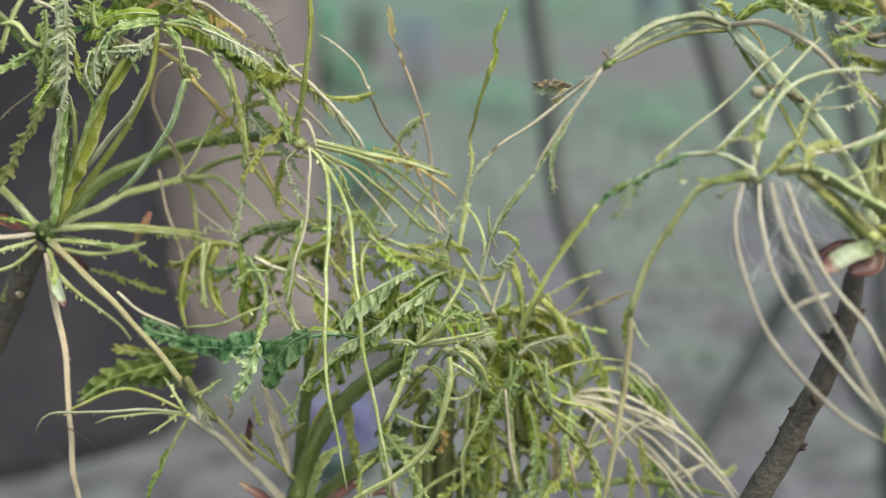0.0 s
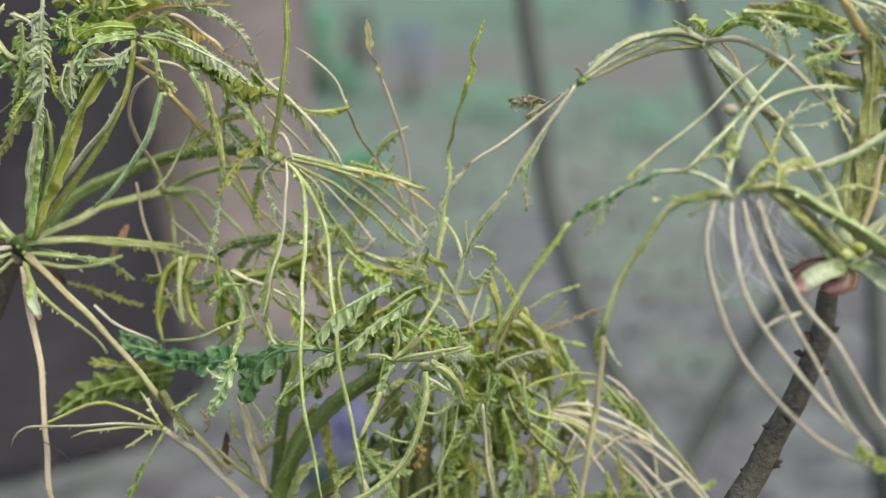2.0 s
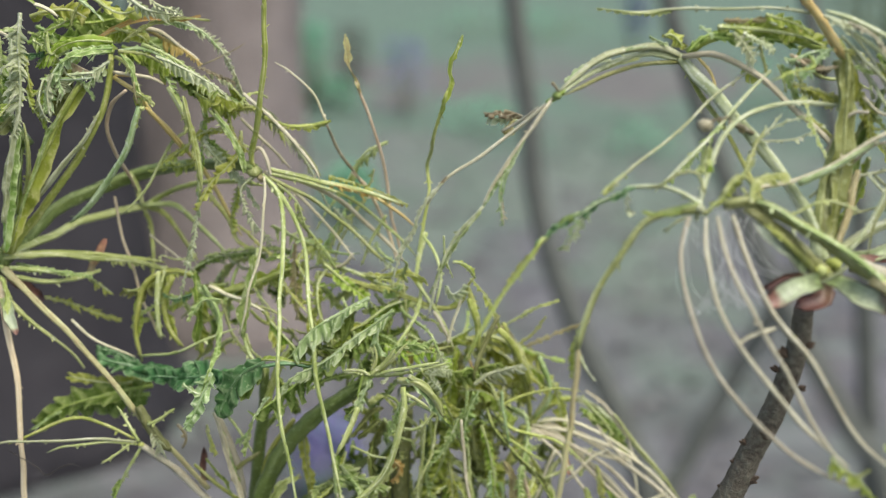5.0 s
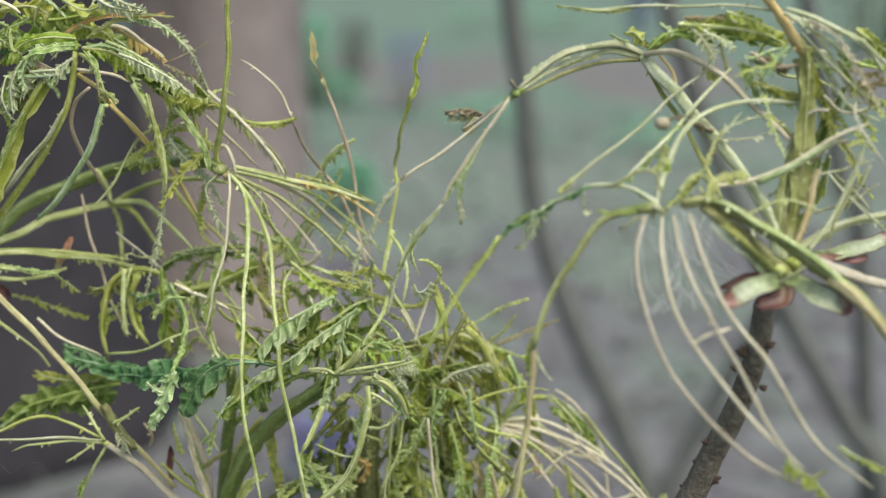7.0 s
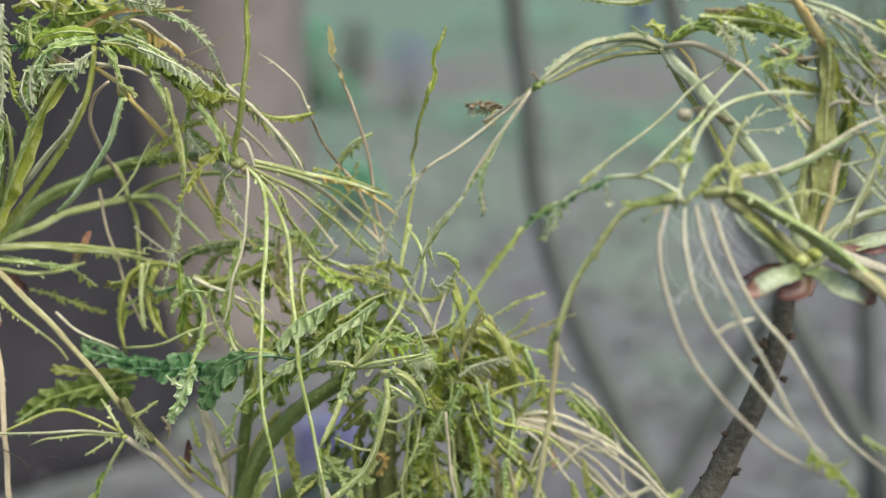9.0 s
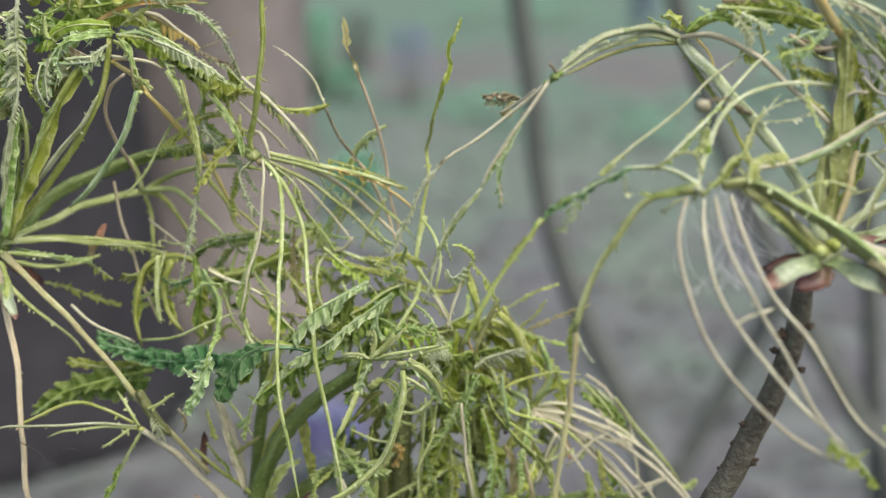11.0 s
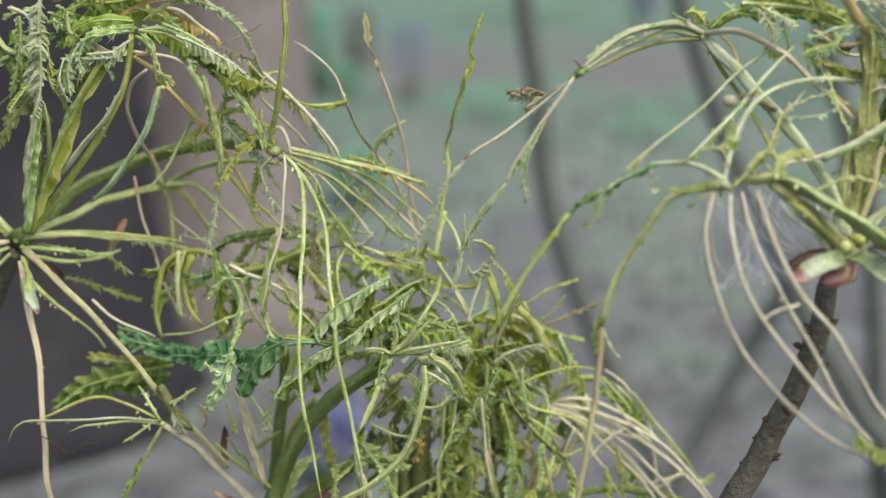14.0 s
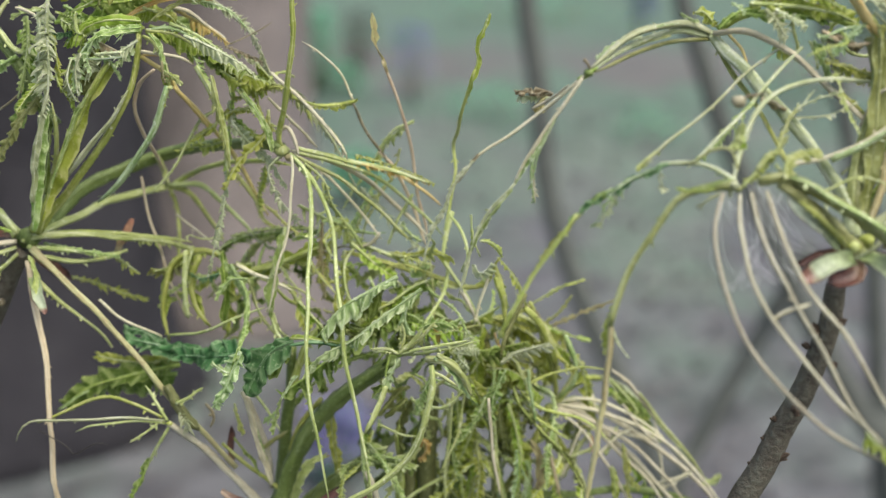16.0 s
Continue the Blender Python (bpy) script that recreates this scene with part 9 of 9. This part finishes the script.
frond(leaf, "leaf", 2.4, 2.6, 2.4, (114.6, 20.0, 89.7), (119.3, 20.0, 87.5), (125.0, 20.0, 86.4), deep=0.5)
frond(leaf, "pale", 1.5, 1.6, 2.4, (76.9, -3.0, 74.6), (76.6, -3.0, 72.1), (75.4, -3.0, 69.3), deep=0.4)
frond(leaf, "pale", 1, 1, 1.4, (85.5, -4.0, 72.3), (83.5, -4.0, 68.9), (80.7, -4.0, 65.4), (77.6, -4.0, 63.5), deep=0.6)
thread(leaf, "ash", .5, .4, (101.0, 10.0, 99.0), (107.1, 10.0, 97.1), (112.7, 10.0, 94.3), (117.9, 10.0, 90.7), (122.1, 10.0, 85.2))
thread(leaf, "ash", .45, .4, (101.9, 10.0, 97.5), (107.3, 10.0, 94.3), (113.0, 10.0, 90.4), (116.5, 10.0, 86.3))
thread(leaf, "silver", .7, .5, (96.2, 5.0, 66.0), (102.1, 5.0, 68.8), (107.3, 5.0, 72.4), (112.6, 5.0, 76.0))
thread(leaf, "ash", .4, .3, (99.3, 8.0, 62.6), (103.0, 8.0, 65.5), (108.4, 8.0, 67.2), (113.9, 8.0, 67.9), (119.3, 8.0, 70.0))
thread(leaf, "ash", .35, .3, (111.7, 8.0, 67.5), (115.8, 8.0, 63.8), (119.4, 8.0, 59.8))
thread(leaf, "ash", .4, .3, (118.8, 8.0, 68.9), (116.9, 8.0, 64.4), (114.4, 8.0, 59.8))
frond(leaf, "grey", 0.9, 1, 1.6, (26.8, 17.0, 64.0), (23.3, 17.0, 59.4), (20.4, 17.0, 53.2), (18.0, 17.0, 48.2), (16.5, 17.0, 43.0), deep=0.55)
frond(leaf, "brown", 0.5, 0.5, 1.6, (27.7, 17.0, 65.2), (25.2, 17.0, 62.1), (22.8, 17.0, 58.9), deep=0.6)
frond(leaf, "silver", 0.5, 0.9, 1.7, (43.3, 15.0, 73.3), (40.8, 15.0, 68.1), (37.9, 15.0, 63.5), (35.0, 15.0, 59.2), deep=0.55)
frond(leaf, "silver", 0.3, 0.5, 2.2, (41.3, 15.0, 68.7), (39.5, 15.0, 65.0), (38.7, 15.0, 60.6), deep=0.5)
thread(leaf, "silver", .3, .15, (39.3, 15.0, 66.2), (38.4, 15.0, 61.8), (39.2, 15.0, 55.2))
frond(leaf, "leek", 0.8, 0.7, 2, (34.6, 15.0, 58.3), (30.7, 15.0, 53.6), (27.2, 15.0, 48.3), (24.2, 15.0, 41.1), deep=0.45)
frond(leaf, "grey", 0.5, 0.5, 1.6, (32.8, 15.0, 56.5), (28.8, 15.0, 50.7), (25.6, 15.0, 44.1), deep=0.5)
frond(leaf, "dark", 1.5, 1.7, 1.9, (63.2, -4.0, 66.8), (57.1, -4.0, 64.2), (51.7, -4.0, 61.2), (46.5, -4.0, 57.2), (44.9, -4.0, 55.3), deep=0.5)
frond(leaf, "silver", 0.5, 0.7, 2.2, (60.2, -4.0, 65.7), (56.0, -4.0, 63.8), (52.0, -4.0, 60.7), deep=0.6)
frond(leaf, "olive", 0.7, 0.7, 2, (46.7, -4.0, 57.2), (42.0, -4.0, 51.7), (38.8, -4.0, 46.6), (35.9, -4.0, 41.6), deep=0.45)
frond(leaf, "leek", 1.3, 0.9, 2.4, (52.8, -4.0, 62.0), (49.7, -4.0, 59.9), (46.5, -4.0, 56.8), deep=0.4)
thread(leaf, "silver", .14, .08, (52.8, -4.0, 60.7), (51.3, -4.0, 58.3), (49.5, -4.0, 54.7))
thread(leaf, "silver", .14, .08, (54.9, -4.0, 62.0), (53.1, -4.0, 59.6), (52.1, -4.0, 56.1))
frond(leaf, "leek", 1.1, 0.9, 2.4, (74.0, -10.0, 65.0), (69.3, -10.0, 63.7), (64.7, -10.0, 62.7), deep=0.4)
frond(leaf, "leaf", 0.7, 0.9, 2, (70.8, -11.0, 63.3), (67.1, -11.0, 62.9), (63.6, -11.0, 63.3), deep=0.5)
knot(leaf, "leaf", 1.05, (49.8, 15.0, 82.0))
knot(leaf, "brown", .42, (48.6, 14.0, 84.5))
frond(leaf, "leaf", 0.9, 1, 2, (51.4, 15.0, 83.0), (49.7, 15.0, 81.9), (47.4, 15.0, 80.8), deep=0.4)
frond(leaf, "silver", 1, 0.3, 1.3, (51.5, 20.0, 84.1), (54.9, 20.0, 86.8), (59.0, 20.0, 89.3), deep=0.6)
frond(leaf, "silver", 0.9, 0.3, 1.3, (58.8, 22.0, 88.5), (63.3, 22.0, 90.3), (68.4, 22.0, 91.2), deep=0.6)
frond(leaf, "dull", 0.7, 0.6, 3, (52.0, 22.0, 82.5), (58.8, 22.0, 86.7), (66.8, 22.0, 88.5), deep=0.3)
bud(shoot_bright, 1.48, (96.1, 8.0, 30.4), (-1, -0.3, 0.5))
bud(shoot_bright, 0.92, (100.3, 10.0, 22.6), (1, -0.3, 0.4))
bud(shoot_bright, 1.03, (95.1, 10.0, 26.5), (-1, -0.3, 0.5))
bud(shoot_bright, 1.28, (93.2, 11.0, 12.8), (0.1, -1, 0.3))
bud(shoot_bright, 0.82, (93.9, 12.0, 11.3), (1, -0.3, 0.4))
bud(shoot_bright, 1.44, (92.3, 17.0, -0.1), (1, -0.3, 0.4))
bud(shoot_bright, 1.45, (87.9, 20.0, -3.2), (-1, -0.3, 0.5))
bud(shoot_bright, 1.02, (100.3, 6.0, 32.9), (1, -0.3, 0.4))
bud(shoot_bright, 0.95, (90.7, 16.0, 8.5), (-1, -0.3, 0.5))
bud(shoot_bright, 0.84, (89.3, 18.0, 3.4), (-1, -0.3, 0.5))
silk(shoot_bright, 533, 20, ((70.7, -12.0, 61.0), (86.7, -9.0, 62.5)), ((71.1, -20.0, 46.0), (88.1, -16.0, 47.1)))
silk(shoot_bright, 534, 8, ((77.1, -10.0, 63.7), (83.4, -10.0, 63.8)), ((87.5, -8.0, 49.3), (93.2, -6.0, 51.0)))
